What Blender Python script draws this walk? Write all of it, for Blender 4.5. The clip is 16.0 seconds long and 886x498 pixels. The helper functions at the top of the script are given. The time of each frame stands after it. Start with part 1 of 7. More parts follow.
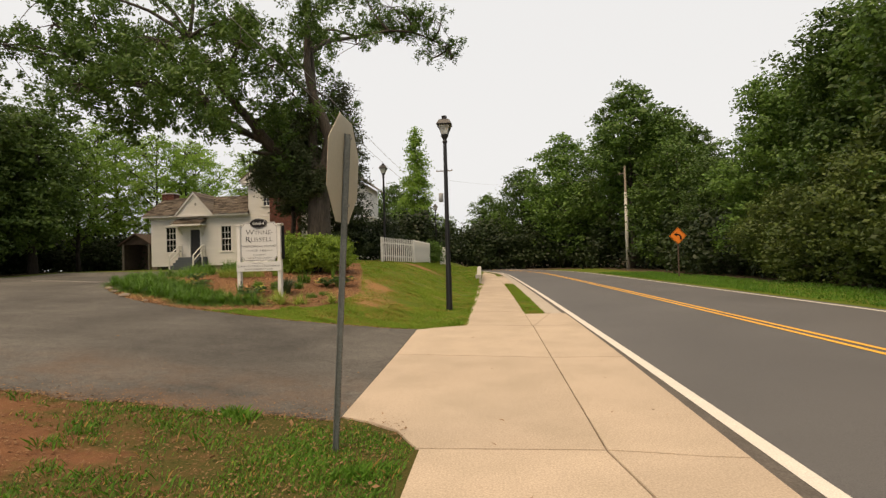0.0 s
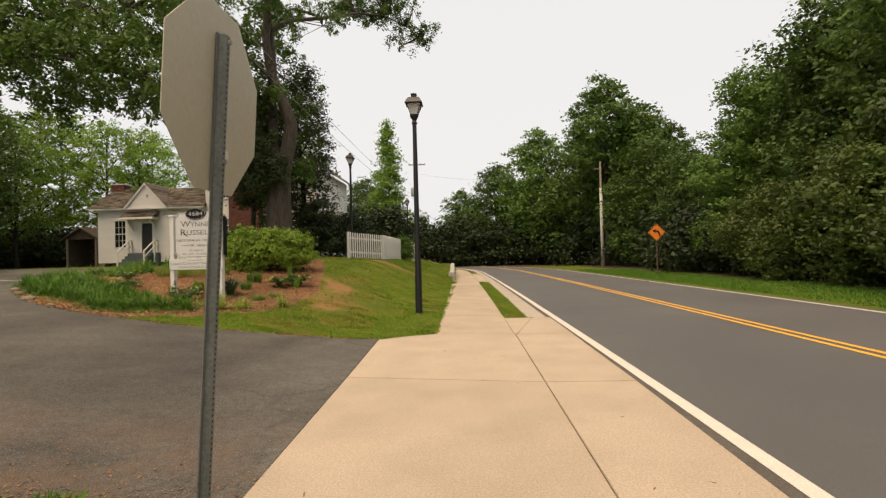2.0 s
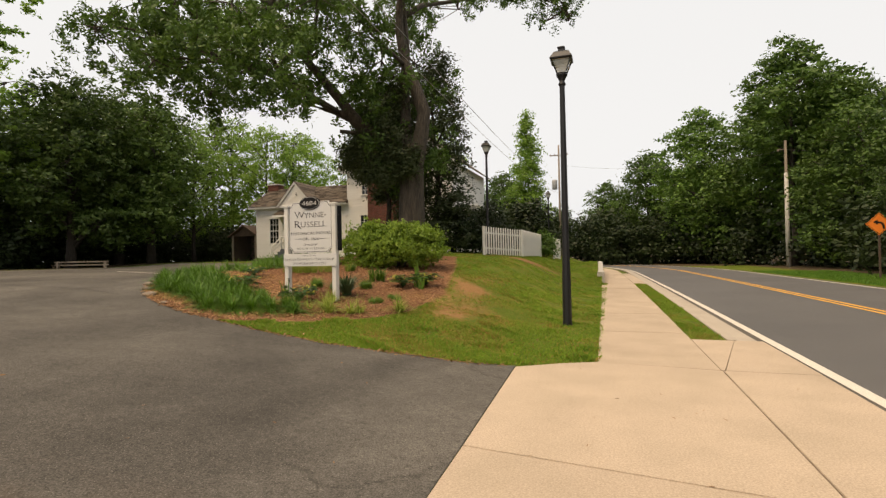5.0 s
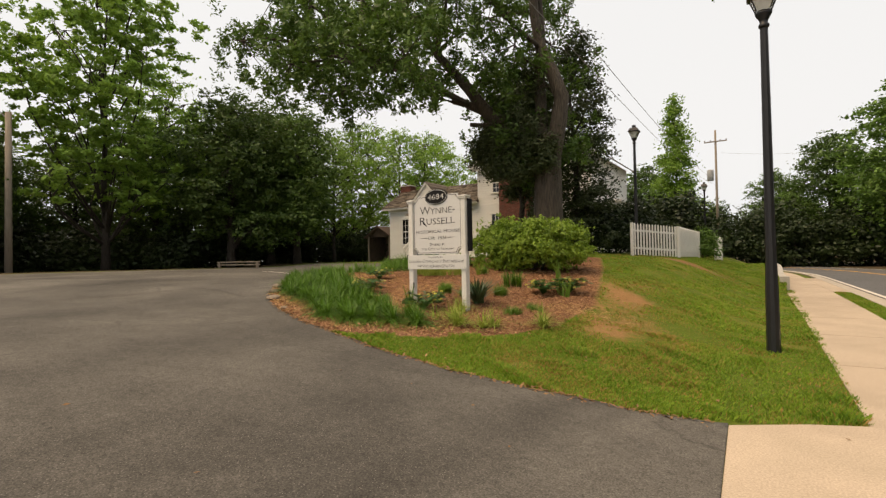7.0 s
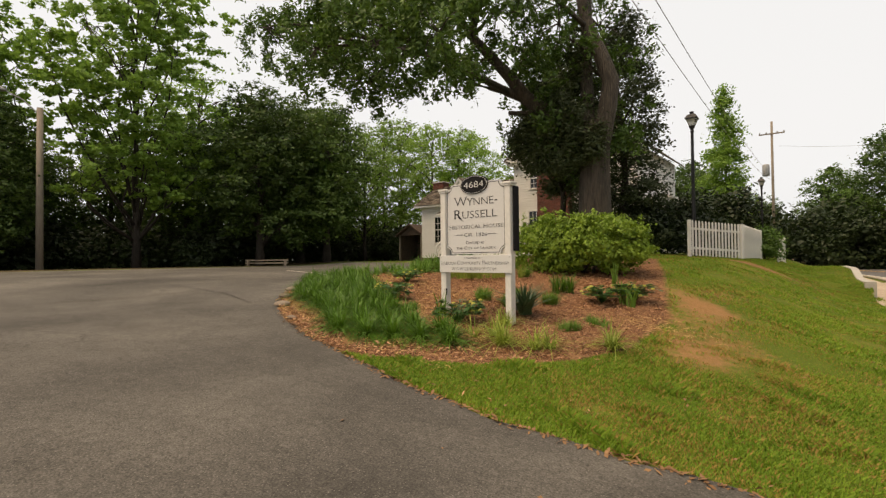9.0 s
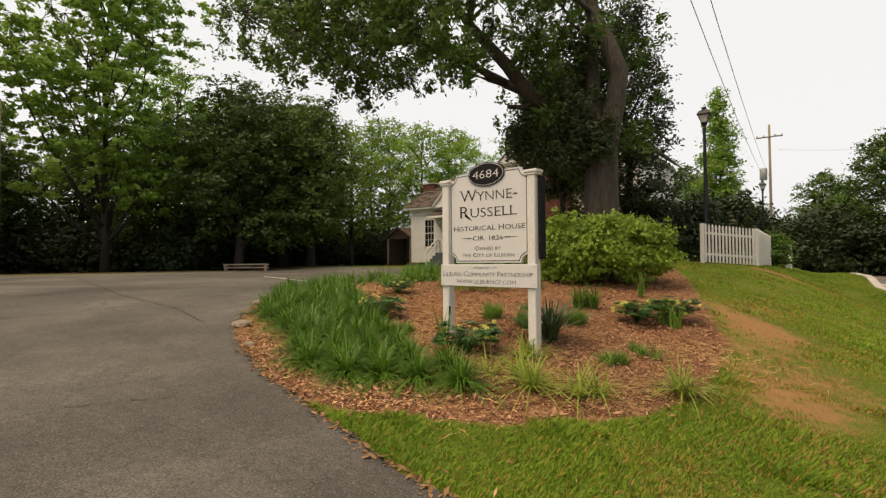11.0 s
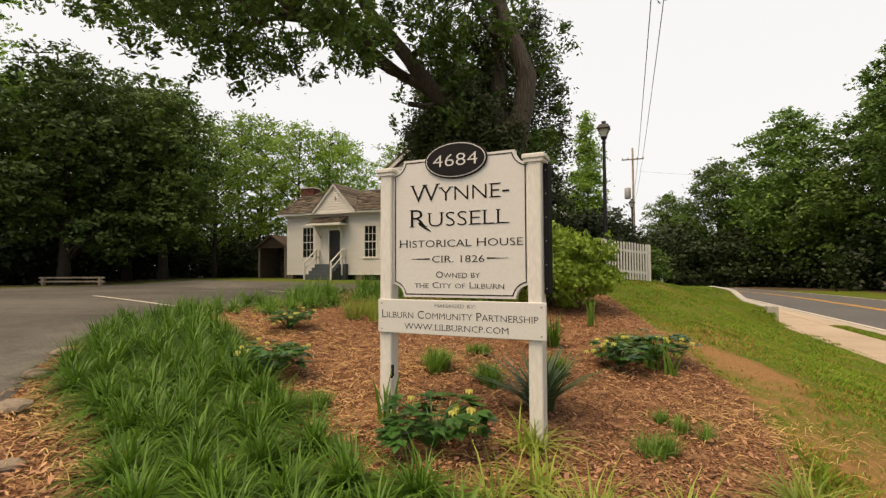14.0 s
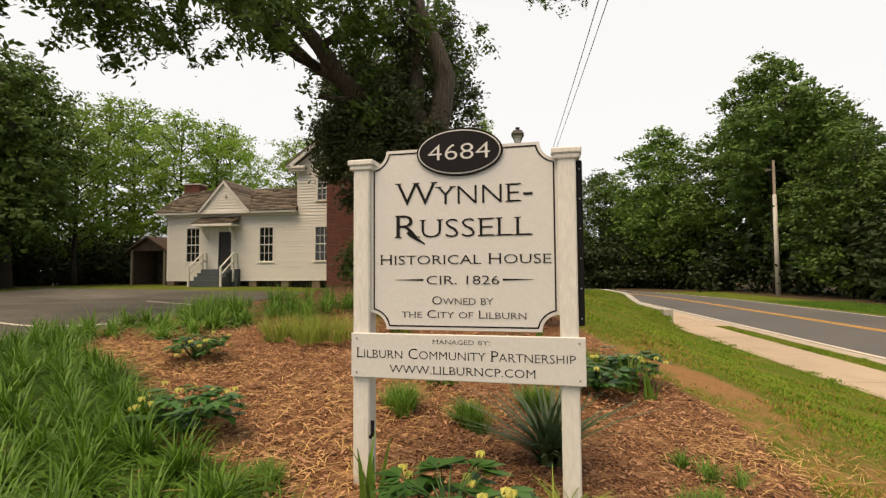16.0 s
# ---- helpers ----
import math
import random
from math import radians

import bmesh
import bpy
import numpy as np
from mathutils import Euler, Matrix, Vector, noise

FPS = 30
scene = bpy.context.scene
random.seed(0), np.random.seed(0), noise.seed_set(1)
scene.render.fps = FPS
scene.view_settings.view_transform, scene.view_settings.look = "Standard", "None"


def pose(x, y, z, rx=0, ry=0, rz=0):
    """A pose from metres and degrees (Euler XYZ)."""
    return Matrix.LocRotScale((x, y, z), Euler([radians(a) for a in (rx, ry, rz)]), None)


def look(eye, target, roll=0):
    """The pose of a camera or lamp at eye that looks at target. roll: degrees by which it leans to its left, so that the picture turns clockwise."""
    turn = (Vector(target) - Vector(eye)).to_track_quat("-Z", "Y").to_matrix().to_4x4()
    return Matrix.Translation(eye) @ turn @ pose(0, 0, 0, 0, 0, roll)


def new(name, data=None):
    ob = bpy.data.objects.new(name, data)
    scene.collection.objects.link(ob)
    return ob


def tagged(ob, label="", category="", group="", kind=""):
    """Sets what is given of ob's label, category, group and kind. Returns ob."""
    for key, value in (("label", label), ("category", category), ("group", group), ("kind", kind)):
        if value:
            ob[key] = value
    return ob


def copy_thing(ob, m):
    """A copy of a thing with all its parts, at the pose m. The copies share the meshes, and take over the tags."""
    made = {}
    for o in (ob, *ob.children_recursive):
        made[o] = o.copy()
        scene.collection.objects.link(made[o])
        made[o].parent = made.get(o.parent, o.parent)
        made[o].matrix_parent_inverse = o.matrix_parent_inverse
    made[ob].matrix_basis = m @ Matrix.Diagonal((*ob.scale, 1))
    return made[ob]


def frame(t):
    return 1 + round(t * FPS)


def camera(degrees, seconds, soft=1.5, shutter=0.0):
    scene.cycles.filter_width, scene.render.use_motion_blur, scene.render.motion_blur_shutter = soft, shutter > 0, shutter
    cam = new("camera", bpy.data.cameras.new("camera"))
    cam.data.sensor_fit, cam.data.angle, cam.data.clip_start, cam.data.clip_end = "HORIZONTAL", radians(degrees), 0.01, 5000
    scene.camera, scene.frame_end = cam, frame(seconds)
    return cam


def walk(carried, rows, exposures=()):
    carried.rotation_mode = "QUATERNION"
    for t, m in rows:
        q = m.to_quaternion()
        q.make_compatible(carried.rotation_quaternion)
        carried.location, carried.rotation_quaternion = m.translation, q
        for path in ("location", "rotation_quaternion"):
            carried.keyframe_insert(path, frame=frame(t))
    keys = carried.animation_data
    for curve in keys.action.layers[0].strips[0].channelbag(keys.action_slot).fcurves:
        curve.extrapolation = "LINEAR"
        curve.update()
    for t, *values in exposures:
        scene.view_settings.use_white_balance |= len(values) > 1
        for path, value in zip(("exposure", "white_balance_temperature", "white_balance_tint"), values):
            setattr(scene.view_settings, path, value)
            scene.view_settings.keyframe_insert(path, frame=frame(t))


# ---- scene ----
cam = camera(82.9, 16.0, soft=1.35)
METRES, EYE, TILT, LEAN, TURN = 12.8, 1.5, 0.0, 0.0, 5.7
ROWS = [
    (0.0, 0.0, 0.0, 0.0, 0.04, 1.31, 1.6),
    (0.5, 0.0021, 0.0357, 0.0009, -2.84, 1.36, 1.54),
    (1.0, 0.0078, 0.0688, 0.0003, -1.02, 1.19, 2.03),
    (1.5, 0.0091, 0.1007, -0.0006, -0.72, 0.79, 1.64),
    (2.0, 0.0086, 0.1338, 0.0004, -3.03, 0.84, 1.47),
    (2.5, 0.012, 0.1648, 0.0006, -0.14, 1.09, 1.52),
    (3.0, 0.0125, 0.1946, 0.0002, 2.05, 1.17, 1.14),
    (5.5, -0.0157, 0.3637, -0.001, 17.04, 0.6, 0.87),
    (6.0, -0.0313, 0.3949, -0.0018, 20.73, 0.42, 0.63),
    (6.5, -0.0475, 0.4252, 0.0004, 21.42, 0.72, 0.94),
    (7.0, -0.0602, 0.4555, 0.002, 27.5, 1.16, 1.01),
    (7.5, -0.0763, 0.4812, 0.002, 28.6, 1.3, 0.81),
    (8.0, -0.094, 0.5088, 0.0029, 27.15, 1.18, 0.94),
    (8.5, -0.1088, 0.5382, 0.005, 30.41, 1.19, 1.03),
    (9.0, -0.1258, 0.5646, 0.0048, 31.21, 1.09, 0.62),
    (11.5, -0.224, 0.6927, 0.013, 29.65, 1.56, 0.36),
    (12.0, -0.243, 0.7156, 0.0157, 30.53, 1.59, 0.42),
    (12.5, -0.2675, 0.738, 0.0188, 23.75, 2.06, 0.13),
    (13.0, -0.288, 0.759, 0.0194, 20.59, 2.19, 0.07),
    (13.5, -0.3067, 0.7821, 0.0233, 19.6, 2.31, 0.25),
    (14.0, -0.3281, 0.8017, 0.0254, 15.49, 2.54, 0.18),
    (14.5, -0.3466, 0.819, 0.0278, 11.5, 2.68, 0.51),
    (15.0, -0.3624, 0.8394, 0.031, 10.08, 2.65, 0.61),
    (15.5, -0.3767, 0.8519, 0.0325, 9.38, 2.77, 0.82),
    (16.0, -0.3939, 0.8602, 0.0357, 3.41, 2.8, 0.4),
]
walk(cam, [(t, pose(0, 0, EYE, TILT, LEAN, TURN) @ pose(METRES * x, METRES * y, METRES * z, 90 + pitch, roll, yaw)) for t, x, y, z, yaw, pitch, roll in ROWS], exposures=[(0.0, 0.43, 7800, 19.5), (6.0, 0.5, 7800, 19.5), (11.0, 0.51, 7800, 19.5), (16.0, 0.59, 7800, 19.5)])

# ---------- world, sun, exposure ----------
SUN_ELEV, SUN_AZ = radians(65), radians(215)
world = bpy.data.worlds.new("sky")
scene.world = world
world.use_nodes = True
wn, wl = world.node_tree.nodes, world.node_tree.links
wn.clear()
sky = wn.new("ShaderNodeTexSky")
sky.sky_type, sky.sun_disc = "NISHITA", False
sky.sun_elevation, sky.sun_rotation, sky.dust_density = SUN_ELEV, SUN_AZ, 4.0
bg_sky, bg_cloud, both, wout = wn.new("ShaderNodeBackground"), wn.new("ShaderNodeBackground"), wn.new("ShaderNodeAddShader"), wn.new("ShaderNodeOutputWorld")
hs = wn.new("ShaderNodeHueSaturation")
hs.inputs["Saturation"].default_value = 0.15
wl.new(sky.outputs[0], hs.inputs["Color"])
wl.new(hs.outputs[0], bg_sky.inputs[0])
bg_sky.inputs[1].default_value = 0.012
bg_cloud.inputs[0].default_value = (0.772, 0.905, 1.0, 1)
bg_cloud.inputs[1].default_value = 0.675
wl.new(bg_sky.outputs[0], both.inputs[0])
wl.new(bg_cloud.outputs[0], both.inputs[1])
wl.new(both.outputs[0], wout.inputs[0])
sun = new("sun", bpy.data.lights.new("sun", "SUN"))
sun.data.energy, sun.data.angle, sun.data.color = 2.4, radians(45), (1.0, 0.85, 0.6)
sun.matrix_world = look((0, 0, 60), (60 * math.cos(SUN_ELEV) * -math.sin(SUN_AZ), 60 * math.cos(SUN_ELEV) * -math.cos(SUN_AZ), 60 - 60 * math.sin(SUN_ELEV)))

# ---------- materials ----------


def mat(name, base, rough=0.8, metal=0.0, vary=0.25, scale=4.0, fine=60.0, bump=0.15, tint=None, rand=0.0, island=0.0, spec=0.5, stretch=(1, 1, 1), dist=0.01):
    """A surface with variation at two scales: broad stains and fine grain, with relief."""
    m = bpy.data.materials.new(name)
    m.use_nodes = True
    n, l = m.node_tree.nodes, m.node_tree.links
    b = n["Principled BSDF"]
    b.inputs["Roughness"].default_value, b.inputs["Metallic"].default_value = rough, metal
    b.inputs["Specular IOR Level"].default_value = spec
    tc, mp = n.new("ShaderNodeTexCoord"), n.new("ShaderNodeMapping")
    mp.inputs["Scale"].default_value = stretch
    l.new(tc.outputs["Object"], mp.inputs["Vector"])
    big, small = n.new("ShaderNodeTexNoise"), n.new("ShaderNodeTexNoise")
    for node, s, d in ((big, scale, 4), (small, fine, 3)):
        node.inputs["Scale"].default_value, node.inputs["Detail"].default_value = s, d
        l.new(mp.outputs[0], node.inputs["Vector"])
    dark = tint or tuple(c * 0.55 for c in base)
    ramp = n.new("ShaderNodeMix")
    ramp.data_type = "RGBA"
    ramp.inputs[6].default_value, ramp.inputs[7].default_value = (*base, 1), (*dark, 1)
    cr = n.new("ShaderNodeMapRange")
    cr.inputs[1].default_value, cr.inputs[2].default_value, cr.inputs[4].default_value = 0.4, 0.72, min(1.0, vary * 2)
    l.new(big.outputs[0], cr.inputs[0])
    l.new(cr.outputs[0], ramp.inputs[0])
    val = n.new("ShaderNodeMapRange")
    val.inputs[1].default_value, val.inputs[2].default_value = 0.25, 0.75
    val.inputs[3].default_value, val.inputs[4].default_value = 1 - vary, 1 + vary
    l.new(small.outputs[0], val.inputs[0])
    mul = n.new("ShaderNodeVectorMath")
    mul.operation = "SCALE"
    l.new(ramp.outputs[2], mul.inputs[0])
    l.new(val.outputs[0], mul.inputs[3])
    out = mul.outputs[0]
    for amount, kind, sock in ((rand, "ShaderNodeObjectInfo", "Random"), (island, "ShaderNodeNewGeometry", "Random Per Island")):
        if amount:
            info, mr, m2 = n.new(kind), n.new("ShaderNodeMapRange"), n.new("ShaderNodeVectorMath")
            mr.inputs[3].default_value, mr.inputs[4].default_value = 1 - amount, 1 + amount
            m2.operation = "SCALE"
            l.new(info.outputs[sock], mr.inputs[0])
            l.new(out, m2.inputs[0])
            l.new(mr.outputs[0], m2.inputs[3])
            out = m2.outputs[0]
    l.new(out, b.inputs["Base Color"])
    if bump:
        bp = n.new("ShaderNodeBump")
        bp.inputs["Strength"].default_value, bp.inputs["Distance"].default_value = bump, dist
        l.new(small.outputs[0], bp.inputs["Height"])
        l.new(bp.outputs[0], b.inputs["Normal"])
    return m


def leaf_mat(name, a, b2, trans=0.3, rand=0.25, rough=0.55):
    """Leaves: colours spread between two greens leaf by leaf, a tree's own shade, some light let through."""
    m = bpy.data.materials.new(name)
    m.use_nodes = True
    n, l = m.node_tree.nodes, m.node_tree.links
    b, out = n["Principled BSDF"], n["Material Output"]
    geo, info = n.new("ShaderNodeNewGeometry"), n.new("ShaderNodeObjectInfo")
    mix = n.new("ShaderNodeMix")
    mix.data_type = "RGBA"
    mix.inputs[6].default_value, mix.inputs[7].default_value = (*a, 1), (*b2, 1)
    pos, nz = n.new("ShaderNodeTexCoord"), n.new("ShaderNodeTexNoise")
    nz.inputs["Scale"].default_value = 0.7
    l.new(pos.outputs["Object"], nz.inputs["Vector"])
    avg = n.new("ShaderNodeMath")
    avg.operation = "MULTIPLY_ADD"
    avg.inputs[1].default_value, avg.inputs[2].default_value = 0.55, -0.02
    add = n.new("ShaderNodeMath")
    add.operation = "ADD"
    l.new(geo.outputs["Random Per Island"], add.inputs[0])
    l.new(nz.outputs[0], add.inputs[1])
    l.new(add.outputs[0], avg.inputs[0])
    l.new(avg.outputs[0], mix.inputs[0])
    mr, sc = n.new("ShaderNodeMapRange"), n.new("ShaderNodeVectorMath")
    mr.inputs[3].default_value, mr.inputs[4].default_value = 1 - rand, 1 + rand
    sc.operation = "SCALE"
    l.new(info.outputs["Random"], mr.inputs[0])
    l.new(mix.outputs[2], sc.inputs[0])
    l.new(mr.outputs[0], sc.inputs[3])
    l.new(sc.outputs[0], b.inputs["Base Color"])
    b.inputs["Roughness"].default_value = rough
    b.inputs["Specular IOR Level"].default_value = 0.35
    tr, ms = n.new("ShaderNodeBsdfTranslucent"), n.new("ShaderNodeMixShader")
    l.new(sc.outputs[0], tr.inputs[0])
    ms.inputs[0].default_value = trans
    l.new(b.outputs[0], ms.inputs[1])
    l.new(tr.outputs[0], ms.inputs[2])
    l.new(ms.outputs[0], out.inputs[0])
    return m


def glass_mat(name, colour, rough=0.05):
    m = mat(name, colour, rough=rough, vary=0.05, bump=0.0)
    m.node_tree.nodes["Principled BSDF"].inputs["Transmission Weight"].default_value = 0.6
    return m


M_ASPHALT = mat("road_asphalt", (0.09, 0.085, 0.081), rough=0.78, vary=0.3, scale=0.35, fine=100, bump=0.5, tint=(0.072, 0.069, 0.067), spec=0.5)
M_DRIVE = mat("drive_asphalt", (0.1, 0.091, 0.079), rough=0.93, vary=0.55, scale=0.4, fine=75, bump=1.0, tint=(0.07, 0.064, 0.056), spec=0.25)


def weather_paving(m, patch, crack_scale, crack_width, crack_dark):
    """Adds broad worn patches and thin wandering cracks to a paved surface."""
    n, l = m.node_tree.nodes, m.node_tree.links
    b = n["Principled BSDF"]
    src = b.inputs["Base Color"].links[0].from_socket
    tc = n.new("ShaderNodeTexCoord")
    broad, warp, vor = n.new("ShaderNodeTexNoise"), n.new("ShaderNodeTexNoise"), n.new("ShaderNodeTexVoronoi")
    broad.inputs["Scale"].default_value, broad.inputs["Detail"].default_value, broad.inputs["Distortion"].default_value = 0.22, 6, 1.2
    warp.inputs["Scale"].default_value, warp.inputs["Detail"].default_value = 1.3, 5
    l.new(tc.outputs["Object"], broad.inputs["Vector"])
    l.new(tc.outputs["Object"], warp.inputs["Vector"])
    mixv = n.new("ShaderNodeMix")
    mixv.data_type = "RGBA"
    mixv.blend_type = "LINEAR_LIGHT"
    mixv.inputs[0].default_value = 0.5
    l.new(tc.outputs["Object"], mixv.inputs[6])
    l.new(warp.outputs["Color"], mixv.inputs[7])
    vor.feature = "DISTANCE_TO_EDGE"
    vor.inputs["Scale"].default_value = crack_scale
    l.new(mixv.outputs[2], vor.inputs["Vector"])
    crack, gate, mul, pr = n.new("ShaderNodeMapRange"), n.new("ShaderNodeMapRange"), n.new("ShaderNodeMath"), n.new("ShaderNodeMapRange")
    crack.inputs[1].default_value, crack.inputs[2].default_value, crack.inputs[3].default_value, crack.inputs[4].default_value = 0.0, crack_width, crack_dark, 0.0
    l.new(vor.outputs["Distance"], crack.inputs[0])
    gate.inputs[1].default_value, gate.inputs[2].default_value = 0.45, 0.6
    l.new(broad.outputs[0], gate.inputs[0])
    mul.operation = "MULTIPLY"
    l.new(crack.outputs[0], mul.inputs[0])
    l.new(gate.outputs[0], mul.inputs[1])
    pr.inputs[1].default_value, pr.inputs[2].default_value, pr.inputs[3].default_value, pr.inputs[4].default_value = 0.3, 0.7, 1 - patch, 1 + patch
    l.new(broad.outputs[0], pr.inputs[0])
    sc, sub1, sc2 = n.new("ShaderNodeVectorMath"), n.new("ShaderNodeMath"), n.new("ShaderNodeVectorMath")
    sc.operation = sc2.operation = "SCALE"
    l.new(src, sc.inputs[0])
    l.new(pr.outputs[0], sc.inputs[3])
    sub1.operation = "SUBTRACT"
    sub1.inputs[0].default_value = 1.0
    l.new(mul.outputs[0], sub1.inputs[1])
    l.new(sc.outputs[0], sc2.inputs[0])
    l.new(sub1.outputs[0], sc2.inputs[3])
    l.new(sc2.outputs[0], b.inputs["Base Color"])


weather_paving(M_DRIVE, 0.38, 0.35, 0.012, 0.38)


def soil_drive(m):
    """Mottled wear, pale stones in the surface and red dust washed from the verge."""
    n, l = m.node_tree.nodes, m.node_tree.links
    b = n["Principled BSDF"]
    src = b.inputs["Base Color"].links[0].from_socket
    tc, sep = n.new("ShaderNodeTexCoord"), n.new("ShaderNodeSeparateXYZ")
    l.new(tc.outputs["Object"], sep.inputs[0])

    def tex(scale, detail, lo, hi, a, c):
        t, r = n.new("ShaderNodeTexNoise"), n.new("ShaderNodeMapRange")
        t.inputs["Scale"].default_value, t.inputs["Detail"].default_value, t.inputs["Roughness"].default_value = scale, detail, 0.65
        r.inputs[1].default_value, r.inputs[2].default_value, r.inputs[3].default_value, r.inputs[4].default_value = lo, hi, a, c
        l.new(tc.outputs["Object"], t.inputs["Vector"])
        l.new(t.outputs[0], r.inputs[0])
        return r.outputs[0]
    for fac in (tex(2.6, 6, 0.3, 0.7, 0.86, 1.14), tex(17, 4, 0.3, 0.7, 0.8, 1.2)):
        sc = n.new("ShaderNodeVectorMath")
        sc.operation = "SCALE"
        l.new(src, sc.inputs[0])
        l.new(fac, sc.inputs[3])
        src = sc.outputs[0]
    strip, mul, mix = n.new("ShaderNodeMapRange"), n.new("ShaderNodeMath"), n.new("ShaderNodeMix")
    strip.inputs[1].default_value, strip.inputs[2].default_value, strip.inputs[3].default_value, strip.inputs[4].default_value = 4.4, 6.6, 1.0, 0.0
    l.new(sep.outputs["Y"], strip.inputs[0])
    mul.operation, mix.data_type = "MULTIPLY", "RGBA"
    l.new(strip.outputs[0], mul.inputs[0])
    l.new(tex(1.1, 7, 0.42, 0.72, 0.0, 1.0), mul.inputs[1])
    l.new(mul.outputs[0], mix.inputs[0])
    l.new(src, mix.inputs[6])
    mix.inputs[7].default_value = (0.17, 0.1, 0.06, 1)
    stone, mr, mix2 = n.new("ShaderNodeTexVoronoi"), n.new("ShaderNodeMapRange"), n.new("ShaderNodeMix")
    stone.inputs["Scale"].default_value = 42
    l.new(tc.outputs["Object"], stone.inputs["Vector"])
    mr.inputs[1].default_value, mr.inputs[2].default_value, mr.inputs[3].default_value, mr.inputs[4].default_value = 0.08, 0.22, 0.7, 0.0
    l.new(stone.outputs["Distance"], mr.inputs[0])
    mix2.data_type = "RGBA"
    l.new(mr.outputs[0], mix2.inputs[0])
    l.new(mix.outputs[2], mix2.inputs[6])
    mix2.inputs[7].default_value = (0.24, 0.22, 0.19, 1)
    l.new(mix2.outputs[2], b.inputs["Base Color"])


soil_drive(M_DRIVE)
weather_paving(M_ASPHALT, 0.12, 0.2, 0.004, 0.25)
M_CONCRETE = mat("concrete", (0.425, 0.333, 0.247), rough=0.9, vary=0.24, scale=1.3, fine=70, bump=0.3, tint=(0.31, 0.25, 0.18), rand=0.04, spec=0.3)
weather_paving(M_CONCRETE, 0.1, 0.3, 0.001, 0.0)
M_CONC_OLD = mat("weathered_concrete", (0.42, 0.39, 0.34), rough=0.9, vary=0.2, scale=2.0, fine=50, bump=0.4)
M_KERB = mat("kerb_concrete", (0.4, 0.34, 0.27), rough=0.9, vary=0.15, scale=1.5, fine=50, bump=0.3)
M_WHITELINE = mat("white_road_paint", (0.6, 0.545, 0.465), rough=0.8, vary=0.2, scale=6, fine=90, bump=0.2, tint=(0.5, 0.47, 0.42))
M_YELLOW = mat("yellow_road_paint", (0.72, 0.36, 0.035), rough=0.8, vary=0.12, scale=6, fine=90, bump=0.2, tint=(0.5, 0.27, 0.05))
M_CRACK = mat("crack_tar", (0.03, 0.027, 0.024), rough=0.95, vary=0.3, bump=0.3)
CRACKS = ((((-7.79, 9.65), (-7.66, 9.96), (-7.53, 10.2), (-7.57, 10.43)), 0.012), (((-24.0, 15.07), (-14.82, 12.87), (-11.53, 12.33), (-10.05, 11.92)), 0.026))
M_DIRT = mat("road_edge_dirt", (0.1, 0.085, 0.07), rough=1.0, vary=0.3, scale=4, fine=60, bump=0.6)
M_WHITE = mat("white_painted_wood", (0.68, 0.665, 0.63), rough=0.6, vary=0.06, scale=2.5, fine=40, bump=0.12, tint=(0.66, 0.62, 0.55), stretch=(1, 1, 0.3))
M_BOARD = mat("white_sign_paint", (0.57, 0.555, 0.53), rough=0.55, vary=0.04, scale=2.2, fine=50, bump=0.05, tint=(0.5, 0.485, 0.45))
M_POST = mat("weathered_white_paint", (0.62, 0.595, 0.55), rough=0.7, vary=0.1, scale=5, fine=60, bump=0.25, tint=(0.44, 0.4, 0.34), stretch=(1, 1, 0.25))
M_SIDING = mat("white_clapboard", (0.66, 0.64, 0.6), rough=0.6, vary=0.06, scale=1.5, fine=30, bump=0.1, rand=0.03, tint=(0.56, 0.54, 0.5))
M_BLACK = mat("black_letter_paint", (0.014, 0.013, 0.014), rough=0.75, vary=0.15, bump=0.05, spec=0.12)
M_LAMPBLACK = mat("black_metal", (0.017, 0.017, 0.019), rough=0.42, metal=0.3, vary=0.2, bump=0.08)
M_GALV = mat("galvanised_steel", (0.32, 0.315, 0.29), rough=0.5, metal=0.75, vary=0.16, scale=9, fine=90, bump=0.1)
M_GALVDARK = mat("dull_galvanised_steel", (0.15, 0.16, 0.145), rough=0.6, metal=0.35, vary=0.25, scale=7, fine=60, bump=0.15)
M_ALU = mat("bare_aluminium_sheet", (0.47, 0.42, 0.31), rough=0.5, metal=0.4, vary=0.06, scale=2.5, fine=40, bump=0.03, tint=(0.38, 0.34, 0.24))
M_ORANGE = mat("orange_sign_sheet", (0.85, 0.23, 0.03), rough=0.45, vary=0.05, bump=0.03)
M_RED = mat("red_sign_sheet", (0.5, 0.03, 0.03), rough=0.45, vary=0.05, bump=0.03)
M_SHINGLE = mat("weathered_wood_shingle", (0.15, 0.122, 0.095), rough=0.9, vary=0.3, scale=3, fine=25, bump=0.6, rand=0.5, stretch=(3, 1, 1), tint=(0.075, 0.06, 0.05), spec=0.2)
M_BRICK = mat("red_brick", (0.17, 0.058, 0.04), rough=0.9, vary=0.2, scale=6, fine=40, bump=0.5, rand=0.3, island=0.3)
M_MORTAR = mat("mortar", (0.2, 0.16, 0.13), rough=0.95, vary=0.2, fine=60, bump=0.4)
M_GLASS = glass_mat("window_glass", (0.03, 0.035, 0.04))
# near-black colour standing in for the shade inside and under the house
M_INSIDE_SHADE = mat("interior_shade_black", (0.03, 0.027, 0.025), vary=0.2, bump=0)
M_STEP = mat("grey_blue_painted_step", (0.055, 0.07, 0.08), rough=0.7, vary=0.15, bump=0.15)
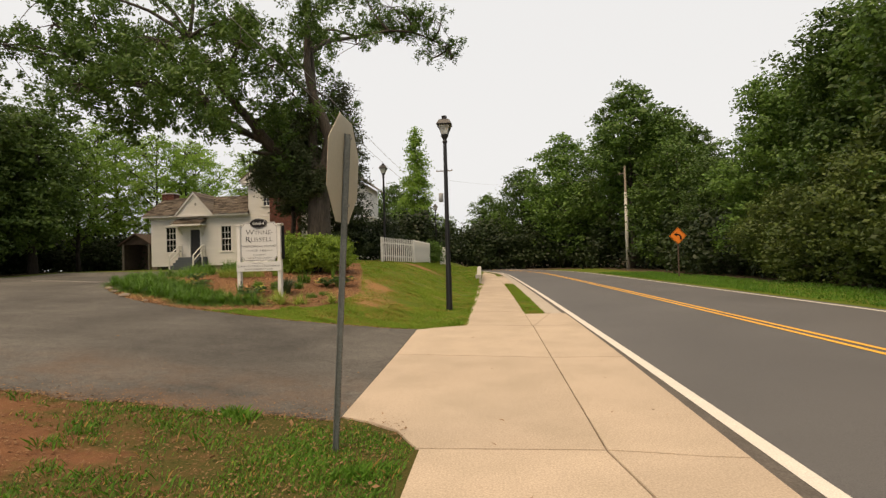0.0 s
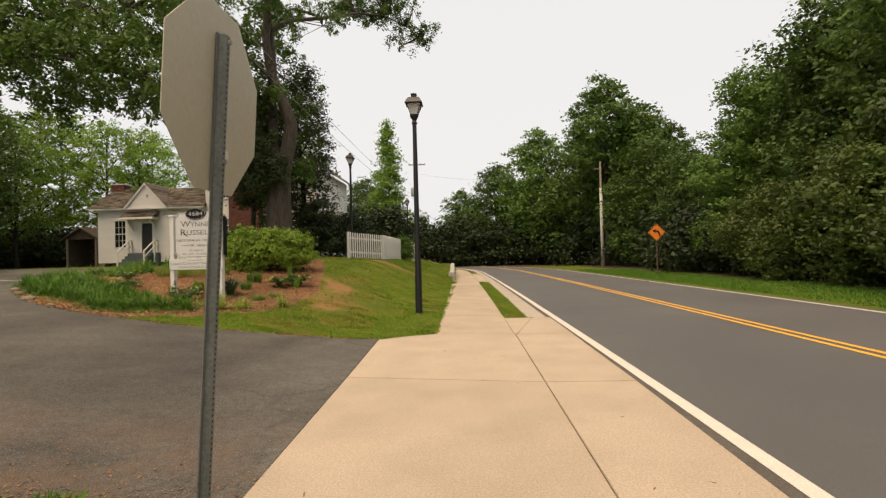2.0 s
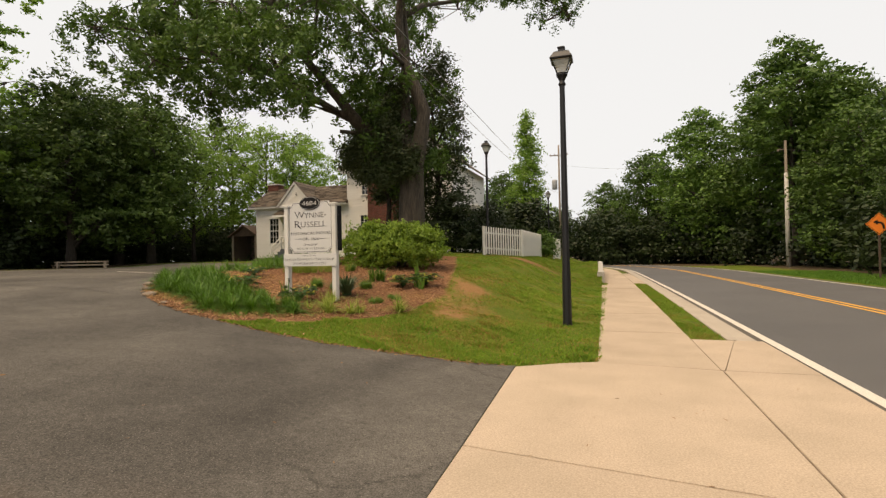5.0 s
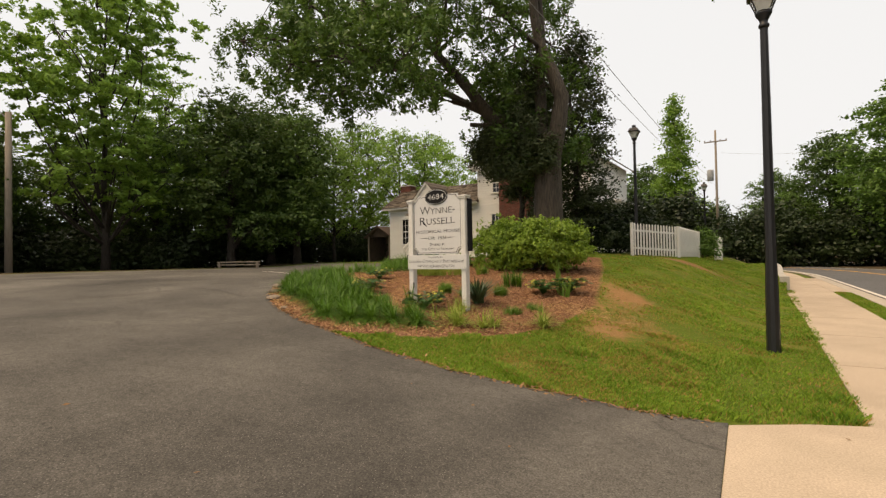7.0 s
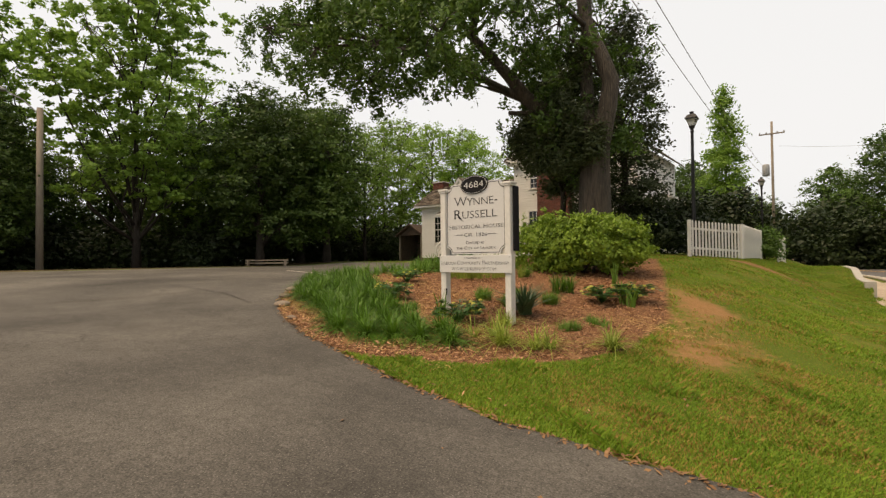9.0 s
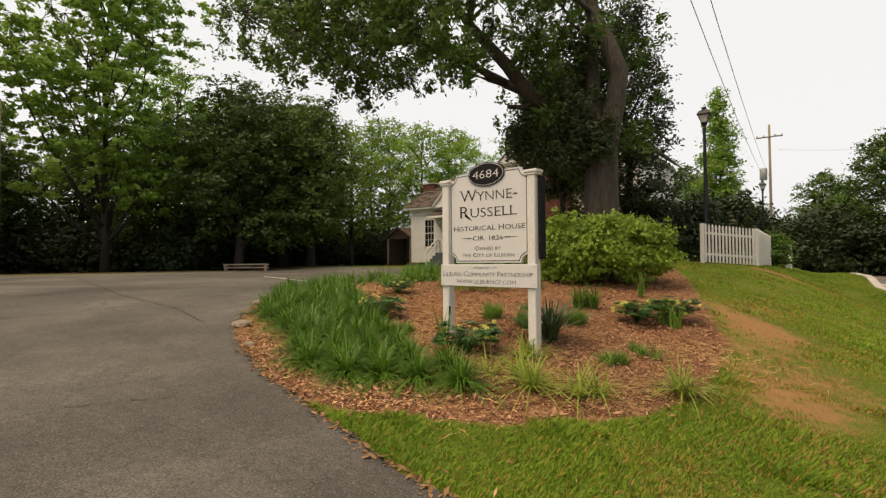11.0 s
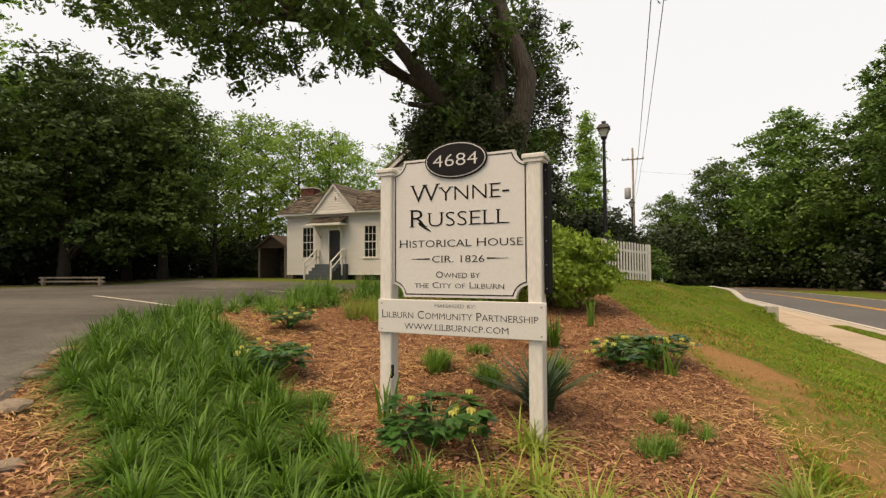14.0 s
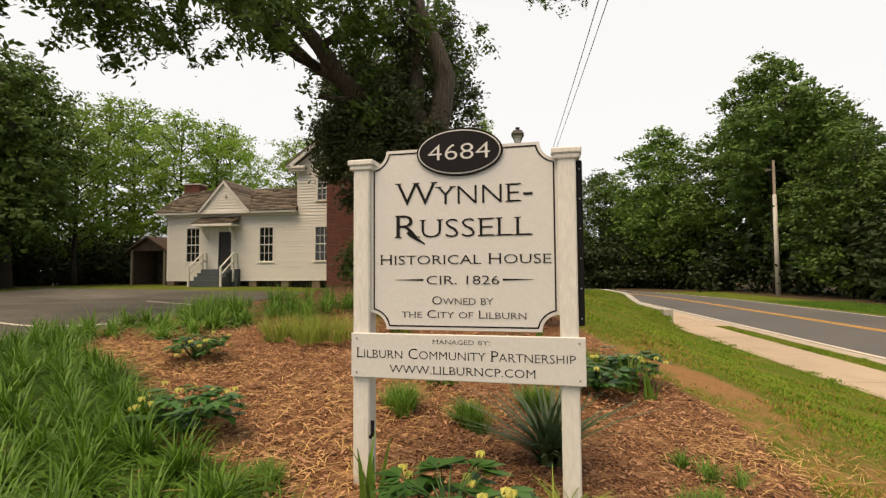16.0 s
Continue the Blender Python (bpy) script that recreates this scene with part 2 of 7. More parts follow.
M_DOOR = mat("dark_painted_door", (0.03, 0.03, 0.032), rough=0.4, vary=0.15, bump=0.1)
M_BARK = mat("oak_bark", (0.038, 0.03, 0.024), rough=0.95, vary=0.4, scale=3, fine=14, bump=1.0, stretch=(1, 1, 0.25), tint=(0.04, 0.032, 0.025), dist=0.05)
M_BARK_OAK = mat("furrowed_oak_bark", (0.078, 0.062, 0.046), rough=0.95, vary=0.5, scale=2.2, fine=14, bump=1.0, stretch=(1.6, 1.6, 0.22), tint=(0.045, 0.036, 0.026), dist=0.07)
M_POLE = mat("grey_wooden_pole", (0.24, 0.2, 0.155), rough=0.95, vary=0.25, scale=3, fine=25, bump=0.5, stretch=(1, 1, 0.08))
M_POLEPALE = mat("pale_pole_guard", (0.5, 0.48, 0.44), rough=0.7, vary=0.12, bump=0.15)
M_WIRE = mat("grey_cable", (0.17, 0.165, 0.155), rough=0.6, vary=0.1, bump=0)
M_TRANS = mat("grey_transformer_paint", (0.3, 0.31, 0.31), rough=0.5, vary=0.1, bump=0.05)
M_LAMPGLASS = glass_mat("lamp_glass", (0.8, 0.8, 0.76))
M_SHED = mat("dark_shed_wood", (0.09, 0.06, 0.045), rough=0.9, vary=0.3, bump=0.4)
M_ROCK = mat("edging_stone", (0.22, 0.17, 0.125), rough=0.95, vary=0.3, scale=6, fine=30, bump=0.7)
M_LEAF_OAK = leaf_mat("oak_leaves", (0.022, 0.054, 0.01), (0.12, 0.215, 0.035), 0.32, 0.05)
M_LEAF_WOOD = leaf_mat("wood_leaves", (0.017, 0.044, 0.008), (0.12, 0.22, 0.034), 0.3, 0.35)
M_LEAF_LIGHT = leaf_mat("light_tree_leaves", (0.07, 0.15, 0.02), (0.29, 0.47, 0.075), 0.45, 0.15)
M_LEAF_DARK = leaf_mat("dark_leaves", (0.02, 0.044, 0.011), (0.115, 0.195, 0.036), 0.32, 0.25)
# near-black greens: the shade below the trees is painted into these leaves
M_LEAF_UNDERSHADE = leaf_mat("shade_dark_undergrowth_leaves", (0.008, 0.017, 0.005), (0.036, 0.06, 0.014), 0.25, 0.25)
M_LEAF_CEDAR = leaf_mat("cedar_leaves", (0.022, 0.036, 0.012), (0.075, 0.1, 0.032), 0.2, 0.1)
M_LEAF_VINE = leaf_mat("vine_leaves", (0.017, 0.04, 0.009), (0.11, 0.15, 0.028), 0.3, 0.25)
M_LEAF_AZALEA = leaf_mat("azalea_leaves", (0.08, 0.15, 0.015), (0.29, 0.43, 0.05), 0.35, 0.1)
M_LIRIOPE = leaf_mat("liriope_leaves", (0.009, 0.048, 0.005), (0.145, 0.3, 0.029), 0.29, 0.1, 0.5)
M_BLADE_LIGHT = leaf_mat("pale_blades", (0.12, 0.2, 0.025), (0.38, 0.44, 0.08), 0.35, 0.1)
M_BLADE_MID = leaf_mat("green_blades", (0.05, 0.13, 0.018), (0.19, 0.34, 0.05), 0.3, 0.1)
M_HELLEBORE = leaf_mat("dark_glossy_leaves", (0.016, 0.06, 0.014), (0.07, 0.18, 0.035), 0.2, 0.1, 0.4)
M_YUCCA = leaf_mat("yucca_leaves", (0.03, 0.065, 0.028), (0.09, 0.14, 0.06), 0.15, 0.1, 0.45)
M_FLOWER = leaf_mat("pale_yellow_flowers", (0.42, 0.42, 0.06), (0.66, 0.62, 0.2), 0.3, 0.1)
M_STRAW = leaf_mat("dry_straw", (0.32, 0.18, 0.07), (0.6, 0.4, 0.16), 0.1, 0.1, 0.9)
M_CHIPS = leaf_mat("bark_chips", (0.05, 0.02, 0.011), (0.64, 0.36, 0.19), 0.0, 0.1, 0.95)
M_GRASS = leaf_mat("lawn_blades", (0.048, 0.135, 0.011), (0.27, 0.39, 0.036), 0.4, 0.05, 0.7)
M_VERGE = leaf_mat("verge_blades", (0.022, 0.09, 0.008), (0.13, 0.28, 0.024), 0.3, 0.05, 0.7)
M_GRASS_DRY = leaf_mat("dry_lawn_blades", (0.26, 0.17, 0.04), (0.46, 0.29, 0.09), 0.35, 0.05, 0.8)
M_DEADLEAF = leaf_mat("dead_leaves", (0.05, 0.02, 0.012), (0.46, 0.24, 0.14), 0.05, 0.1, 0.85)
M_LITTER = leaf_mat("fallen_leaves", (0.12, 0.06, 0.03), (0.3, 0.17, 0.08), 0.1, 0.1, 0.9)


def ground_mat():
    """Lawn, bare red soil, mulch and woodland floor, laid out by the ground's own attributes and broken up by noise."""
    m = bpy.data.materials.new("ground_soil_and_grass")
    m.use_nodes = True
    n, l = m.node_tree.nodes, m.node_tree.links
    b = n["Principled BSDF"]
    b.inputs["Roughness"].default_value, b.inputs["Specular IOR Level"].default_value = 1.0, 0.1
    tc = n.new("ShaderNodeTexCoord")

    def noise_tex(scale, detail=4, rough=0.6):
        t = n.new("ShaderNodeTexNoise")
        t.inputs["Scale"].default_value, t.inputs["Detail"].default_value, t.inputs["Roughness"].default_value = scale, detail, rough
        l.new(tc.outputs["Object"], t.inputs["Vector"])
        return t.outputs[0]

    def mix(fac, c1, c2):
        x = n.new("ShaderNodeMix")
        x.data_type = "RGBA"
        for i, c in ((0, fac), (6, c1), (7, c2)):
            if isinstance(c, tuple):
                x.inputs[i].default_value = (*c, 1)
            else:
                l.new(c, x.inputs[i])
        return x.outputs[2]

    def span(v, lo, hi):
        x = n.new("ShaderNodeMapRange")
        x.inputs[1].default_value, x.inputs[2].default_value = lo, hi
        l.new(v, x.inputs[0])
        return x.outputs[0]

    def masked(name, noise_out, width=0.18, strength=0.5):
        a, s, sub = n.new("ShaderNodeAttribute"), n.new("ShaderNodeMath"), n.new("ShaderNodeMath")
        a.attribute_name = name
        sub.operation, s.operation = "MULTIPLY_ADD", "ADD"
        sub.inputs[1].default_value, sub.inputs[2].default_value = strength, -strength / 2
        l.new(noise_out, sub.inputs[0])
        l.new(a.outputs["Fac"], s.inputs[0])
        l.new(sub.outputs[0], s.inputs[1])
        return span(s.outputs[0], 0.5 - width, 0.5 + width)

    fine, mid, coarse, grit = noise_tex(55, 5), noise_tex(5, 5, 0.7), noise_tex(0.6), noise_tex(140, 3)
    grass = mix(span(fine, 0.3, 0.7), (0.045, 0.08, 0.01), (0.125, 0.155, 0.02))
    grass = mix(span(coarse, 0.5, 0.78), grass, (0.19, 0.165, 0.035))
    soil = mix(span(mid, 0.35, 0.7), (0.3, 0.145, 0.068), (0.19, 0.115, 0.042))
    soil = mix(span(fine, 0.42, 0.66), soil, (0.17, 0.115, 0.035))
    soil = mix(span(grit, 0.45, 0.72), soil, (0.38, 0.2, 0.1))
    soil = mix(span(noise_tex(22, 4, 0.7), 0.55, 0.75), soil, (0.13, 0.075, 0.035))
    mulch = mix(span(fine, 0.4, 0.62), (0.045, 0.018, 0.01), (0.33, 0.165, 0.085))
    mulch = mix(span(grit, 0.5, 0.72), mulch, (0.03, 0.013, 0.008))
    mulch = mix(span(mid, 0.5, 0.8), mulch, (0.38, 0.215, 0.105))
    clay = mix(span(mid, 0.3, 0.7), (0.2, 0.088, 0.042), (0.11, 0.05, 0.026))
    clay = mix(span(grit, 0.5, 0.85), clay, (0.3, 0.165, 0.09))
    weed = mix(span(fine, 0.3, 0.7), (0.032, 0.045, 0.01), (0.105, 0.08, 0.026))
    near = masked("clay", coarse, 0.3, 0.1)
    soil, grass = mix(near, soil, clay), mix(near, grass, weed)
    woods = mix(span(mid, 0.3, 0.7), (0.045, 0.035, 0.02), (0.1, 0.07, 0.04))
    col = mix(masked("bare", mid, 0.13, 0.9), grass, soil)
    col = mix(masked("bed", mid, 0.12, 0.5), col, mulch)
    col = mix(masked("woods", mid, 0.2, 0.5), col, woods)
    l.new(col, b.inputs["Base Color"])
    bp = n.new("ShaderNodeBump")
    bp.inputs["Strength"].default_value, bp.inputs["Distance"].default_value = 0.8, 0.02
    l.new(fine, bp.inputs["Height"])
    l.new(bp.outputs[0], b.inputs["Normal"])
    return m


M_GROUND = ground_mat()

# ---------- lay of the land ----------


def sstep(a, b, v):
    v = np.clip((np.asarray(v, float) - a) / (b - a), 0, 1)
    return v * v * (3 - 2 * v)


def lane(y):
    """How far the road has bent to its left at y."""
    y = np.asarray(y, float)
    return -0.0003 * np.maximum(y, 0) ** 2 - 0.007 * np.maximum(y - 46, 0) ** 2


def wall_top(y):
    """Height of the retaining wall's swept top."""
    return 0.56 + 0.36 * sstep(33.5, 37.5, y) - 0.55 * sstep(43, 47.5, y)


def land(x, y):
    """Height of the ground: level at the road, rising along the drive, with the sign's knoll on top."""
    x, y = np.asarray(x, float), np.asarray(y, float)
    s = np.maximum(0.0, -x - 1.45)
    s = s * s / (s + 0.6)
    z = 1.25 * (1 - np.exp(-s / 9.0))
    a = np.clip(0.075 * (y - 11.0), 0, 1.05)
    ramp = sstep(-0.8, -5.0, x) * (1 - sstep(-9.5, -16, x) * (1 - 0.2 * sstep(27, 33, y)))
    z = z + a * ramp
    z = z * (1 - sstep(-33, -45, x)) + 0.2 * sstep(-33, -45, x)
    z = z * (1 - 0.6 * sstep(50, 75, y))
    bank = sstep(28.9, 30.4, y) * (x < -0.6 + lane(y)) * (y < 47)
    rise = (wall_top(y) - 0.04) * bank
    return np.where(x > -8, np.log(np.exp(8 * z) + np.exp(8 * rise) - 1) / 8, z)


def gz(x, y):
    return float(land(x, y))


ISLE = [(-1.7, 10.84), (-2.5, 10.62), (-3.45, 10.5), (-4.3, 10.42), (-5.6, 10.6), (-6.5, 10.87), (-7.7, 11.2), (-9.1, 11.8), (-10.1, 12.5), (-11.3, 13.6), (-12.2, 15.0), (-12.6, 17.0)]


def isle_edge(x):
    """Far edge of the drive at x."""
    xs, ys = [p[0] for p in ISLE][::-1], [p[1] for p in ISLE][::-1]
    x = np.asarray(x, float)
    return np.where(x > -12.6, np.interp(x, xs, ys), np.minimum(31.5, 17 + (-12.6 - x) * 30))


def near_edge(x):
    return np.interp(np.asarray(x, float), [-40, -14, -8, -4.8, -3, -1.5], [1.0, 2.5, 3.9, 4.45, 4.55, 4.72])


def bed_mask(x, y):
    """One inside the planting bed, nought outside, soft by a quarter of a metre."""
    x, y = np.asarray(x, float), np.asarray(y, float)
    right = np.interp(y, [11, 11.5, 12.4, 13.4, 15.4, 17, 21, 24], [-6.2, -5.2, -4.5, -4.2, -4.2, -4.6, -5.6, -6.5])
    front = np.interp(x, [-7.5, -6.4, -5.2, -4.4, -4], [10.9, 11.0, 11.55, 12.5, 13.2])
    inside = np.minimum(np.minimum(right - x, y - front), np.minimum(24 - y, x + 12.8))
    return np.clip(0.5 + inside / 0.5, 0, 1)


def bare_mask(x, y):
    """Trodden red soil: the worn path across the lawn, the corner by the drive, the bank by the fence."""
    x, y = np.asarray(x, float), np.asarray(y, float)

    def spot(cx, cy, rx, ry, amt):
        return amt * np.exp(-((x - cx) / rx) ** 2 - ((y - cy) / ry) ** 2)
    path = np.interp(y, [12.5, 13.2, 15, 16.3, 17.5, 20], [-2.9, -3.1, -3.45, -3.9, -4.2, -4.8])
    wob = 0.16 * np.sin(y * 2.3) + 0.1 * np.sin(y * 5.7 + x * 2)
    m = (0.66 + 0.16 * np.sin(y * 1.9 + x * 3.1)) * np.exp(-((x - path + 0.2 - wob) / 0.92) ** 2) * sstep(12.3, 14.0, y) * (1 - sstep(16.5, 20.5, y))
    m = np.maximum(m, spot(-3.45, 14.6, 0.8, 2.2, 0.52))
    m = np.maximum(m, spot(-4.0, 18.6, 0.8, 1.6, 0.5))
    m = np.maximum(m, spot(-4.6, 27.5, 2.6, 1.3, 0.75))
    m = np.maximum(m, spot(-4.2, 3.3, 1.5, 0.9, 0.85))
    m = np.maximum(m, spot(-3.0, 3.4, 0.5, 0.35, 0.7))
    m = np.maximum(m, spot(-2.3, 3.1, 0.45, 0.3, 0.5))
    m = np.maximum(m, spot(-5.5, 4.1, 2.5, 0.6, 0.8))
    m = np.maximum(m, 0.41 * (1 - sstep(4.2, 5.2, y)) * sstep(-0.9, -2.4, x))
    m = np.maximum(m, spot(-3.9, 11.28, 0.45, 0.2, 0.42))
    m = np.maximum(m, spot(-2.9, 11.9, 0.3, 0.2, 0.45))
    return m


def woods_mask(x, y):
    x, y = np.asarray(x, float), np.asarray(y, float)
    m = np.maximum(sstep(12.5, 14.0, x - lane(np.minimum(y, 50)) * 0.5), sstep(-29.5, -31.5, x))
    m = np.maximum(m, sstep(62, 66, y))
    return np.maximum(m, sstep(39, 42, y) * sstep(-7, -9, x))


# ---------- mesh helpers ----------
def mesh_of(name, verts, faces_flat, corner_counts, smooth=False):
    """A mesh from arrays: verts n x 3, all faces of the same corner count."""
    me = bpy.data.meshes.new(name)
    verts = np.asarray(verts, np.float32)
    idx = np.asarray(faces_flat, np.int32).ravel()
    nf = len(idx) // corner_counts
    me.vertices.add(len(verts))
    me.vertices.foreach_set("co", verts.ravel())
    me.loops.add(len(idx))
    me.loops.foreach_set("vertex_index", idx)
    me.polygons.add(nf)
    me.polygons.foreach_set("loop_start", np.arange(nf, dtype=np.int32) * corner_counts)
    me.polygons.foreach_set("loop_total", np.full(nf, corner_counts, np.int32))
    if smooth:
        me.polygons.foreach_set("use_smooth", np.ones(nf, bool))
    me.update(calc_edges=True)
    return me


def from_mesh(name, me, material, parent=None, label=""):
    ob = new(name, me)
    if material and not me.materials:
        me.materials.append(material)
    ob.parent = parent
    if label:
        ob["label"] = label
    return ob


def part(name, bm, material, parent=None, label="", smooth=False):
    me = bpy.data.meshes.new(name)
    bmesh.ops.recalc_face_normals(bm, faces=bm.faces[:])
    bm.to_mesh(me)
    bm.free()
    if smooth:
        me.polygons.foreach_set("use_smooth", [True] * len(me.polygons))
    return from_mesh(name, me, material, parent, label)


def thing(name, m, label, category, group="", kind=""):
    ob = new(name)
    ob.matrix_world = m
    return tagged(ob, label, category, group, kind)


def box(bm, x0, y0, z0, x1, y1, z1, bevel=0.0):
    r = bmesh.ops.create_cube(bm, size=1.0, matrix=Matrix.LocRotScale(((x0 + x1) / 2, (y0 + y1) / 2, (z0 + z1) / 2), None, (x1 - x0, y1 - y0, z1 - z0)))
    if bevel:
        es = list({e for v in r["verts"] for e in v.link_edges})
        bmesh.ops.bevel(bm, geom=es, offset=bevel, segments=1, affect="EDGES")
    return bm


def boxes(*specs, bevel=0.0):
    bm = bmesh.new()
    for s in specs:
        box(bm, *s, bevel=bevel)
    return bm


def prism(bm, outline, y0, y1):
    """A solid from an outline in x and z, between two depths."""
    a = [bm.verts.new((x, y0, z)) for x, z in outline]
    b = [bm.verts.new((x, y1, z)) for x, z in outline]
    bm.faces.new(a)
    bm.faces.new(b[::-1])
    for i in range(len(a)):
        j = (i + 1) % len(a)
        bm.faces.new((a[i], b[i], b[j], a[j]))
    return bm


def tube(bm, pts, radii, seg=8, cap=True):
    """A tapered tube along points."""
    pts = [Vector(p) for p in pts]
    rings = []
    for i, p in enumerate(pts):
        d = (pts[min(i + 1, len(pts) - 1)] - pts[max(i - 1, 0)]).normalized()
        s = d.cross(Vector((0.3, 1, 0.1)) if abs(d.y) < 0.9 else Vector((1, 0, 0))).normalized()
        t = d.cross(s)
        rings.append([bm.verts.new(p + (s * math.cos(2 * math.pi * k / seg) + t * math.sin(2 * math.pi * k / seg)) * radii[i]) for k in range(seg)])
    for a, b in zip(rings, rings[1:]):
        for k in range(seg):
            bm.faces.new((a[k], a[(k + 1) % seg], b[(k + 1) % seg], b[k]))
    if cap:
        bm.faces.new(rings[0][::-1])
        bm.faces.new(rings[-1])
    return bm


def lathe(bm, profile, seg=16):
    """A turned solid from (radius, height) pairs."""
    rings = [[bm.verts.new((r * math.cos(2 * math.pi * k / seg), r * math.sin(2 * math.pi * k / seg), z)) for k in range(seg)] for r, z in profile]
    for a, b in zip(rings, rings[1:]):
        for k in range(seg):
            bm.faces.new((a[k], a[(k + 1) % seg], b[(k + 1) % seg], b[k]))
    bm.faces.new(rings[0][::-1])
    bm.faces.new(rings[-1])
    return bm


def sheet(name, xs, ys, zf, material):
    """A grid sheet over the given coordinates."""
    X, Y = np.meshgrid(xs, ys)
    Z = zf(X, Y)
    nx, ny = len(xs), len(ys)
    i = np.arange(nx * ny).reshape(ny, nx)
    f = np.stack([i[:-1, :-1], i[:-1, 1:], i[1:, 1:], i[1:, :-1]], -1).reshape(-1, 4)
    me = mesh_of(name, np.stack([X, Y, Z], -1).reshape(-1, 3), f, 4, smooth=True)
    return from_mesh(name, me, material), X, Y


# ---------- ground, road, drive, pavement ----------
def ground():
    xs = np.unique(np.concatenate([-np.geomspace(34, 2600, 22), np.arange(-34, -13, 0.6), np.arange(-13, 0.5, 0.14), np.arange(0.5, 2, 0.06), np.arange(2, 8, 1.0), np.arange(8, 11, 0.25), np.arange(11, 16, 1.0), np.geomspace(16, 2600, 22)]))
    ys = np.unique(np.concatenate([-np.geomspace(6, 2600, 18), np.arange(-6, 0, 0.5), np.arange(0, 22, 0.14), np.arange(22, 48, 0.3), np.arange(48, 70, 1.0), np.geomspace(70, 2600, 20)]))

    def zf(X, Y):
        z = land(X, Y)
        drive = np.minimum(np.minimum(isle_edge(X) - Y, Y - near_edge(X)), np.minimum(-1.6 - X, X + 29))
        concrete = np.minimum(X + 0.6, 1.75 - X)
        apron = np.minimum(np.minimum(X + 1.5, 1.75 - X), np.minimum(Y - 4.8, 10.9 - Y))
        strip = np.minimum(np.minimum(X - lane(Y) - 0.84, 1.43 + lane(Y) - X), np.minimum(Y - 13.6, 29.8 - Y))
        road = np.minimum(X - 1.6 - lane(Y), 9.75 + lane(Y) - X)
        low = np.maximum(drive, np.maximum(np.where(strip > -0.05, -1, concrete), apron))
        z = np.where(road > -0.05, -0.12, z - 0.09 * sstep(0.25, 0.5, low))
        z = z - 0.035 * (X > 5) * (1 - sstep(11, 12.5, X)) * (road < -0.05)
        und = 0.015 * np.sin(X * 3.1 + Y * 1.3) * np.sin(Y * 2.3 - X * 0.7)
        return z + und * (low < -0.3)
    ob, X, Y = sheet("ground", xs, ys, zf, M_GROUND)
    for name, f in (("bed", bed_mask), ("bare", bare_mask), ("woods", woods_mask), ("clay", lambda x, y: 1 - sstep(6, 8, y))):
        at = ob.data.attributes.new(name, "FLOAT", "POINT")
        at.data.foreach_set("value", np.asarray(f(X, Y), np.float32).ravel())
    return tagged(ob, "sloping ground of patchy lawn, red soil and mulch", "ground", kind="structure")


ground()


def road():
    ys = np.unique(np.concatenate([np.arange(-60, -5, 5), np.arange(-5, 110, 1.0)]))
    us = np.linspace(0, 1, 12)
    rows_ = [[(1.78 + lane(y) + u * 7.95, y, -0.03 + 0.03 * (1 - (2 * u - 1) ** 2)) for u in us] for y in ys]
    v = np.array(rows_).reshape(-1, 3)
    i = np.arange(len(v)).reshape(len(ys), len(us))
    f = np.stack([i[:-1, :-1], i[:-1, 1:], i[1:, 1:], i[1:, :-1]], -1).reshape(-1, 4)
    tagged(from_mesh("road", mesh_of("road", v, f, 4, True), M_ASPHALT), "two-lane grey asphalt road bending away ahead", "road", kind="structure")

    def line(name, off, w, m, label):
        u = (off - 1.78) / 7.95
        z = -0.03 + 0.03 * (1 - (2 * u - 1) ** 2) + 0.006
        vv = [(x + lane(y), y, z) for y in ys for x in (off - w / 2, off + w / 2)]
        ff = [(2 * k, 2 * k + 1, 2 * k + 3, 2 * k + 2) for k in range(len(ys) - 1)]
        me = mesh_of(name, vv, ff, 4)
        tagged(from_mesh(name, me, m), label, "road marking", kind="structure")
    line("edge_line", 2.07, 0.145, M_WHITELINE, "white painted edge line on the road")
    line("edge_line", 9.4, 0.13, M_WHITELINE, "white painted edge line on the road")
    line("centre_line", 5.5, 0.11, M_YELLOW, "solid yellow centre line on the road")
    line("centre_line", 5.74, 0.11, M_YELLOW, "solid yellow centre line on the road")
    line("road_edge_dirt", 1.89, 0.21, M_DIRT, "dark dirt along the road's edge")


road()


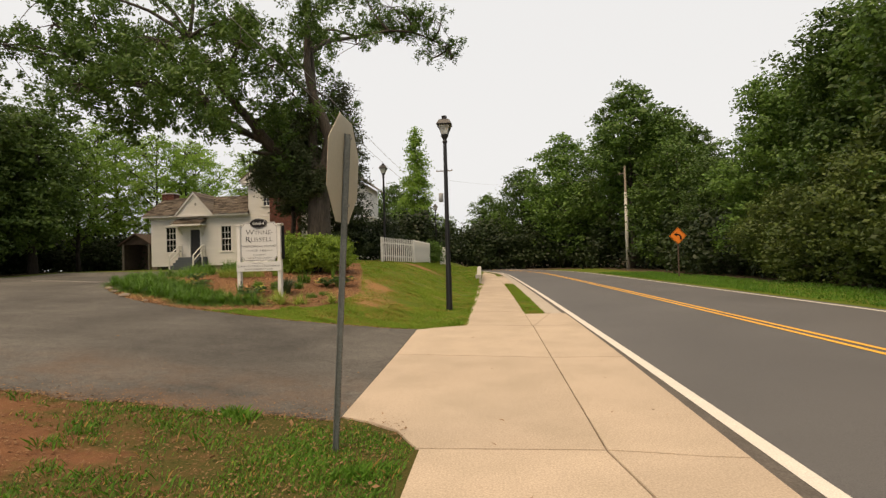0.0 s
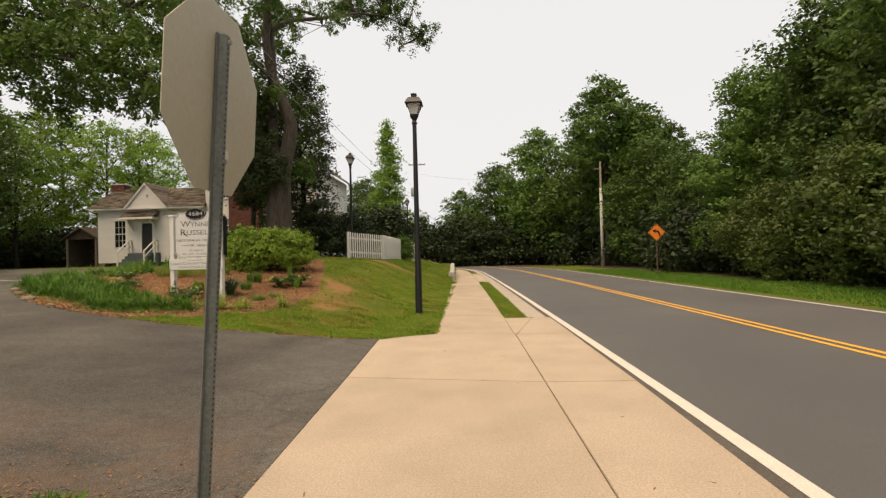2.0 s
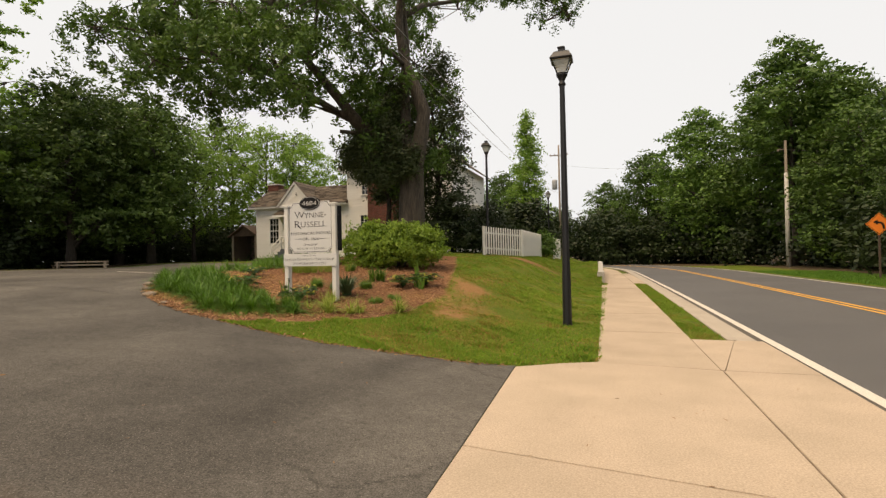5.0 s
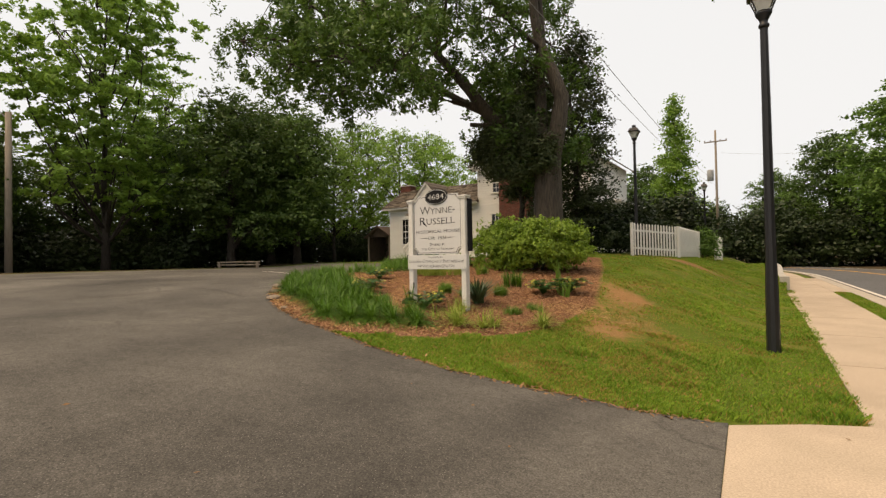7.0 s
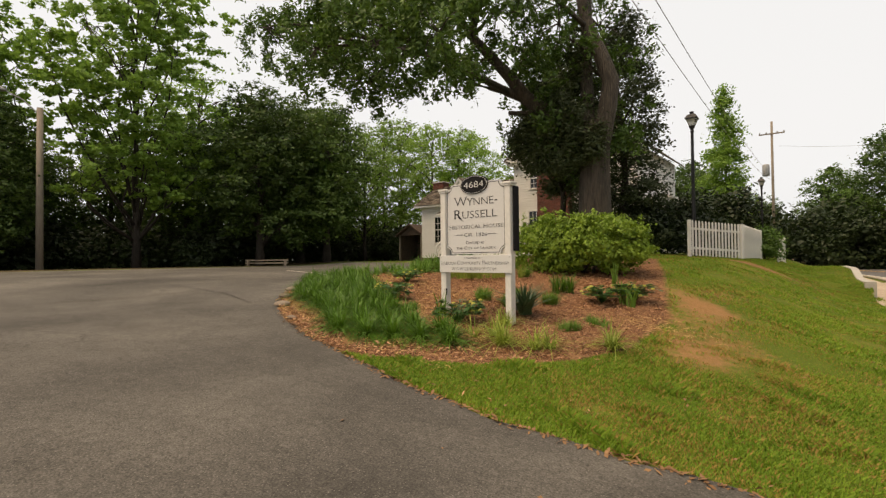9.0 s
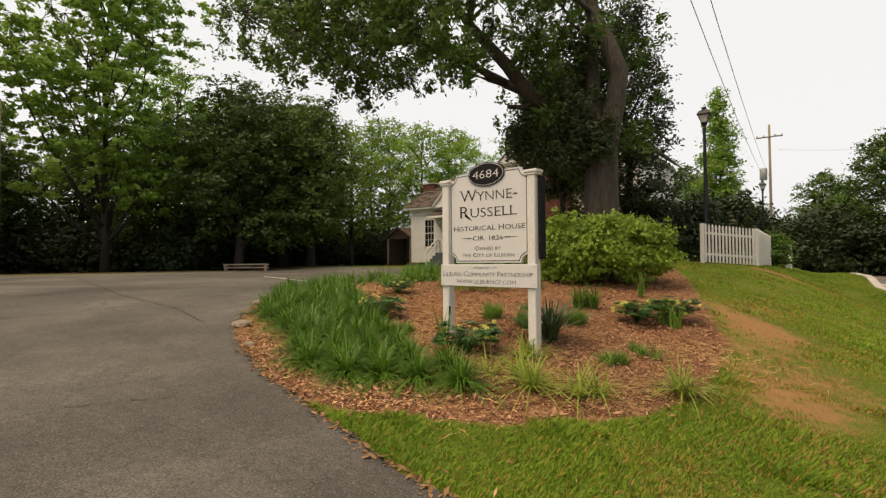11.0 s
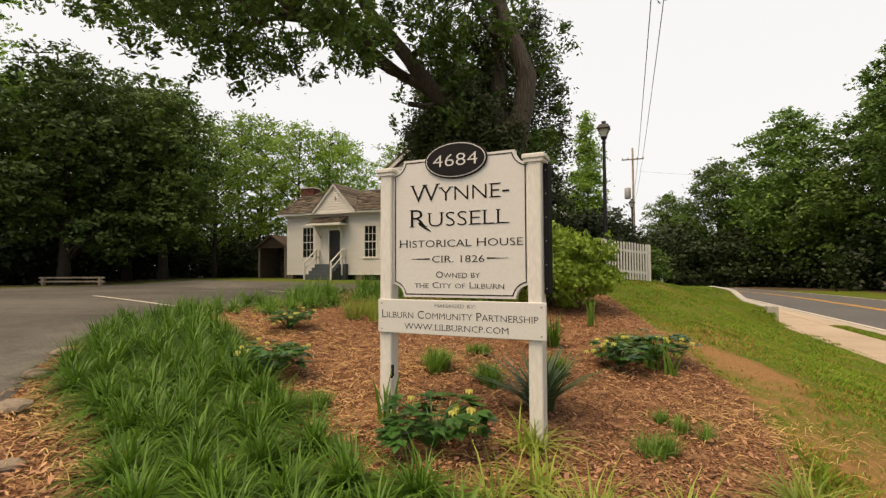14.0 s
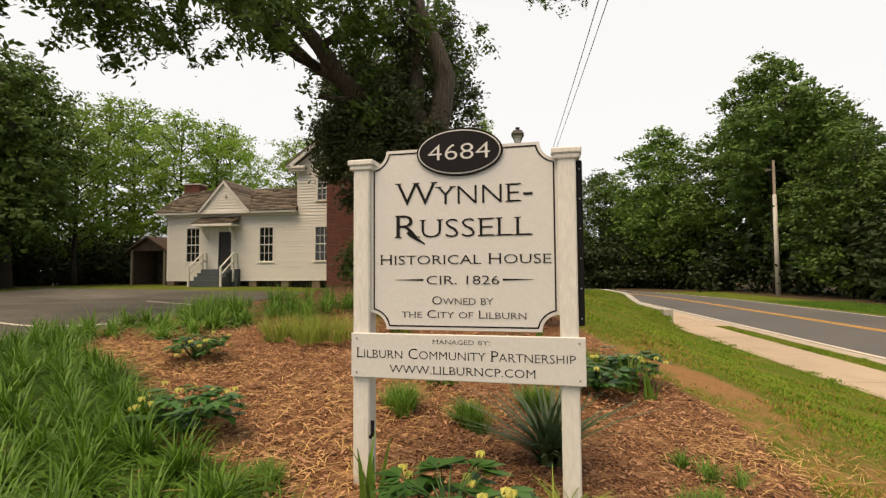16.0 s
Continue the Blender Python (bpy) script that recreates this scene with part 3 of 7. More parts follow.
def drive():
    xs = np.concatenate([np.arange(-1.5, -1.72, -0.02), np.arange(-1.8, -13, -0.2), np.arange(-13, -29.5, -0.7)])
    vs = np.concatenate([[0, 0.004], np.linspace(0.02, 0.98, 56), [0.996, 1]])
    v = []
    rng = np.random.default_rng(4)
    for x in xs:
        a, b = float(near_edge(x)), float(isle_edge(x))
        a += 0.05 * math.sin(x * 5.0) + rng.uniform(-0.025, 0.025)
        b += 0.03 * math.sin(x * 6.1) + rng.uniform(-0.02, 0.02)
        for n_, k in enumerate(vs):
            y = a + (b - a) * k
            xe = min(x, float(np.interp(y, [4.7, 8.0, 10.9], [-1.505, -1.603, -1.705])))
            v.append((xe, y, gz(x, y) + (0.014 if 0 < n_ < len(vs) - 1 else -0.03)))
    i = np.arange(len(v)).reshape(len(xs), len(vs))
    f = np.stack([i[:-1, :-1], i[:-1, 1:], i[1:, 1:], i[1:, :-1]], -1).reshape(-1, 4)
    tagged(from_mesh("driveway", mesh_of("driveway", v, f[:, ::-1], 4, True), M_DRIVE), "worn dark grey asphalt driveway with faint cracks", "driveway", kind="structure")
    for (x0, y0), (x1, y1) in (((-20.6, 20.2), (-12.9, 18.05)), ((-18.8, 25.8), (-15.4, 24.6))):
        n = Vector((y1 - y0, x0 - x1)).normalized() * 0.055
        vv = []
        for k in range(31):
            x, y = x0 + (x1 - x0) * k / 30, y0 + (y1 - y0) * k / 30
            vv += [(x - n.x, y - n.y, gz(x - n.x, y - n.y) + 0.03), (x + n.x, y + n.y, gz(x + n.x, y + n.y) + 0.03)]
        ff = [(2 * k, 2 * k + 1, 2 * k + 3, 2 * k + 2) for k in range(30)]
        tagged(from_mesh("parking_line", mesh_of("parking_line", vv, ff, 4), M_WHITELINE), "worn white parking line on asphalt", "road marking", kind="structure")


drive()


def drive_cracks():
    """Wandering cracks sunk in the drive's asphalt."""
    rng = np.random.default_rng(61)
    for ends, w in CRACKS:
        pts = [Vector((*p, 0)) for p in ends]
        path, verts = [], []
        for a, b in zip(pts, pts[1:]):
            n = max(4, int((b - a).length / 0.1))
            path += [a.lerp(b, k / n) + Vector((rng.normal(0, 0.018), rng.normal(0, 0.018), 0)) for k in range(n)]
        for a, b in zip(path, path[1:]):
            d = (b - a).normalized()
            h = w * rng.uniform(0.2, 0.6)
            for q in (Vector((-d.y, d.x, 0)) * h, Vector((d.y, -d.x, 0)) * h):
                verts.append((a.x + q.x, a.y + q.y, gz(a.x + q.x, a.y + q.y) + 0.0195))
        f = [(2 * k, 2 * k + 1, 2 * k + 3, 2 * k + 2) for k in range(len(verts) // 2 - 1)]
        tagged(from_mesh("asphalt_crack", mesh_of("asphalt_crack", verts, f, 4), M_CRACK), "thin dark crack wandering across the asphalt", "crack", kind="structure")


drive_cracks()


def slab(pts, z=0.016, thick=0.09, parent=None, bevel=0.005):
    bm = bmesh.new()
    top = [bm.verts.new((x, y, z)) for x, y in pts]
    f = bm.faces.new(top)
    f.normal_update()
    if f.normal.z < 0:
        f.normal_flip()
    bmesh.ops.extrude_face_region(bm, geom=[f])
    for q in top:
        q.co.z -= thick
    bmesh.ops.recalc_face_normals(bm, faces=bm.faces[:])
    es = [e for e in bm.edges if all(abs(q.co.z - z) < 1e-5 for q in e.verts)]
    if bevel:
        bmesh.ops.bevel(bm, geom=es, offset=bevel, segments=2, affect="EDGES")
    return part("slab", bm, M_CONCRETE, parent)


def pavement():
    walk_way = thing("pavement", pose(0, 0, 0), "sand-coloured concrete pavement with scored joints", "pavement", kind="structure")
    j = 0.006
    for a, b in ((-14, -10.5), (-10.5, -7), (-7, -3.4), (-3.4, 0.3)):
        slab([(-0.63, a + j), (1.4 - j, a + j), (1.4 - j, b - j), (-0.63, b - j)], parent=walk_way)
        slab([(1.4 + j, a + j), (1.79, a + j), (1.79, b - j), (1.4 + j, b - j)], parent=walk_way)
    # the long joint swings towards the road below the crossing joint, which sags to the gutter
    slab([(-0.63, 0.3 + j), (1.4 - j, 0.3 + j), (0.82 - j, 3.97 - j), (-0.63, 3.97 - j)], parent=walk_way)
    slab([(1.4 + j, 0.3 + j), (1.79, 0.3 + j), (1.815, 3.85 - j), (1.5, 3.87 - j), (1.15, 3.93 - j), (0.82 + j, 3.97 - j)], parent=walk_way)
    slab([(-0.66, 3.97 + j), (0.82 - j, 3.97 + j), (0.82 - j, 7.62 - j), (-1.6, 7.98 - j), (-1.51, 4.78), (-1.2, 4.62), (-0.9, 4.4)], parent=walk_way)
    slab([(-1.6, 7.98 + j), (0.82 - j, 7.62 + j), (0.82 - j, 11.2 - j), (-0.63, 11.4 - j), (-1.1, 11.2), (-1.7, 10.83)], parent=walk_way)
    ys_ = [11.2] + [11.2 + 3.05 * k for k in range(1, 22)]
    for a, b in zip(ys_, ys_[1:]):
        sa, sb = float(lane(a)), float(lane(b))
        first = 0.18 if a == 11.2 else 0.0
        slab([(-0.63 + sa, a + first + j), (0.84 + sa, a + j), (0.85 + sb, b - j), (-0.63 + sb, b - j)], parent=walk_way)
    slab([(0.82 + j, 3.97 + j), (1.15, 3.93 + j), (1.5, 3.87 + j), (1.815, 3.85 + j), (1.865, 7.62 - j), (0.82 + j, 7.62 - j)], parent=walk_way)
    slab([(0.82 + j, 7.62 + j), (1.865, 7.62 + j), (1.865, 11.2 - j), (0.82 + j, 11.2 - j)], parent=walk_way)
    slab([(0.85 + j, 11.2 + j), (1.865, 11.2 + j), (1.85, 13.58), (1.44, 13.58)], parent=walk_way, bevel=0)
    slab([(0.847, 11.215), (1.435, 13.58), (0.797, 13.58), (0.806, 11.215)], parent=walk_way, bevel=0)
    for a, b in ((29.8, 33.0), (33.0, 36.2), (36.2, 39.4), (39.4, 42.6)):
        sa, sb = float(lane(a)), float(lane(b))
        slab([(0.85 + sa, a + j), (1.398 + sa, a + j), (1.398 + sb, b - j), (0.855 + sb, b - j)], parent=walk_way)
    kerb = thing("kerb", pose(0, 0, 0), "pale concrete kerb and gutter beside the road", "kerb", kind="structure")
    y = 13.6
    while y < 78:
        b = y + 3.0
        sa, sb = float(lane(y)), float(lane(b))
        bm = bmesh.new()
        for (s, yy) in ((sa, y + 0.006), (sb, b - 0.006)):
            for px_, pz in ((1.4, -0.06), (1.4, 0.018), (1.42, 0.024), (1.52, 0.022), (1.56, 0.008), (1.85, 0.0), (1.85, -0.06)):
                bm.verts.new((px_ + s, yy, pz))
        bm.verts.ensure_lookup_table()
        q = list(bm.verts)
        for k in range(7):
            bm.faces.new((q[k], q[(k + 1) % 7], q[7 + (k + 1) % 7], q[7 + k]))
        bm.faces.new(q[:7])
        bm.faces.new(q[7:][::-1])
        part("kerb_stone", bm, M_KERB, kerb)
        y = b


pavement()


def retaining_wall():
    ys = np.linspace(30.1, 47.5, 36)
    bm = bmesh.new()
    rings = []
    for y in ys:
        top = float(wall_top(y))
        x = -0.78 + float(lane(y)) + 0.27
        rings.append([bm.verts.new(p) for p in ((x, y, -0.1), (x, y, top - 0.015), (x - 0.015, y, top), (x - 0.26, y, top), (x - 0.275, y, top - 0.015), (x - 0.275, y, -0.1))])
    for a, b in zip(rings, rings[1:]):
        for k in range(6):
            bm.faces.new((a[k], a[(k + 1) % 6], b[(k + 1) % 6], b[k]))
    bm.faces.new(rings[0])
    bm.faces.new(rings[-1][::-1])
    wall = thing("retaining_wall", pose(0, 0, 0), "low pale concrete retaining wall with a swept top along the pavement", "retaining wall", kind="structure")
    part("wall", bm, M_CONC_OLD, wall)
    x = -0.51 + float(lane(30))
    part("end_pier", boxes((x - 0.31, 29.85, -0.1, x + 0.02, 30.2, 0.6), bevel=0.012), M_CONC_OLD, wall)


retaining_wall()

# ---------- plants ----------


def leaf_cloud(centres, n_leaf, sigma, size, rng, aspect=0.55, droop=0.0, flat=0.5, high=0.55, face=None):
    """Many small pointed leaves, folded along the rib, scattered round the given clump centres."""
    c = np.repeat(np.asarray(centres, float), n_leaf, axis=0)
    n = len(c)
    m = len(centres)
    turn = np.repeat(rng.uniform(0, math.pi, m), n_leaf)
    size_c = np.repeat(rng.uniform(0.65, 1.35, m), n_leaf)
    g = rng.normal(0, 1, (n, 3)) * np.array([1.25, 0.85, high]) * (sigma * size_c)[:, None]
    p = c + np.stack([g[:, 0] * np.cos(turn) - g[:, 1] * np.sin(turn), g[:, 0] * np.sin(turn) + g[:, 1] * np.cos(turn), g[:, 2] - 0.25 * np.abs(g[:, 0])], 1)
    d = rng.normal(0, 1, (n, 3))
    d[:, 2] = d[:, 2] * flat - droop
    d /= np.linalg.norm(d, axis=1)[:, None] + 1e-9
    # leaves turn their faces outwards from the clump and the bough they grow on, and up to the light
    up = rng.normal(0, 0.38, (n, 3)) + np.array([0, 0, 0.3]) + (p - c) / (np.linalg.norm(p - c, axis=1)[:, None] + 1e-6) * 0.6
    if face is not None:
        up += np.repeat(face, n_leaf, axis=0) * 0.8
    s = np.cross(d, up)
    s /= np.linalg.norm(s, axis=1)[:, None] + 1e-9
    nrm = np.cross(s, d)
    L = size * rng.uniform(0.65, 1.35, n)[:, None]
    w = L * aspect * 0.5
    v = np.stack([p - d * L * 0.5, p + s * w + nrm * L * 0.08, p + d * L * 0.5, p - s * w + nrm * L * 0.08], 1).reshape(-1, 3)
    return v


def cloud_mesh(name, v, material):
    n = len(v) // 4
    me = mesh_of(name, v, np.arange(n * 4), 4)
    me.materials.append(material)
    return me


def lobe_clumps(lobes, n, rng, inner=0.45):
    """Clump centres spread through the outer part of ellipsoid lobes (x, y, z, rx, ry, rz)."""
    vol = np.array([l[3] * l[4] * l[5] for l in lobes]) ** 0.75
    pick = rng.choice(len(lobes), n, p=vol / vol.sum())
    L = np.array(lobes)[pick]
    d = rng.normal(0, 1, (n, 3))
    d /= np.linalg.norm(d, axis=1)[:, None]
    r = inner + (1 - inner) * rng.uniform(0, 1, n)[:, None] ** 0.6
    rag = np.sin(d[:, 0] * 5.1 + pick * 1.7) * np.sin(d[:, 1] * 4.3 + pick * 2.9) + 0.6 * np.sin(d[:, 2] * 7.7 + pick)
    r = r * (1 + 0.22 * rag[:, None])
    return L[:, :3] + d * L[:, 3:] * r, d


def limb(bm, a, b, r0, r1, rng, bend=0.12, seg=6, n=5):
    a, b = Vector(a), Vector(b)
    ln = (b - a).length
    off = Vector(rng.normal(0, 1, 3)) * ln * bend
    off.z = abs(off.z) * 0.6
    pts = [a.lerp(b, k / n) + off * math.sin(math.pi * k / n) for k in range(n + 1)]
    tube(bm, pts, [r0 + (r1 - r0) * (k / n) ** 0.8 for k in range(n + 1)], seg)
    return pts


def tree(name, m, label, height, crown_r, low, trunk_r, lobes_n, clumps, per, size, sigma, material, seed, lobes=None, sub=True, group="", lobe_r=0.36, category="tree", inner=0.45, droop=0.15, rise=0.75):
    """A tree: tapered trunk with limbs to every lobe of the crown and twigs to clumps, and a crown of leaves."""
    rng = np.random.default_rng(seed)
    if lobes is None:
        lobes = []
        for k in range(lobes_n):
            f = (k + 0.5) / lobes_n
            z = low + (height - low) * (0.1 + 0.82 * f)
            prof = math.sin(math.pi * min(1, 0.22 + 0.74 * f)) ** 0.7
            a = k * 2.4 + rng.uniform(-0.5, 0.5)
            r = crown_r * prof * rng.uniform(0.35, 0.8)
            q = crown_r * lobe_r * rng.uniform(0.8, 1.3) * (0.6 + 0.4 * prof)
            lobes.append((r * math.cos(a), r * math.sin(a), z, q * 1.15, q * 1.15, q * 0.85))
    ob = thing(name, m, label, category, group)
    bm = bmesh.new()
    top = height * 0.86
    wob = [rng.normal(0, trunk_r * 0.5, 2) * (k > 0) for k in range(7)]
    tp = [(wob[k][0], wob[k][1], -0.25 + (top + 0.25) * k / 6) for k in range(7)]
    tube(bm, tp, [trunk_r * 1.35] + [max(0.03, trunk_r * (1 - 0.88 * k / 6)) for k in range(1, 7)], 9)
    centres, face = lobe_clumps(lobes, clumps, rng, inner)
    for l in lobes:
        z0 = max(low * 0.7, min(top * 0.9, l[2] - math.hypot(l[0], l[1]) * rise))
        k = min(5, max(0, int(z0 / top * 6)))
        base = Vector(tp[k]).lerp(Vector(tp[k + 1]), max(0, min(1, z0 / top * 6 - k)))
        limb(bm, base, l[:3], trunk_r * 0.38 * (1 - 0.5 * z0 / top), 0.03, rng)
        if sub:
            near = centres[np.argsort(np.linalg.norm(centres - np.array(l[:3]), axis=1))[::max(1, clumps // lobes_n // 5)][:6]]
            for q in near:
                limb(bm, l[:3], q, 0.028, 0.008, rng, 0.1, 4, 3)
    part("trunk", bm, M_BARK, ob, smooth=True)
    from_mesh("crown", cloud_mesh("crown", leaf_cloud(centres, per, sigma, size, rng, droop=droop, face=face), material), None, ob)
    return ob


def scatter(ob, spots):
    """Copies of a plant at (x, y, scale, turn), standing on the ground."""
    for x, y, s, a in spots:
        copy_thing(ob, pose(x, y, gz(x, y) - 0.05, 0, 0, a) @ Matrix.Scale(s, 4))


def old_oak():
    """The great oak on the knoll: a stout forked trunk and wide drooping limbs over the drive."""
    x0, y0 = -9.1, 25.6
    ob = thing("oak_tree", pose(x0, y0, gz(x0, y0)), "old spreading oak with a thick forked trunk on the knoll", "tree")
    rng = np.random.default_rng(21)
    bm = bmesh.new()
    tube(bm, [(0, 0, -0.3), (0.0, 0, 0.2), (0.02, 0, 0.7), (0.03, 0, 1.6), (0.05, 0, 2.8), (0.1, 0.02, 4.0), (0.2, 0.04, 4.9)], [1.0, 0.8, 0.66, 0.6, 0.56, 0.5, 0.32], 18)
    right = [(0.1, 0, 3.2), (0.3, 0.02, 4.3), (0.55, 0.06, 5.4), (0.68, 0.1, 6.4), (0.3, 0.1, 7.5), (-0.22, 0.2, 8.7), (-0.55, 0.3, 10.4), (-0.5, 0.3, 14.0)]
    tube(bm, right, [0.4, 0.38, 0.34, 0.31, 0.28, 0.25, 0.2, 0.05], 12)
    mid = [(0, 0.1, 3.8), (-0.3, 0.3, 5.6), (-0.42, 0.5, 7.4), (-0.4, 0.7, 9.6), (-0.6, 0.9, 13.0)]
    tube(bm, mid, [0.32, 0.27, 0.24, 0.19, 0.05], 10)
    left = [(-0.02, 0, 3.1), (-0.4, -0.1, 4.3), (-0.95, -0.25, 5.0), (-1.75, -0.5, 5.55), (-2.4, -0.8, 6.15), (-3.0, -1.1, 7.1), (-4.2, -1.8, 8.7), (-5.4, -2.6, 11.0)]
    tube(bm, left, [0.42, 0.38, 0.34, 0.31, 0.28, 0.23, 0.17, 0.05], 12)
    low = [(-2.2, -0.75, 6.0), (-3.0, -1.1, 6.4), (-4.3, -1.8, 7.3), (-6.2, -2.6, 8.3)]
    tube(bm, low, [0.2, 0.17, 0.12, 0.05], 9)
    tube(bm, [(-1.9, -0.6, 5.6), (-2.5, -0.75, 5.55), (-3.1, -0.9, 5.65)], [0.12, 0.1, 0.085], 8)
    reach = [(-0.6, 0.3, 11.0), (-0.5, 3.4, 13.1), (0.4, 7.0, 14.9), (2.0, 10.0, 16.6), (3.6, 11.6, 17.1), (5.0, 12.4, 16.7), (6.2, 12.6, 16.0)]
    tube(bm, reach, [0.16, 0.13, 0.1, 0.085, 0.07, 0.05, 0.02], 8)
    lobes = [(1.1, 11.0, 17.4, 1.7, 1.5, 1.1), (3.1, 12.0, 17.4, 1.7, 1.4, 1.0), (4.6, 12.4, 16.9, 1.4, 1.3, 0.9), (6.1, 12.4, 16.3, 1.2, 1.1, 0.8), (4.9, 12.6, 15.4, 1.1, 0.9, 0.7), (6.4, 12.4, 15.1, 0.9, 0.9, 0.7), (3.9, 12.2, 18.6, 1.4, 1.2, 0.8), (2.0, 11.4, 19.0, 1.6, 1.3, 0.9), (5.6, 12.4, 18.0, 1.0, 0.9, 0.7), (0.2, 10.6, 19.6, 1.6, 1.4, 1.0), (-1.8, 0.6, 6.0, 1.4, 1.2, 1.6), (-2.6, 0.2, 7.8, 1.5, 1.3, 1.3), (-3.2, 0.9, 5.8, 1.2, 1.1, 1.2), (-12.4, -5.4, 10.4, 1.8, 1.8, 1.1), (-12.0, -4.0, 12.6, 2.0, 2.0, 1.2), (-11.4, -6.4, 9.0, 1.4, 1.4, 0.8), (0.4, 7.0, 14.4, 1.7, 1.7, 1.1), (-2.0, 4.0, 12.6, 1.9, 1.9, 1.5), (-2.6, 8.0, 15.2, 2.0, 2.0, 1.3),
             (-1.8, -7.2, 5.4, 1.4, 1.3, 0.8), (-3.4, -6.8, 6.2, 1.6, 1.4, 1.0), (-5.2, -7.2, 6.2, 1.6, 1.5, 1.0), (-7.0, -7.4, 7.0, 1.6, 1.6, 1.1), (-6.6, -5.2, 6.8, 1.7, 1.6, 1.0),
             (-8.6, -5.4, 7.7, 1.8, 1.8, 1.3), (-10.2, -3.2, 8.3, 1.8, 1.8, 1.4), (-8.0, -2.4, 8.9, 2.0, 2.0, 1.2), (-4.6, -4.4, 7.6, 1.9, 1.8, 1.0), (-2.4, -4.8, 7.6, 1.7, 1.6, 0.9),
             (-5.4, -1.6, 8.8, 1.9, 1.9, 1.1), (-3.0, -2.0, 9.6, 1.9, 1.9, 1.1), (-0.8, -3.2, 9.0, 1.6, 1.5, 0.9), (-1.0, -6.0, 8.3, 1.7, 1.6, 0.9), (-4.2, -6.6, 9.2, 1.9, 1.8, 1.0),
             (-7.2, -6.2, 9.8, 2.0, 1.9, 1.2), (-9.6, -5.8, 10.6, 1.9, 1.9, 1.2), (-6.0, -3.6, 11.2, 2.3, 2.3, 1.3), (-2.6, -3.6, 11.6, 2.3, 2.2, 1.2), (-9.0, -1.0, 11.8, 2.2, 2.2, 1.4),
             (-4.6, 0.4, 12.4, 2.5, 2.5, 1.4), (0.0, -0.6, 12.6, 2.0, 2.0, 1.3), (-1.4, 1.6, 7.2, 1.3, 1.3, 1.6), (-0.2, 1.4, 9.6, 1.6, 1.5, 1.8), (0.3, 1.0, 4.4, 1.0, 0.7, 1.4),
             (0.2, 1.6, 6.8, 1.1, 0.9, 1.4), (-1.0, 0.8, 5.4, 1.0, 0.8, 1.3), (-1.7, -0.3, 5.3, 1.3, 1.0, 1.2), (-1.3, 0.3, 3.8, 1.0, 0.9, 0.9), (-2.3, 0.8, 4.6, 1.1, 1.0, 1.0), (-1.6, -2.2, 6.7, 1.3, 1.2, 0.8), (-2.9, -3.7, 6.0, 1.3, 1.2, 0.7), (-0.6, -1.6, 8.2, 1.3, 1.2, 0.9), (-1.6, 0.6, 8.6, 1.6, 1.4, 1.5), (-2.7, 1.4, 6.8, 1.5, 1.3, 1.4), (-2.2, -0.6, 10.6, 1.8, 1.7, 1.1), (-5.0, -3.0, 14.6, 3.0, 3.0, 1.4), (0.0, 1.5, 16.0, 3.0, 3.0, 1.5), (-9.0, -5.0, 13.4, 2.4, 2.4, 1.3)]
    lobes = [(l[0], l[1], l[2] + (1.0 if l[0] > -6.2 and l[1] < -2 and l[2] < 9 else 0.0) + rng.uniform(-0.6, 0.5), l[3] * 0.86, l[4] * 0.86, l[5] * 1.35) if l[1] < 3 else l for l in lobes]
    # sprays of leaves gather in clusters at the branch ends, with sky between them
    hubs, face = lobe_clumps(lobes, 300, rng, 0.15)
    centres, face = np.repeat(hubs, 7, axis=0), np.repeat(face, 7, axis=0)
    centres = centres + rng.normal(0, 1, centres.shape) * np.array([0.5, 0.5, 0.36])
    forks = [Vector(p) for p in left[3:] + right[4:] + mid[2:] + low[1:] + reach[1:]]
    for l in lobes:
        c = Vector(l[:3])
        src = min(forks, key=lambda q: (q - c).length + 0.6 * max(0, q.z - c.z))
        limb(bm, src, c, 0.11, 0.03, rng, 0.1, 7, 6)
        for q in centres[np.argsort(np.linalg.norm(centres - np.array(l[:3]), axis=1))[::6][:9]]:
            limb(bm, c, q, 0.028, 0.008, rng, 0.12, 4, 3)
    part("trunk", bm, M_BARK_OAK, ob, "furrowed grey-brown bark", smooth=True)
    from_mesh("crown", cloud_mesh("crown", leaf_cloud(centres, 38, 0.125, 0.2, rng, 0.42, 0.55, high=1.25, face=face), M_LEAF_OAK), None, ob)
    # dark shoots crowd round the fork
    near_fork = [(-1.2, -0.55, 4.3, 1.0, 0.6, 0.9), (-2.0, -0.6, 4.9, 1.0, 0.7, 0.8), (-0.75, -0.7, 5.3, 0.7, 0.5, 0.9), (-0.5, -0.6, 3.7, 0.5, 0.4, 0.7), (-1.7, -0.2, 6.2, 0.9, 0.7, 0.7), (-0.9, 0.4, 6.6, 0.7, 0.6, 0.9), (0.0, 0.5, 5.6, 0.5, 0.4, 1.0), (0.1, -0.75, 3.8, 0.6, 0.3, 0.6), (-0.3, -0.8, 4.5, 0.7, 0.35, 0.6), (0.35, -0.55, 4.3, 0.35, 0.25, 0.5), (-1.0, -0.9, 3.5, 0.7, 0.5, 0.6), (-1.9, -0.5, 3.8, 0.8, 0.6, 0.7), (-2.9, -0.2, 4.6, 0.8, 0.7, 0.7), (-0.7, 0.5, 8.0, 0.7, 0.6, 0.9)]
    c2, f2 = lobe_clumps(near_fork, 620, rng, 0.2)
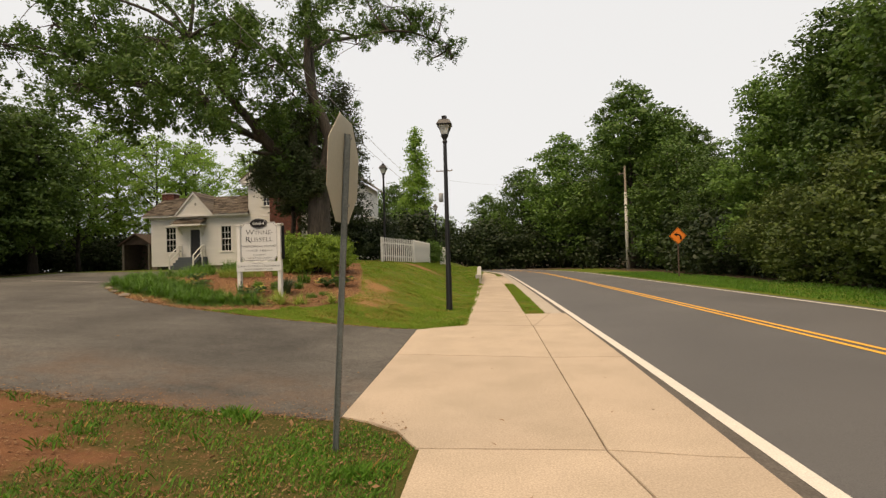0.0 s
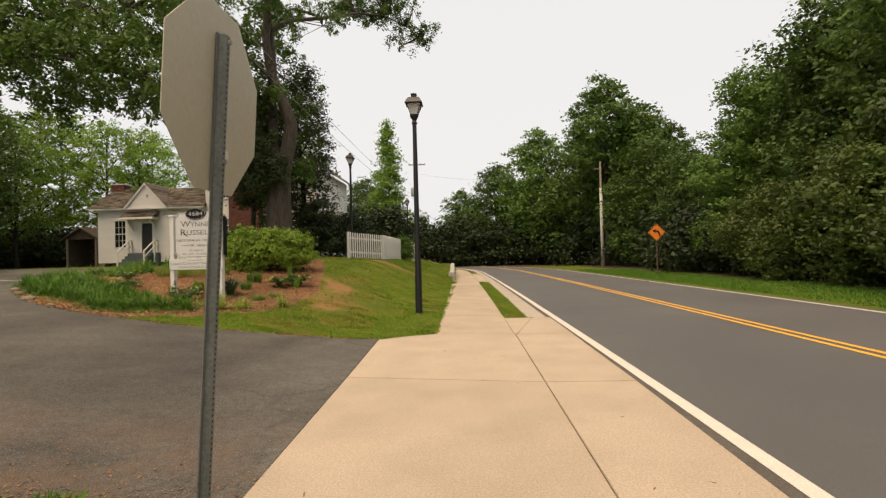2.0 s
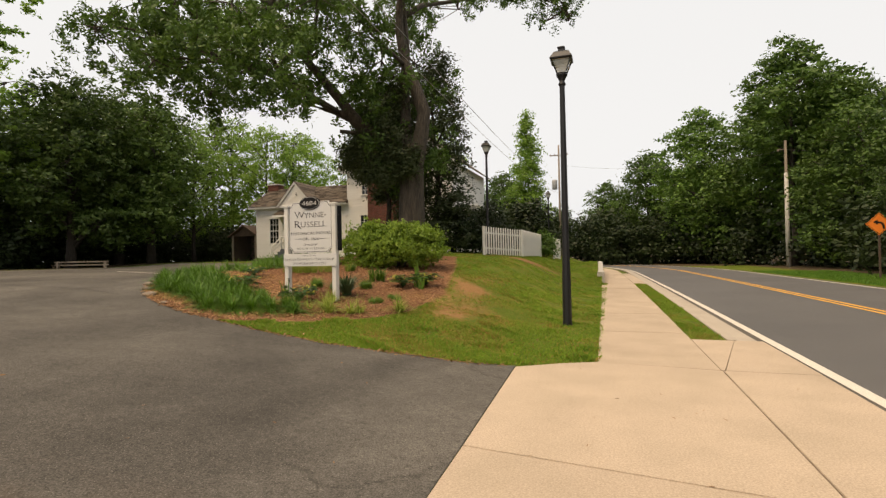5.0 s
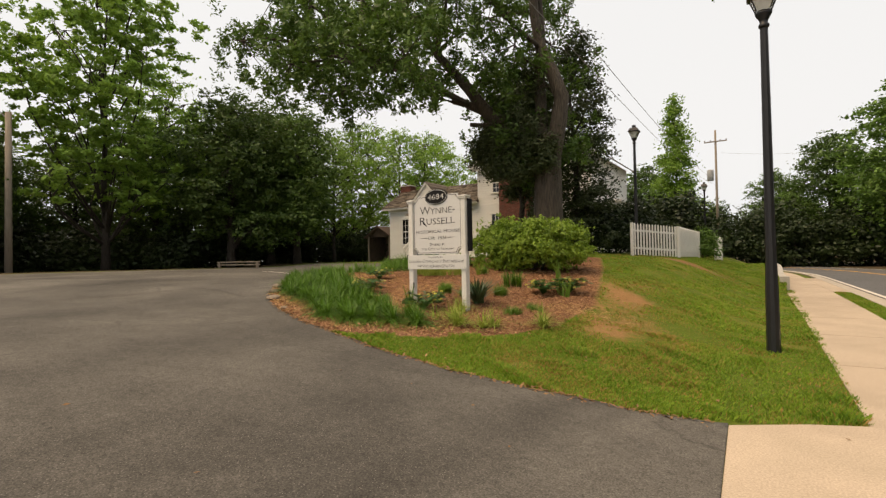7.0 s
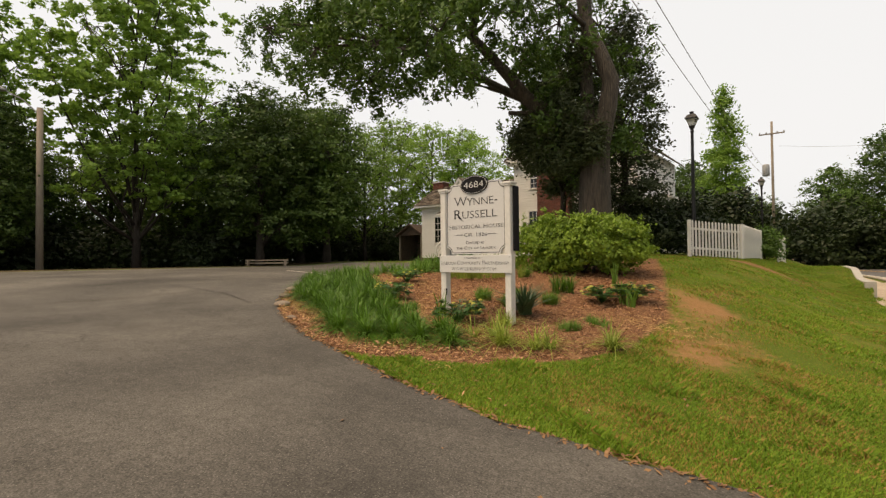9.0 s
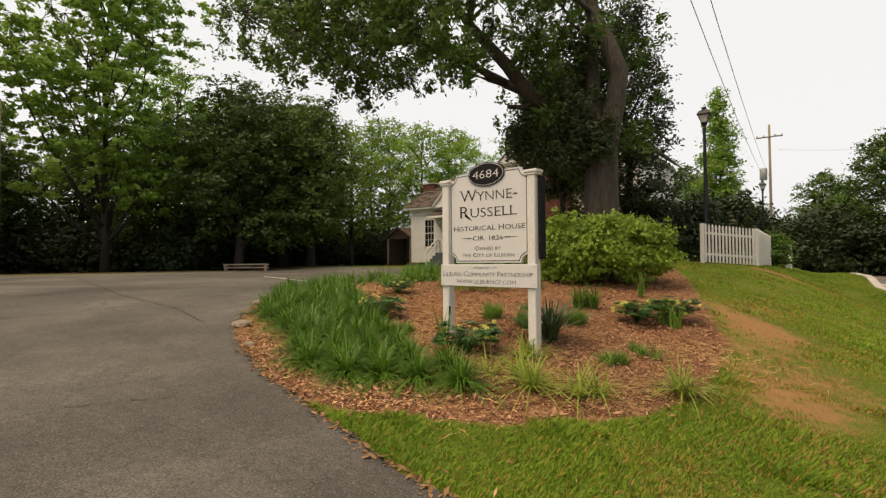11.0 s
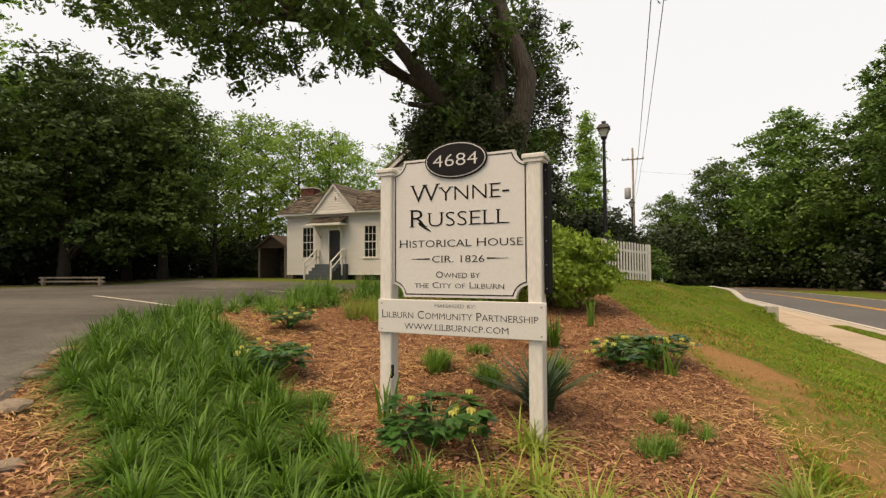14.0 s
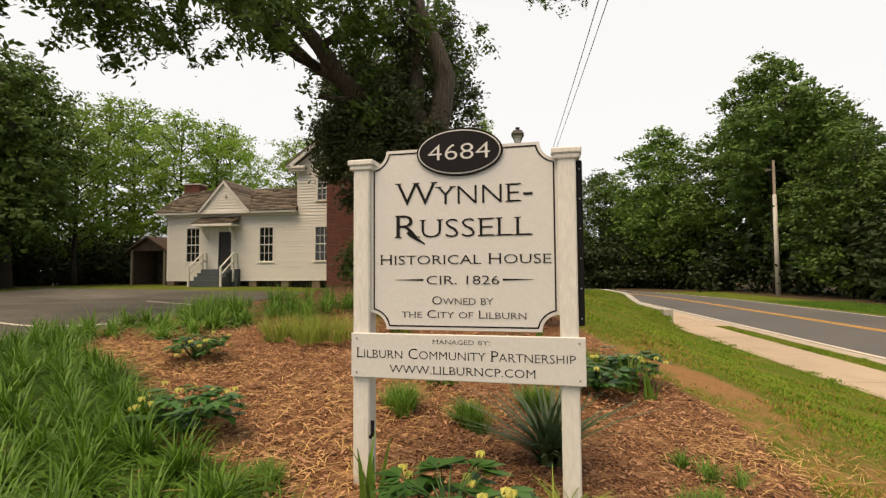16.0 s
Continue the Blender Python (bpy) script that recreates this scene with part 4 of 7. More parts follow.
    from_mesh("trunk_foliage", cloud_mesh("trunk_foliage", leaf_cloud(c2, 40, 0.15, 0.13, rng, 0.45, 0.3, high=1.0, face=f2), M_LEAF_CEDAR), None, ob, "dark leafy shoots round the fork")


old_oak()


def cedar():
    x0, y0 = -9.5, 30.4
    rng = np.random.default_rng(8)
    lobes = []
    for k in range(30):
        f = k / 29
        r = 2.1 * (0.55 + 0.45 * math.sin(math.pi * min(1.0, 0.15 + f * 0.85))) * (1 - max(0, f - 0.7) * 2.2) * rng.uniform(0.45, 0.85)
        a = k * 2.4
        q = 0.75 + 0.35 * (1 - f)
        lobes.append((r * math.cos(a), r * math.sin(a), 0.9 + 9.7 * f, q, q, 0.75))
    tree("cedar_tree", pose(x0, y0, gz(x0, y0)), "dark ragged evergreen cedar behind the oak", 11.2, 2.6, 1.0, 0.22, 30, 1050, 26, 0.15, 0.2, M_LEAF_CEDAR, 9, lobes=lobes, sub=False, droop=0.0)
    tree("cedar_tree", pose(-12.7, 31.0, gz(-12.7, 31.0)), "dark ragged evergreen cedar behind the oak", 10.5, 2.0, 2.6, 0.2, 16, 800, 26, 0.19, 0.24, M_LEAF_CEDAR, 19, sub=False, droop=0.0)


cedar()


def woods():
    far_a = tree("broadleaf_tree", pose(24.5, 41, 0), "tall dark-green broadleaf tree at the wood's edge", 16, 5.0, 0.8, 0.28, 24, 600, 28, 0.33, 0.36, M_LEAF_WOOD, 31, group="trees of the wood", sub=False)
    near = tree("broadleaf_tree", pose(18.5, 20, 0), "tall leafy broadleaf tree close to the road", 15.2, 4.8, 0.8, 0.28, 26, 1000, 40, 0.25, 0.3, M_LEAF_WOOD, 36, group="trees of the wood", sub=False)
    scatter(near, [(18.9, 27, 0.98, 140), (17.6, 32.5, 0.85, 250), (22.8, 25, 1.1, 70), (17.2, 12, 0.9, 10), (17.4, 40.5, 0.6, 300)])
    far_b = tree("broadleaf_tree", pose(23, 33, 0), "tall dark-green broadleaf tree at the wood's edge", 14, 5.4, 0.5, 0.25, 24, 480, 26, 0.36, 0.38, M_LEAF_WOOD, 32, group="trees of the wood", sub=False)
    far_c = tree("broadleaf_tree", pose(15.8, 58.6, 0), "tall open-crowned broadleaf tree above the wood", 22, 5.0, 5.0, 0.3, 22, 520, 38, 0.36, 0.34, M_LEAF_WOOD, 33, group="trees of the wood")
    bush = tree("vine_covered_shrub", pose(15.4, 20.5, 0), "vine-covered thicket at the roadside", 6.2, 3.2, 0.1, 0.12, 16, 620, 38, 0.18, 0.24, M_LEAF_VINE, 34, group="roadside thickets", sub=False, category="shrub")
    # shrubs whose leaf colour carries the deep shade at the wood's foot
    under = tree("forest_shrub", pose(17.2, 45, 0), "undergrowth at the foot of the wood, its shade put into near-black leaves", 5.5, 3.6, 0.0, 0.1, 12, 230, 15, 0.4, 0.5, M_LEAF_UNDERSHADE, 35, group="undergrowth of the wood", sub=False, category="shrub")
    scatter(far_a, [(23, 32, 1.0, 200), (11, 74, 1.28, 250), (19.5, 60, 1.22, 10), (26, 40, 1.1, 90), (5, 86, 1.1, 30), (-1, 91, 0.88, 100), (15.5, 68, 1.15, 70), (23, 14, 1.1, 160), (-16, 80, 0.9, 40)])
    scatter(far_b, [(18.4, 52, 0.95, 100), (20, 66, 1.35, 200), (14, 78, 1.0, 310), (10, 86, 1.1, 60), (0, 84, 0.7, 150), (-8, 84, 0.62, 220), (24, 52, 0.85, 10), (-13, 74, 0.75, 45), (-20, 72, 0.85, 120), (20, 5, 1.0, 80), (2, 98, 0.85, 0), (-26, 64, 0.9, 10), (12, 96, 1.0, 140)])
    scatter(far_c, [(27, 40, 0.8, 80), (26, 20, 0.85, 190), (27, 29, 0.9, 40), (24, 62, 0.8, 10), (14, 92, 0.72, 90)])
    scatter(bush, [(15.8, 16.3, 1.05, 90), (16.2, 24.8, 1.0, 200), (16.4, 12.0, 1.0, 30), (15.9, 28.6, 0.85, 300), (17.5, 20.5, 1.4, 140), (18, 15.5, 1.45, 20)])
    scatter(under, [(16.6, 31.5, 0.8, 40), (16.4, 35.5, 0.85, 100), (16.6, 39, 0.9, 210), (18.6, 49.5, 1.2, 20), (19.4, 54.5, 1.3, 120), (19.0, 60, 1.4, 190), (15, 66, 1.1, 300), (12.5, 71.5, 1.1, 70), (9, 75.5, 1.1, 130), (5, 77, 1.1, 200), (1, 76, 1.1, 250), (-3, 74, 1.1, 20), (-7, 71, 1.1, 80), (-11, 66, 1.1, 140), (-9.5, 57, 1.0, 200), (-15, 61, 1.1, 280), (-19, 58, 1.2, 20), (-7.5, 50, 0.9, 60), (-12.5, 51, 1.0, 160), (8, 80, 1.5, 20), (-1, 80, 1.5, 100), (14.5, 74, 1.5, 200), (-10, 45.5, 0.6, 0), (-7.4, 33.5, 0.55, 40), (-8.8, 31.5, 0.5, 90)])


woods()


def drive_trees():
    tall = tree("broadleaf_tree", pose(-37.5, 21.0, 0.9), "tall light-green tree with several upright stems beyond the drive", 22, 6.2, 3.0, 0.24, 30, 900, 36, 0.3, 0.18, M_LEAF_LIGHT, 51, group="trees beyond the drive", rise=2.2)
    far = tree("broadleaf_tree", pose(-26, 52, gz(-26, 52) - 0.05, 0, 0, 30), "light-green leafy tree behind the house", 13.6, 3.9, 1.9, 0.19, 24, 430, 22, 0.21, 0.23, M_LEAF_LIGHT, 56, group="trees beyond the drive", inner=0.35, lobe_r=0.3)
    dark = tree("dark_tree", pose(-33, 27.0, 0.9), "dense dark tree standing beyond the drive", 13, 4.4, 1.5, 0.3, 24, 720, 33, 0.26, 0.26, M_LEAF_DARK, 52, group="trees beyond the drive", inner=0.3)
    # shrubs with the shade under the drive's trees put into their leaf colour
    low = tree("forest_shrub", pose(-38, 27, 0.7), "undergrowth beyond the drive, its shade put into near-black leaves", 4.2, 3.2, 0.0, 0.1, 10, 230, 15, 0.36, 0.48, M_LEAF_UNDERSHADE, 53, group="undergrowth beyond the drive", sub=False, category="shrub")
    scatter(dark, [(-34.5, 31.5, 1.0, 60), (-39, 14, 0.8, 230), (-39.5, 9, 0.9, 20), (-42, 26.5, 1.0, 280), (-41, 33, 1.1, 0), (-38, 4, 1.0, 90), (-32.0, 32.0, 0.95, 200), (-47, 18, 0.8, 40), (-50, 24, 1.0, 10), (-52, 15, 1.1, 150)])
    scatter(tall, [(-44, 13.5, 0.9, 100)])
    scatter(far, [(-32.5, 36.5, 0.85, 140), (-47, 30, 1.45, 200), (-33.5, 54, 1.13, 130), (-18.5, 56, 1.21, 220), (-22, 50, 0.97, 20), (-44, 42, 1.29, 60), (-36.5, 45.5, 1.16, 100), (-30.5, 43.0, 0.97, 300), (-35.5, 42, 1.06, 200), (-29.0, 45, 0.97, 60)])
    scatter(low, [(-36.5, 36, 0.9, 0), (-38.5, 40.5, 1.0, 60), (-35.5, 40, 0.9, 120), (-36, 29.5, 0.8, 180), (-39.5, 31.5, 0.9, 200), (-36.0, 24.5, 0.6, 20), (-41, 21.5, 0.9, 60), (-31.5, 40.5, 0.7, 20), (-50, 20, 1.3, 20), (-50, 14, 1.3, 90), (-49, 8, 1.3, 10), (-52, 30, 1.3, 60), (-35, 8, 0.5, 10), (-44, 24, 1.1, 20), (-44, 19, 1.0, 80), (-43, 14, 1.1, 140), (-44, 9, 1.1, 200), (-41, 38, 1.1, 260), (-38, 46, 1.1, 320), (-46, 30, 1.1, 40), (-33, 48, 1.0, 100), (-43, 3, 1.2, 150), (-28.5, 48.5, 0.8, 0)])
    # a thin pine above the house roof and the tall narrow tree down the road
    pine = tree("tall_thin_tree", pose(-27.5, 60, 0.9), "thin open tree rising behind the house roof", 16, 3.0, 9.0, 0.2, 10, 190, 24, 0.3, 0.45, M_LEAF_LIGHT, 54)
    lobes = []
    rng = np.random.default_rng(3)
    for k in range(30):
        f = k / 29
        r = 3.4 * (1 - f) ** 0.8 * rng.uniform(0.3, 0.75)
        a = k * 2.4
        q = 0.55 + 1.25 * (1 - f)
        lobes.append((r * math.cos(a), r * math.sin(a), 2.5 + 16.6 * f, q, q, 0.8))
    tree("narrow_tree", pose(-10.5, 69.9, 0.6), "tall narrow conical light-green tree", 19.4, 3, 1.5, 0.2, 30, 950, 20, 0.32, 0.36, M_LEAF_LIGHT, 55, lobes=lobes, sub=False)


drive_trees()


def azalea():
    x0, y0 = -7.25, 19.4
    rng = np.random.default_rng(12)
    lobes = [(-1.3, -0.2, 0.75, 1.0, 1.0, 0.75), (-0.4, -0.7, 0.8, 1.0, 0.9, 0.8), (0.6, -0.6, 0.75, 1.0, 0.9, 0.78), (1.4, 0.0, 0.7, 0.85, 0.95, 0.72), (0.2, 0.5, 0.95, 1.2, 1.0, 0.75), (-1.0, 0.7, 0.85, 1.0, 0.9, 0.72), (1.0, 0.9, 0.75, 0.9, 0.8, 0.7)]
    ob = thing("azalea_bush", pose(x0, y0, gz(x0, y0) - 0.04) @ Matrix.Diagonal((0.77, 0.8, 0.96, 1)), "broad rounded light-green azalea bush in the mulch bed", "bush")
    bm = bmesh.new()
    for l in lobes:
        for k in range(4):
            limb(bm, (l[0] * 0.3, l[1] * 0.3, 0), (l[0] + rng.normal(0, 0.3), l[1] + rng.normal(0, 0.3), l[2] + 0.3), 0.03, 0.008, rng, 0.1, 5, 4)
    part("stems", bm, M_BARK, ob)
    c, face = lobe_clumps(lobes, 1700, rng, 0.7)
    c, face = c[c[:, 2] > 0.12], face[c[:, 2] > 0.12]
    from_mesh("foliage", cloud_mesh("foliage", leaf_cloud(c, 15, 0.075, 0.115, rng, 0.5, -0.35, face=face), M_LEAF_AZALEA), None, ob)


azalea()
tree("dark_garden_shrub", pose(-10.5, 24.0, gz(-10.5, 24.0)), "dark-green upright shrub at the back of the bed", 1.35, 0.7, 0.1, 0.05, 9, 160, 22, 0.12, 0.14, M_LEAF_DARK, 61, sub=False, category="shrub")
tree("dark_garden_shrub", pose(-4.6, 37.5, gz(-4.6, 37.5)), "rounded green shrub between the picket fences", 1.7, 0.9, 0.1, 0.05, 9, 160, 22, 0.14, 0.14, M_LEAF_WOOD, 62, sub=False, category="shrub")


def blades(spots, n, length, width, spread, rng, seg=3, stiff=0.5, low=0.15):
    """Arching strap leaves springing from each spot (x, y, z); returns vertices and quads."""
    sp = np.repeat(np.asarray(spots, float), n, axis=0)
    N = len(sp)
    a = rng.uniform(0, 2 * math.pi, N)
    L = length * rng.uniform(0.55, 1.2, N)
    lean = spread * rng.uniform(low, 1.0, N)
    base = sp + np.stack([rng.normal(0, 0.03, N), rng.normal(0, 0.03, N), np.zeros(N)], 1)
    out = np.stack([np.cos(a), np.sin(a), np.zeros(N)], 1)
    side = np.stack([-np.sin(a), np.cos(a), np.zeros(N)], 1)
    rows_ = []
    for k in range(seg + 1):
        t = k / seg
        r = L * lean * t * (0.4 + 0.6 * t)
        z = L * (t * (1 - 0.15 * lean) - (1 - stiff) * lean * t * t * 0.75)
        w = width * (1 - t ** 2 * 0.9) * 0.5
        c = base + out * r[:, None] + np.array([0, 0, 1.0]) * z[:, None]
        rows_ += [c - side * w, c + side * w]
    v = np.stack(rows_, 1).reshape(-1, 3)
    m = 2 * (seg + 1)
    o = np.arange(N) * m
    f = np.concatenate([np.stack([o + 2 * k, o + 2 * k + 1, o + 2 * k + 3, o + 2 * k + 2], 1) for k in range(seg)], 0)
    return v, f


def clump(name, x, y, label, category, n, length, width, spread, material, seed, group="", stiff=0.5, spots=1, r=0.08):
    rng = np.random.default_rng(seed)
    z = gz(x, y)
    pts = [(rng.normal(0, r), rng.normal(0, r), -0.01) for _ in range(spots)]
    v, f = blades(pts, n, length, width, spread, rng, stiff=stiff)
    me = mesh_of(name, v, f, 4, True)
    ob = from_mesh(name, me, material)
    ob.matrix_world = pose(x, y, z)
    return tagged(ob, label, category, group)


def bed_plants():
    rng = np.random.default_rng(77)
    # liriope border: a broad crescent along the drive side of the bed
    pts = []
    for _ in range(9000):
        x, y = rng.uniform(-12.2, -5.95), rng.uniform(11.2, 17.5)
        front = float(np.interp(x, [-12.2, -11.2, -10.1, -8.45, -7.5, -7.1, -6.3, -5.95], [14.8, 13.9, 12.8, 12.05, 11.55, 11.45, 11.7, 12.0]))
        back = float(np.interp(x, [-12.2, -11.0, -9.8, -8.2, -7.2, -6.3, -5.95], [16.2, 15.4, 14.5, 13.2, 12.6, 12.35, 12.15]))
        if front < y < back and all((x - p[0]) ** 2 + (y - p[1]) ** 2 > 0.085 for p in pts):
            pts.append((x, y, gz(x, y) - 0.01))
    v, f = blades(pts, 250, 0.46, 0.0145, 1.6, rng, 3, 0.0, 0.15)
    tagged(from_mesh("liriope_border", mesh_of("liriope_border", v, f, 4, True), M_LIRIOPE), "thick dark-green liriope border along the bed's edge", "border plants", kind="stuff")
    k = 0
    for x, y, n, ln in ((-12.0, 17.2, 80, 0.5), (-11.6, 18.0, 80, 0.5), (-11.0, 18.4, 90, 0.55), (-10.4, 18.9, 90, 0.6), (-9.7, 19.2, 80, 0.55), (-12.2, 16.4, 70, 0.45), (-11.8, 19.2, 80, 0.5), (-11.2, 16.6, 70, 0.42), (-10.5, 17.3, 70, 0.42), (-9.9, 18.2, 60, 0.5)):
        k += 1
        clump("daylily_clump", x, y, "bright green daylily clump at the bed's rim", "daylily", n, ln, 0.018, 1.4, M_BLADE_MID, 100 + k, "daylilies along the rim", 0.1, 6, 0.24)
    for x, y, n, ln in ((-5.35, 12.35, 70, 0.52), (-5.0, 12.55, 50, 0.48), (-4.35, 13.15, 60, 0.45), (-6.0, 13.2, 34, 0.4), (-5.75, 12.7, 26, 0.4), (-6.0, 12.4, 16, 0.4)):
        k += 1
        clump("pale_grass_clump", x, y, "loose yellow-green grass clump lying on mulch", "grass clump", n, ln, 0.014, 1.5, M_BLADE_LIGHT, 200 + k, "pale grass clumps", 0.2, 2, 0.07)
    for x, y, n, ln in ((-7.66, 13.2, 90, 0.2), (-7.15, 14.6, 140, 0.34), (-6.55, 14.45, 130, 0.3), (-6.05, 15.0, 130, 0.34), (-6.95, 15.5, 70, 0.2), (-5.05, 13.6, 80, 0.22), (-8.0, 17.7, 70, 0.4), (-4.95, 14.1, 60, 0.2), (-5.4, 16.9, 60, 0.3)):
        k += 1
        clump("grass_tuft", x, y, "small dense green tuft in the mulch", "grass tuft", n, ln * 0.8, 0.007, 1.0, M_BLADE_MID, 300 + k, "green tufts", 0.5, 5, 0.06)
    for x, y in ((-6.95, 13.15), (-5.05, 15.9), (-4.9, 15.75), (-5.9, 18.0)):
        k += 1
        rngi = np.random.default_rng(400 + k)
        fan = thing("iris_fan", pose(x, y, gz(x, y)), "upright fan of green iris leaves", "iris", "iris fans")
        for _ in range(11):
            v, f = blades([(0, 0, -0.01)], 1, 0.42, 0.035, 0.5, rngi, 3, 0.8)
            from_mesh("leaf", mesh_of("leaf", v, f, 4, True), M_BLADE_MID, fan)
    # wispy yellow-green haze of fine stems further back
    rng2 = np.random.default_rng(5)
    v, f = blades([(-8.8 + rng2.normal(0, 0.45), 16.9 + rng2.normal(0, 0.35), gz(-8.8, 16.9)) for _ in range(46)], 34, 0.4, 0.006, 0.8, rng2, 3, 0.6)
    tagged(from_mesh("wispy_grass_patch", mesh_of("wispy_grass_patch", v, f, 4), M_BLADE_LIGHT), "wispy yellow-green fine grass patch in the bed", "grass patch", kind="stuff")
    # yucca
    rng3 = np.random.default_rng(6)
    ob = thing("yucca_plant", pose(-5.95, 13.95, gz(-5.95, 13.95)), "spiky dark-green yucca behind the sign post", "yucca")
    for _ in range(130):
        v, f = blades([(0, 0, 0.02)], 1, 0.5, 0.038, 1.5, rng3, 3, 0.85)
        from_mesh("leaf", mesh_of("leaf", v, f, 4), M_YUCCA, ob)
    # hellebores with pale flowers
    for x, y, s, sd in ((-6.5, 12.95, 1.05, 1), (-8.45, 13.7, 1.0, 2), (-5.4, 15.75, 1.05, 3), (-5.0, 16.3, 1.1, 4), (-9.6, 15.4, 0.9, 5)):
        hellebore(x, y, s, sd)
    fern(-6.3, 16.2)


def hellebore(x, y, s, seed):
    rng = np.random.default_rng(seed)
    ob = thing("hellebore_plant", pose(x, y, gz(x, y), 0, 0, seed * 70) @ Matrix.Scale(s, 4), "dark glossy hellebore with pale yellow-green flowers", "flowering plant", "hellebores")
    V = []
    bm = bmesh.new()
    for _ in range(46):
        a, r, z = rng.uniform(0, 6.28), rng.uniform(0.06, 0.34), rng.uniform(0.12, 0.3)
        c = np.array([r * math.cos(a), r * math.sin(a), z])
        tube(bm, [(0, 0, 0), (c[0] * 0.5, c[1] * 0.5, z * 0.8), tuple(c)], [0.006, 0.005, 0.003], 4)
        for k in range(5):
            b = a + (k - 2) * 0.55
            d = np.array([math.cos(b), math.sin(b), rng.uniform(-0.35, 0.1)])
            d /= np.linalg.norm(d)
            sd = np.cross(d, (0, 0, 1.0))
            L, w = rng.uniform(0.1, 0.15), 0.034
            V += [c, c + d * L * 0.5 + sd * w + np.array([0, 0, 0.008]), c + d * L, c + d * L * 0.5 - sd * w + np.array([0, 0, 0.008])]
    part("stalk", bm, M_HELLEBORE, ob)
    from_mesh("leaves", cloud_mesh("leaves", np.array(V), M_HELLEBORE), None, ob)
    for _ in range(18):
        a, r, z = rng.uniform(-0.6, 2.6) - 1.2, rng.uniform(0.16, 0.4), rng.uniform(0.12, 0.34)
        bm = bmesh.new()
        c = Vector((r * math.cos(a), r * math.sin(a), z))
        for k in range(5):
            p = k * 1.2566
            o = Vector((math.cos(p), math.sin(p), 0))
            q = Vector((-o.y, o.x, 0))
            t0, t1, t2, t3 = c, c + o * 0.022 + q * 0.016 - Vector((0, 0, 0.008)), c + o * 0.024 - Vector((0, 0, 0.036)), c + o * 0.022 - q * 0.016 - Vector((0, 0, 0.008))
            bm.faces.new([bm.verts.new(t) for t in (t0, t1, t2, t3)])
        part("flower", bm, M_FLOWER, ob, "pale yellow-green flower")


def fern(x, y):
    clump("dark_sedge_clump", x, y, "dark arching sedge clump behind the sign", "sedge", 60, 0.45, 0.018, 0.8, M_LIRIOPE, 901, spots=3, r=0.12)


bed_plants()

# ---------- the house ----------


def sash_window(parent, x0, x1, z0, z1, y, rows_=4, cols=3):
    """A tall sash window in a wall that faces the drive: casing, sill, glazing bars, panes."""
    w = tagged(new("window_1"), "tall white sash window with dark panes")
    w.parent = parent
    c = 0.1
    part("frame", boxes((x0 - c, y - 0.05, z0 - 0.02, x0, y + 0.05, z1), (x1, y - 0.05, z0 - 0.02, x1 + c, y + 0.05, z1), (x0 - c - 0.02, y - 0.065, z1, x1 + c + 0.02, y + 0.05, z1 + 0.13), bevel=0.006), M_WHITE, w)
    part("sill", boxes((x0 - c - 0.04, y - 0.1, z0 - 0.08, x1 + c + 0.04, y + 0.04, z0 - 0.02), bevel=0.008), M_WHITE, w)
    bars = bmesh.new()
    for k in range(1, cols):
        xx = x0 + (x1 - x0) * k / cols
        box(bars, xx - 0.012, y - 0.01, z0, xx + 0.012, y + 0.02, z1)
    for k in range(1, rows_):
        zz = z0 + (z1 - z0) * k / rows_
        t = 0.028 if k == rows_ // 2 else 0.012
        box(bars, x0, y - 0.014, zz - t, x1, y + 0.024, zz + t)
    part("glazing_bars", bars, M_WHITE, w)
    for a in range(cols):
        for b in range(rows_):
            px0, px1 = x0 + (x1 - x0) * a / cols, x0 + (x1 - x0) * (a + 1) / cols
            pz0, pz1 = z0 + (z1 - z0) * b / rows_, z0 + (z1 - z0) * (b + 1) / rows_
            part("pane", boxes((px0, y + 0.005, pz0, px1, y + 0.011, pz1)), M_GLASS, w).visible_shadow = False
    return w


def clapboards(parent, x0, x1, z0, z1, y, holes=(), pitch=0.155, gable=None, count=None):
    """Overlapping boards on a wall that faces the drive, cut round openings (x0, x1, z0, z1)."""
    z = z0
    while z < z1 - 0.01:
        t = min(z + pitch, z1)
        a, b = x0, x1
        if gable:
            cx, half, zb, zt = gable
            if t > zb:
                f = max(0.0, 1 - (t - zb) / (zt - zb))
                a, b = max(x0, cx - half * f), min(x1, cx + half * f)
        runs = [(a, b)]
        for hx0, hx1, hz0, hz1 in holes:
            if hz0 - 0.02 < (z + t) / 2 < hz1 + 0.02:
                runs = [r for (p, q) in runs for r in ((p, min(q, hx0)), (max(p, hx1), q)) if r[1] - r[0] > 0.02]
        for p, q in runs:
            if q - p < 0.03:
                continue
            bm = bmesh.new()
            prism_y = [(0.0, z), (-0.05, z), (-0.008, t), (0.0, t)]
            va = [bm.verts.new((p, y + dy, zz)) for dy, zz in prism_y]
            vb = [bm.verts.new((q, y + dy, zz)) for dy, zz in prism_y]
            bm.faces.new(va)
            bm.faces.new(vb[::-1])
            for i in range(4):
                bm.faces.new((va[i], va[(i + 1) % 4], vb[(i + 1) % 4], vb[i]))
            part("clapboard", bm, M_SIDING, parent)
        z = t


